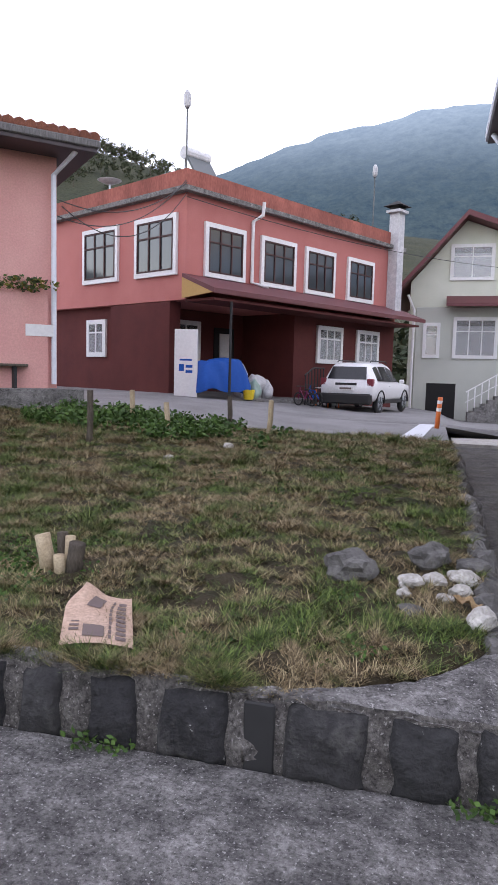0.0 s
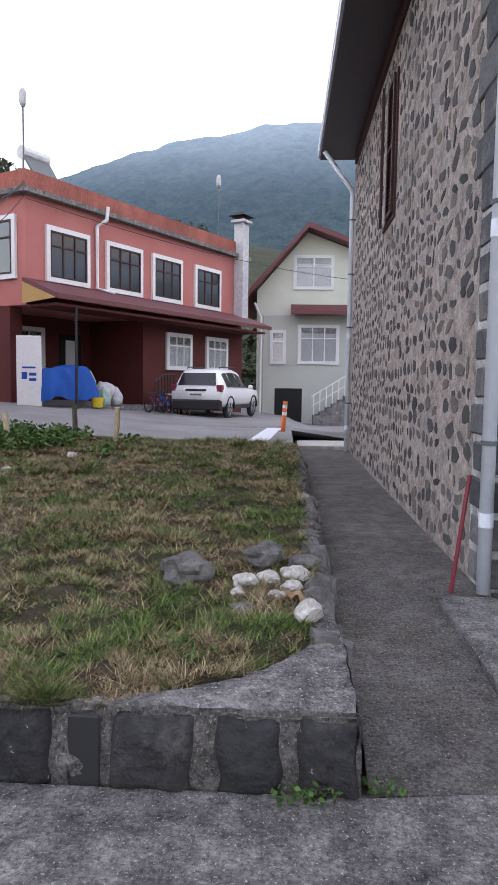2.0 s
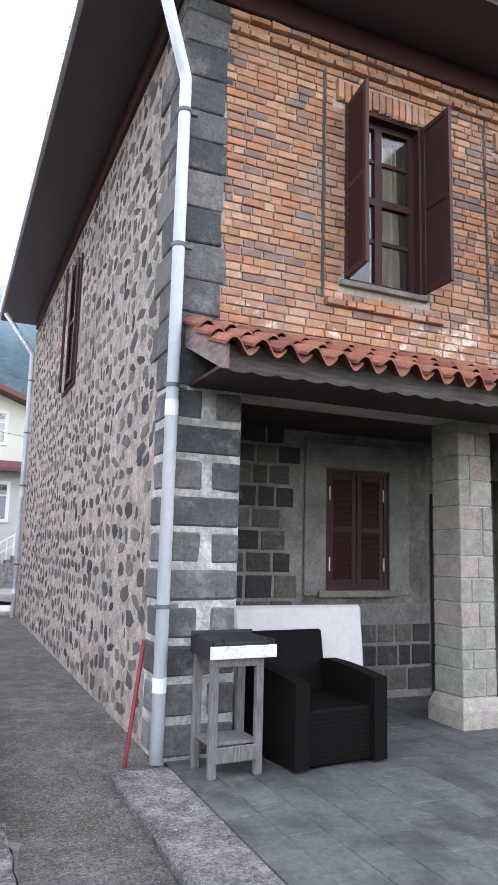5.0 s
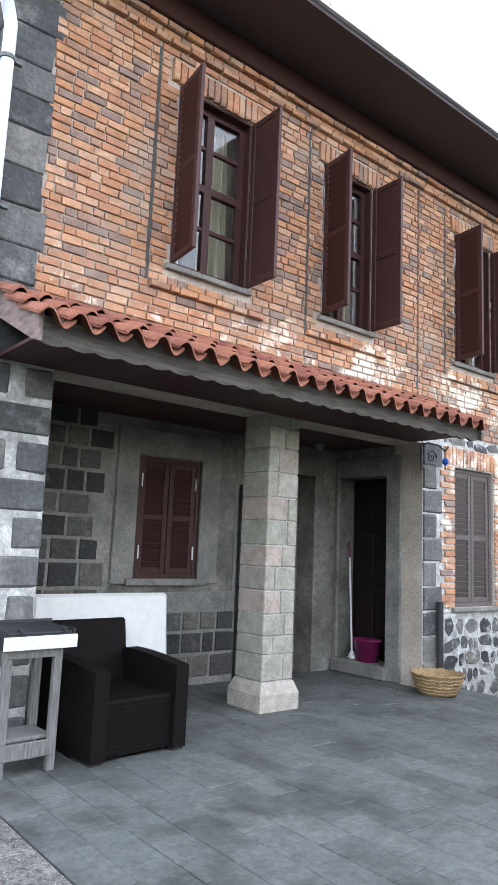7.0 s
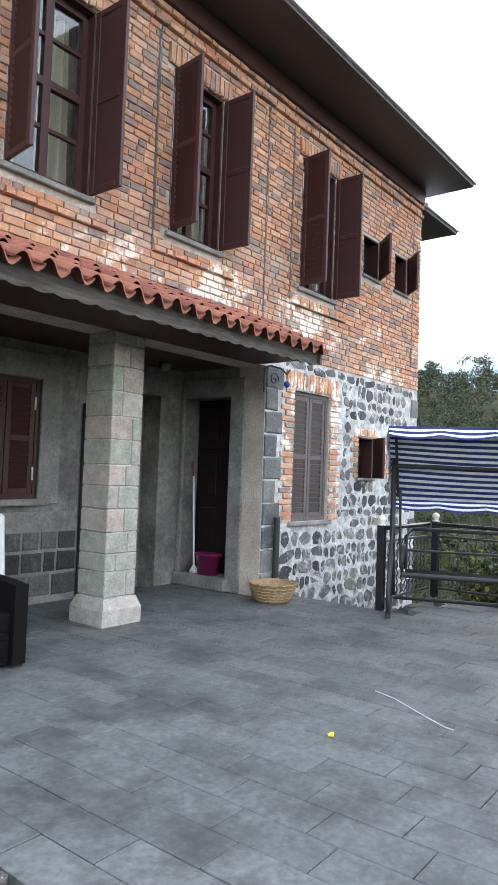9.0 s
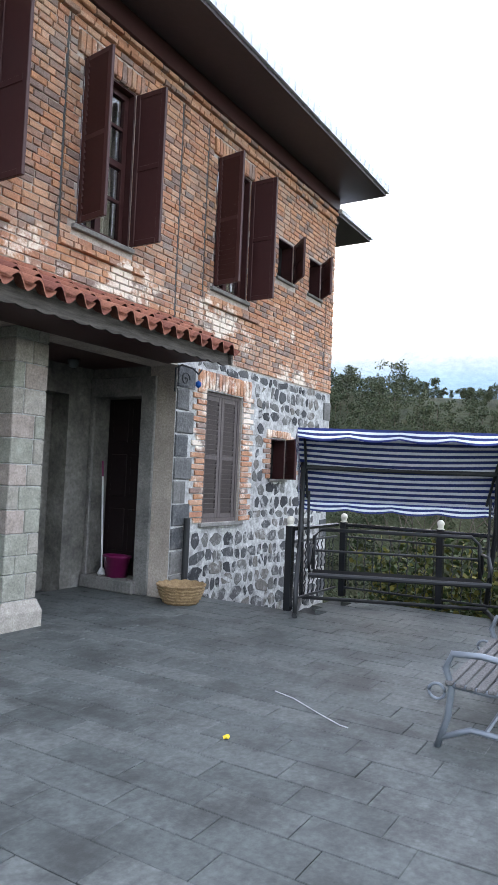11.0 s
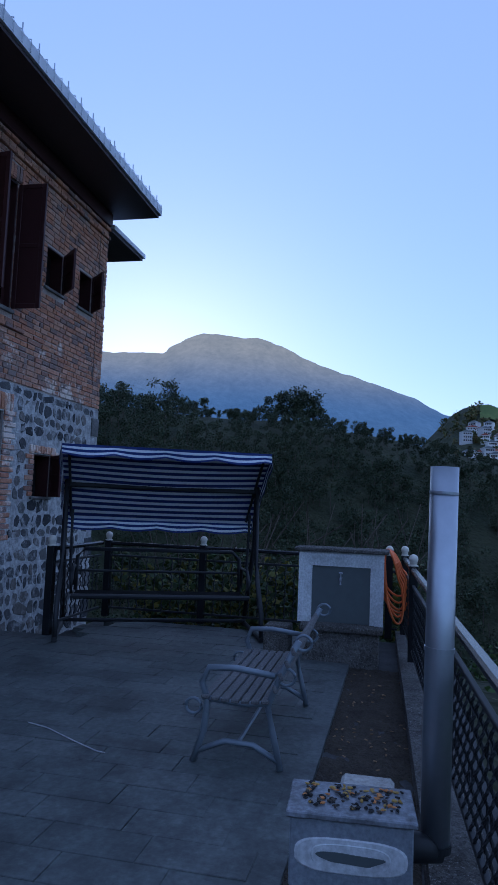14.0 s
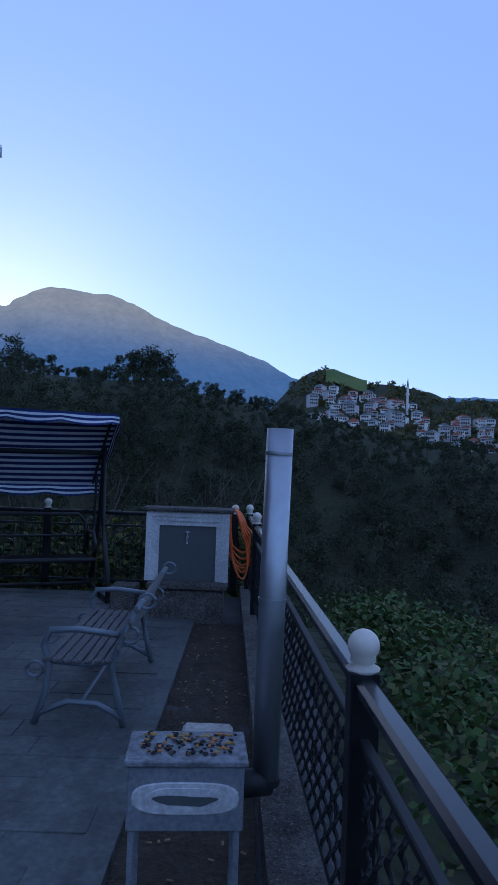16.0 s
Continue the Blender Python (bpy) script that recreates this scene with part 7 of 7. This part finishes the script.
def wire(a, b, sag, r=0.012):
    a, b = Vector(a), Vector(b)
    mb = MB().tube([a.lerp(b, i / 24) - Vector((0, 0, sag * 4 * (i / 24) * (1 - i / 24))) for i in range(25)], r, 5)
    return solo("overhead_cable", mb, "grout", "thin dark overhead cable between the houses", "cable", "overhead cables")


rc = RH @ Vector((-0.1, -0.1, 0))
wire((rc.x, rc.y, 6.9), (-7.9, 13.2, 5.0), 0.5)
wire((rc.x, rc.y, 6.6), (-7.9, 13.3, 4.9), 0.9)
wire((rc.x, rc.y + 0.3, 7.2), (-8.0, 13.3, 4.7), 0.7)
wire((rc.x, rc.y, 6.5), (14, 40, 8.0), 1.4)
pb = thing("park_bench", pose(-8.0, 11.6, 1.12, 0, 0, 225), "dark wooden bench against the pink wall", "bench")
part("seat", MB().cbox(-0.2, 0.2, 0.4, 1.5, 0.6, 0.45, 0.01), "bark", pb)
part("backrest", MB().cbox(-0.2, 0.14, 0.55, 1.5, 0.19, 0.9, 0.01), "bark", pb)
for x in (0.0, 1.3):
    part("leg", MB().cbox(x, 0.2, 0, x + 0.06, 0.58, 0.4, 0.01), "black", pb)
sg = solo("paper_sign", MB().cbox(0.1, 0.145, 2.1, 0.62, 0.15, 2.32, 0.002, pose(-7.25, 12.0, 0, 0, 0, 225)), "white", "small white paper notice on the pink wall", "sign")
vine = MB()
rnd = random.Random(33)

# ---- planting ----
def leaves(mb, c, rad, n, size, rnd, flat_z=0.6, drop=0.0):
    """Scatters small leaf quads through an ellipsoid about c."""
    for _ in range(n):
        d = Vector((rnd.gauss(0, 1), rnd.gauss(0, 1), rnd.gauss(0, 1))).normalized() * (rnd.random() ** 0.45)
        p = Vector(c) + Vector((d.x * rad[0], d.y * rad[1], d.z * rad[2]))
        a = Vector((rnd.gauss(0, 1), rnd.gauss(0, 1), rnd.gauss(0, flat_z))).normalized()
        b = a.cross(Vector((rnd.gauss(0, 1), rnd.gauss(0, 1), rnd.gauss(0, 1)))).normalized()
        s1, s2 = size * rnd.uniform(0.6, 1.3), size * rnd.uniform(0.4, 0.8)
        o = len(mb.v)
        mb.v += [tuple(p - a * s1), tuple(p + b * s2), tuple(p + a * s1), tuple(p - b * s2)]
        mb.f.append((o, o + 1, o + 2, o + 3))


leaves(vine, (-7.75, 11.55, 3.05), (0.75, 0.6, 0.16), 500, 0.05, rnd)
solo("vine", vine, "hedge", "dry creeper along the pink wall ledge", "vine", kind="stuff")

g = np.random.default_rng(5)
gv, gf = [], []
NT2 = 26000
ty = 2.5 + 9.8 * g.random(NT2) ** 1.75
tx = 0.2 - 8.6 * g.random(NT2)
for x, y in zip(tx.tolist(), ty.tolist()):
    if x > lawn_edge(y) - 0.01 or x < -0.75 * y - 0.7:
        continue
    d = noise.noise(Vector((x * 0.9, y * 0.9, 7)))
    d2 = noise.noise(Vector((x * 3.4, y * 3.4, 2)))
    if d2 < -0.12 and g.random() < 0.55:
        continue
    wide = 1 + 0.13 * (y - 2.5)
    tall = (0.02 + 0.028 * max(0.0, d + 0.2) + 0.045 * max(0.0, d2)) * (0.7 + 0.7 * g.random()) * (0.8 + 0.08 * y)
    z = lawn_z(x, y) - 0.004
    comb = 6.283 * noise.noise(Vector((x * 1.6, y * 1.6, 11)))
    for q in g.random((24, 5)).tolist():
        a = comb + 3.6 * (q[0] - 0.5) if q[4] < 0.4 else 6.283 * q[0]
        bx, by = x + 0.035 * wide * (q[1] - 0.5) * 2, y + 0.035 * wide * (q[2] - 0.5) * 2
        h = tall * (0.45 + 0.9 * q[3])
        lean = h * (0.5 + 2.2 * q[4])
        w2 = 0.003 * wide
        ca, sa = math.cos(a), math.sin(a)
        o = len(gv)
        gv += [(bx - sa * w2, by + ca * w2, z), (bx + sa * w2, by - ca * w2, z), (bx + ca * lean, by + sa * lean, z + h)]
        gf.append((o, o + 1, o + 2))
grass = MB()
grass.v, grass.f = gv, gf
solo("grass", grass, "grass", "tufted mown grass, partly dry straw", "grass", kind="stuff")
weeds = MB()
rnd = random.Random(12)
for i in range(150):
    x, y = rnd.uniform(-6.5, -2.4), rnd.uniform(9.5, 12.0)
    if rnd.random() < 0.9 and x > -3.4:
        continue
    leaves(weeds, (x, y, lawn_z(x, y) + 0.12), (0.22, 0.22, 0.16), 45, 0.045, rnd)
for i in range(120):
    x, y = rnd.uniform(-3.5, 0.0), 2.8 + 6 * rnd.random() ** 1.6
    if noise.noise(Vector((x * 0.9, y * 0.9, 7))) > 0.05 and x < lawn_edge(y) - 0.1:
        leaves(weeds, (x, y, lawn_z(x, y) + 0.02), (0.09, 0.09, 0.03), 26, 0.016, rnd)
for i in range(30):
    x, y = -2.9 + rnd.gauss(0, 0.35), 4.0 + rnd.gauss(0, 0.3)
    leaves(weeds, (x + 0.25, y - 0.3, lawn_z(x, y) + 0.04), (0.1, 0.1, 0.06), 26, 0.015, rnd)
for x, y in ((0.03, 2.36), (0.12, 2.37), (-1.45, 2.37), (-1.3, 2.36), (0.36, 2.45)):
    leaves(weeds, (x, y, 0.03), (0.09, 0.05, 0.04), 40, 0.016, rnd)
solo("weeds", weeds, "weeds", "green nettles and low weeds in the lawn", "weeds", kind="stuff")

# shrubs beyond the terrace railing
hedge = MB()
for i in range(130):
    x, y = rnd.uniform(8.75, 10.4), rnd.uniform(-0.3, 3.5)
    leaves(hedge, (x, y, rnd.uniform(-0.6, 0.62)), (0.35, 0.35, 0.28), 60, 0.055, rnd)
solo("hedge", hedge, "hedge", "dark garden shrubs with some yellow leaves behind the railing", "shrub", kind="stuff")
garden = MB()
for i in range(700):
    x, y = 3.2 + 21 * rnd.random() ** 1.3, -1.6 - 15 * rnd.random() ** 1.4
    leaves(garden, (x, y, ground_z(x, y) + rnd.uniform(0.0, 0.35)), (0.6, 0.6, 0.35), 110, 0.05, rnd)
solo("garden_bushes", garden, "bush_leaves", "low green bushes of the garden below", "bushes", kind="stuff")
twigs = MB()
for i in range(60):
    x, y = rnd.uniform(9.5, 14), rnd.uniform(-0.5, 4)
    twigs.tube([(x, y, -1.5), (x + rnd.gauss(0, 0.2), y + rnd.gauss(0, 0.2), 0.3), (x + rnd.gauss(0, 0.4), y + rnd.gauss(0, 0.4), rnd.uniform(0.7, 1.6))], 0.01, 4)
solo("bare_twigs", twigs, "bark", "thin bare twigs rising behind the railing", "twigs", kind="stuff")
fence = thing("wire_fence", pose(6.2, -2.6, 0), "green wire mesh garden fence below the terrace", "fence")
for i in range(6):
    x, y = 1.6 * i, -0.9 * i
    zg = ground_z(6.2 + x, -2.6 + y)
    part("post", MB().cyl((x, y, zg), (x, y, zg + 1.3), 0.03, n=6), "green_fence", fence)
for zf in (0.25, 0.5, 0.75, 1.0, 1.25):
    part("strand", MB().tube([(1.6 * i, -0.9 * i, ground_z(6.2 + 1.6 * i, -2.6 - 0.9 * i) + zf) for i in range(6)], 0.008, 4), "green_fence", fence)

# woods on the slopes
woods = MB()
trunks = MB()
rnd = random.Random(77)


def tree(x, y, h, n, sz, lean=1.0):
    z = ground_z(x, y)
    trunks.tube([(x, y, z - 0.5), (x + 0.1, y, z + h * 0.35), (x + 0.15, y + 0.1, z + h * 0.55)], 0.009 * h, 5)
    k3 = rnd.randint(3, 5)
    for q in range(k3):
        cx, cy = x + rnd.gauss(0, 0.16 * h), y + rnd.gauss(0, 0.16 * h)
        cz = z + h * rnd.uniform(0.15, 0.85)
        leaves(woods, (cx, cy, cz), (0.2 * h, 0.2 * h, 0.17 * h), n // k3, sz, rnd, 1.0)


for i in range(2100):
    a = radians(rnd.uniform(-30, 36))
    r = 26 + 150 * rnd.random() ** 0.8
    h = rnd.uniform(4.0, 8.0) * (0.55 + 0.45 * smoothstep(25, 90, r)) * (1 - 0.4 * smoothstep(130, 165, r))
    tree(r * math.cos(a), r * math.sin(a), h * (1 - 0.25 * smoothstep(120, 165, r)), 290, 0.022 * h + 0.07)
for i in range(26):
    a = radians(rnd.choice((rnd.uniform(6, 13), rnd.uniform(14, 26), rnd.uniform(7, 9))))
    tree(168 * math.cos(a), 168 * math.sin(a), rnd.uniform(5, 10.5), 260, 0.32)
for i in range(420):
    a = radians(rnd.uniform(96, 128))
    r = rnd.uniform(190, 300)
    tree(r * math.cos(a), r * math.sin(a), rnd.uniform(3.5, 6.5), 110, 0.34)
for i in range(60):
    x, y = rnd.uniform(-4, 12), rnd.uniform(46, 75)
    tree(x, y, rnd.uniform(4, 8), 120, 0.4)
solo("woods", woods, "forest", "dark mixed autumn woods on the slopes", "woods", kind="stuff")
solo("woods_trunks", trunks, "bark", "thin dark trunks of the woods", "trunks", kind="stuff")

# village on the far hill
def hill_at(a, v):
    top = 760 * math.tan(radians(profile(VH, a)))
    r = 760 - 330 * (1 - v)
    return r * math.cos(radians(a)), r * math.sin(radians(a)), -20 + (top + 20) * v ** 0.9


def village_house(wd, dp, ht, mat, top="tile"):
    vh = thing("village_house", I4, "small distant village house with pitched roof", "house", "houses of the village")
    part("wall", MB().box(-wd / 2, -dp / 2, -4, wd / 2, dp / 2, ht), mat, vh)
    part("roof", MB().add([(-wd / 2 - 0.5, -dp / 2 - 0.5, ht), (wd / 2 + 0.5, -dp / 2 - 0.5, ht), (wd / 2 + 0.5, dp / 2 + 0.5, ht), (-wd / 2 - 0.5, dp / 2 + 0.5, ht), (-wd / 2 + 2, 0, ht + 2.2), (wd / 2 - 2, 0, ht + 2.2)], [(0, 3, 2, 1), (0, 1, 5, 4), (1, 2, 5), (2, 3, 4, 5), (3, 0, 4)]), top, vh)
    for zf in range(int(ht // 3)):
        for q in range(4):
            # near-black boxes paint the dark window openings
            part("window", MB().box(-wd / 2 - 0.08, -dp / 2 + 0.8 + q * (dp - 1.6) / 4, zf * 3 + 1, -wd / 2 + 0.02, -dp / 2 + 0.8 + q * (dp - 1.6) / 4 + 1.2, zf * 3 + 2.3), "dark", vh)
    return vh


protos = [village_house(6, 7.5, 6, "white"), village_house(7, 9, 9, "sack", "grey_panel"), village_house(6, 7, 6, "sack"), village_house(6, 11, 6, "marble"), village_house(6, 8, 6, "white", "grey_panel")]
rnd = random.Random(3)
for i, p in enumerate(protos):
    x, y, z = hill_at(-8.5 - 1.2 * i, 0.72)
    p.matrix_basis = pose(x, y, z, 0, 0, rnd.uniform(-40, 20))
for i in range(80):
    a = rnd.uniform(-21, -5.0)
    v = rnd.uniform(0.42, 0.74) - 0.012 * abs(a + 10)
    x, y, z = hill_at(a, v)
    copy_thing(protos[rnd.randrange(5)], pose(x, y, z + 1.0, 0, 0, rnd.uniform(-50, 40)))
mn = thing("minaret", pose(*hill_at(-12.9, 0.66)), "slender white minaret in the village", "minaret")
part("shaft", MB().cyl((0, 0, -4), (0, 0, 26), 1.3, 1.0, 12), "white", mn)
part("balcony", MB().cyl((0, 0, 18), (0, 0, 19.2), 2.0, n=12), "white", mn)
part("spire", MB().cyl((0, 0, 26), (0, 0, 34), 1.1, 0.05, 12), "grey_panel", mn)
vt = MB()
for i in range(420):
    a = rnd.uniform(-24, -3.3)
    v = rnd.uniform(0.3, 1.0)
    if -9.5 < a < -6.2 and 0.78 < v < 0.97:
        continue
    x, y, z = hill_at(a, v)
    leaves(vt, (x, y, z + 3), (5, 5, 4), 34, 1.5, rnd, 1.0)
solo("village_trees", vt, "village_leaves", "autumn trees between the village houses", "trees", kind="stuff")
md = MB().grid(lambda u, v: (lambda p: (p[0], p[1], p[2] + 3.0))(hill_at(-9.6 + 3.4 * u, 0.8 + 0.18 * v)), 16, 8)
structure("meadow", md, "meadow", "bright green meadow below the hilltop", "meadow", True)
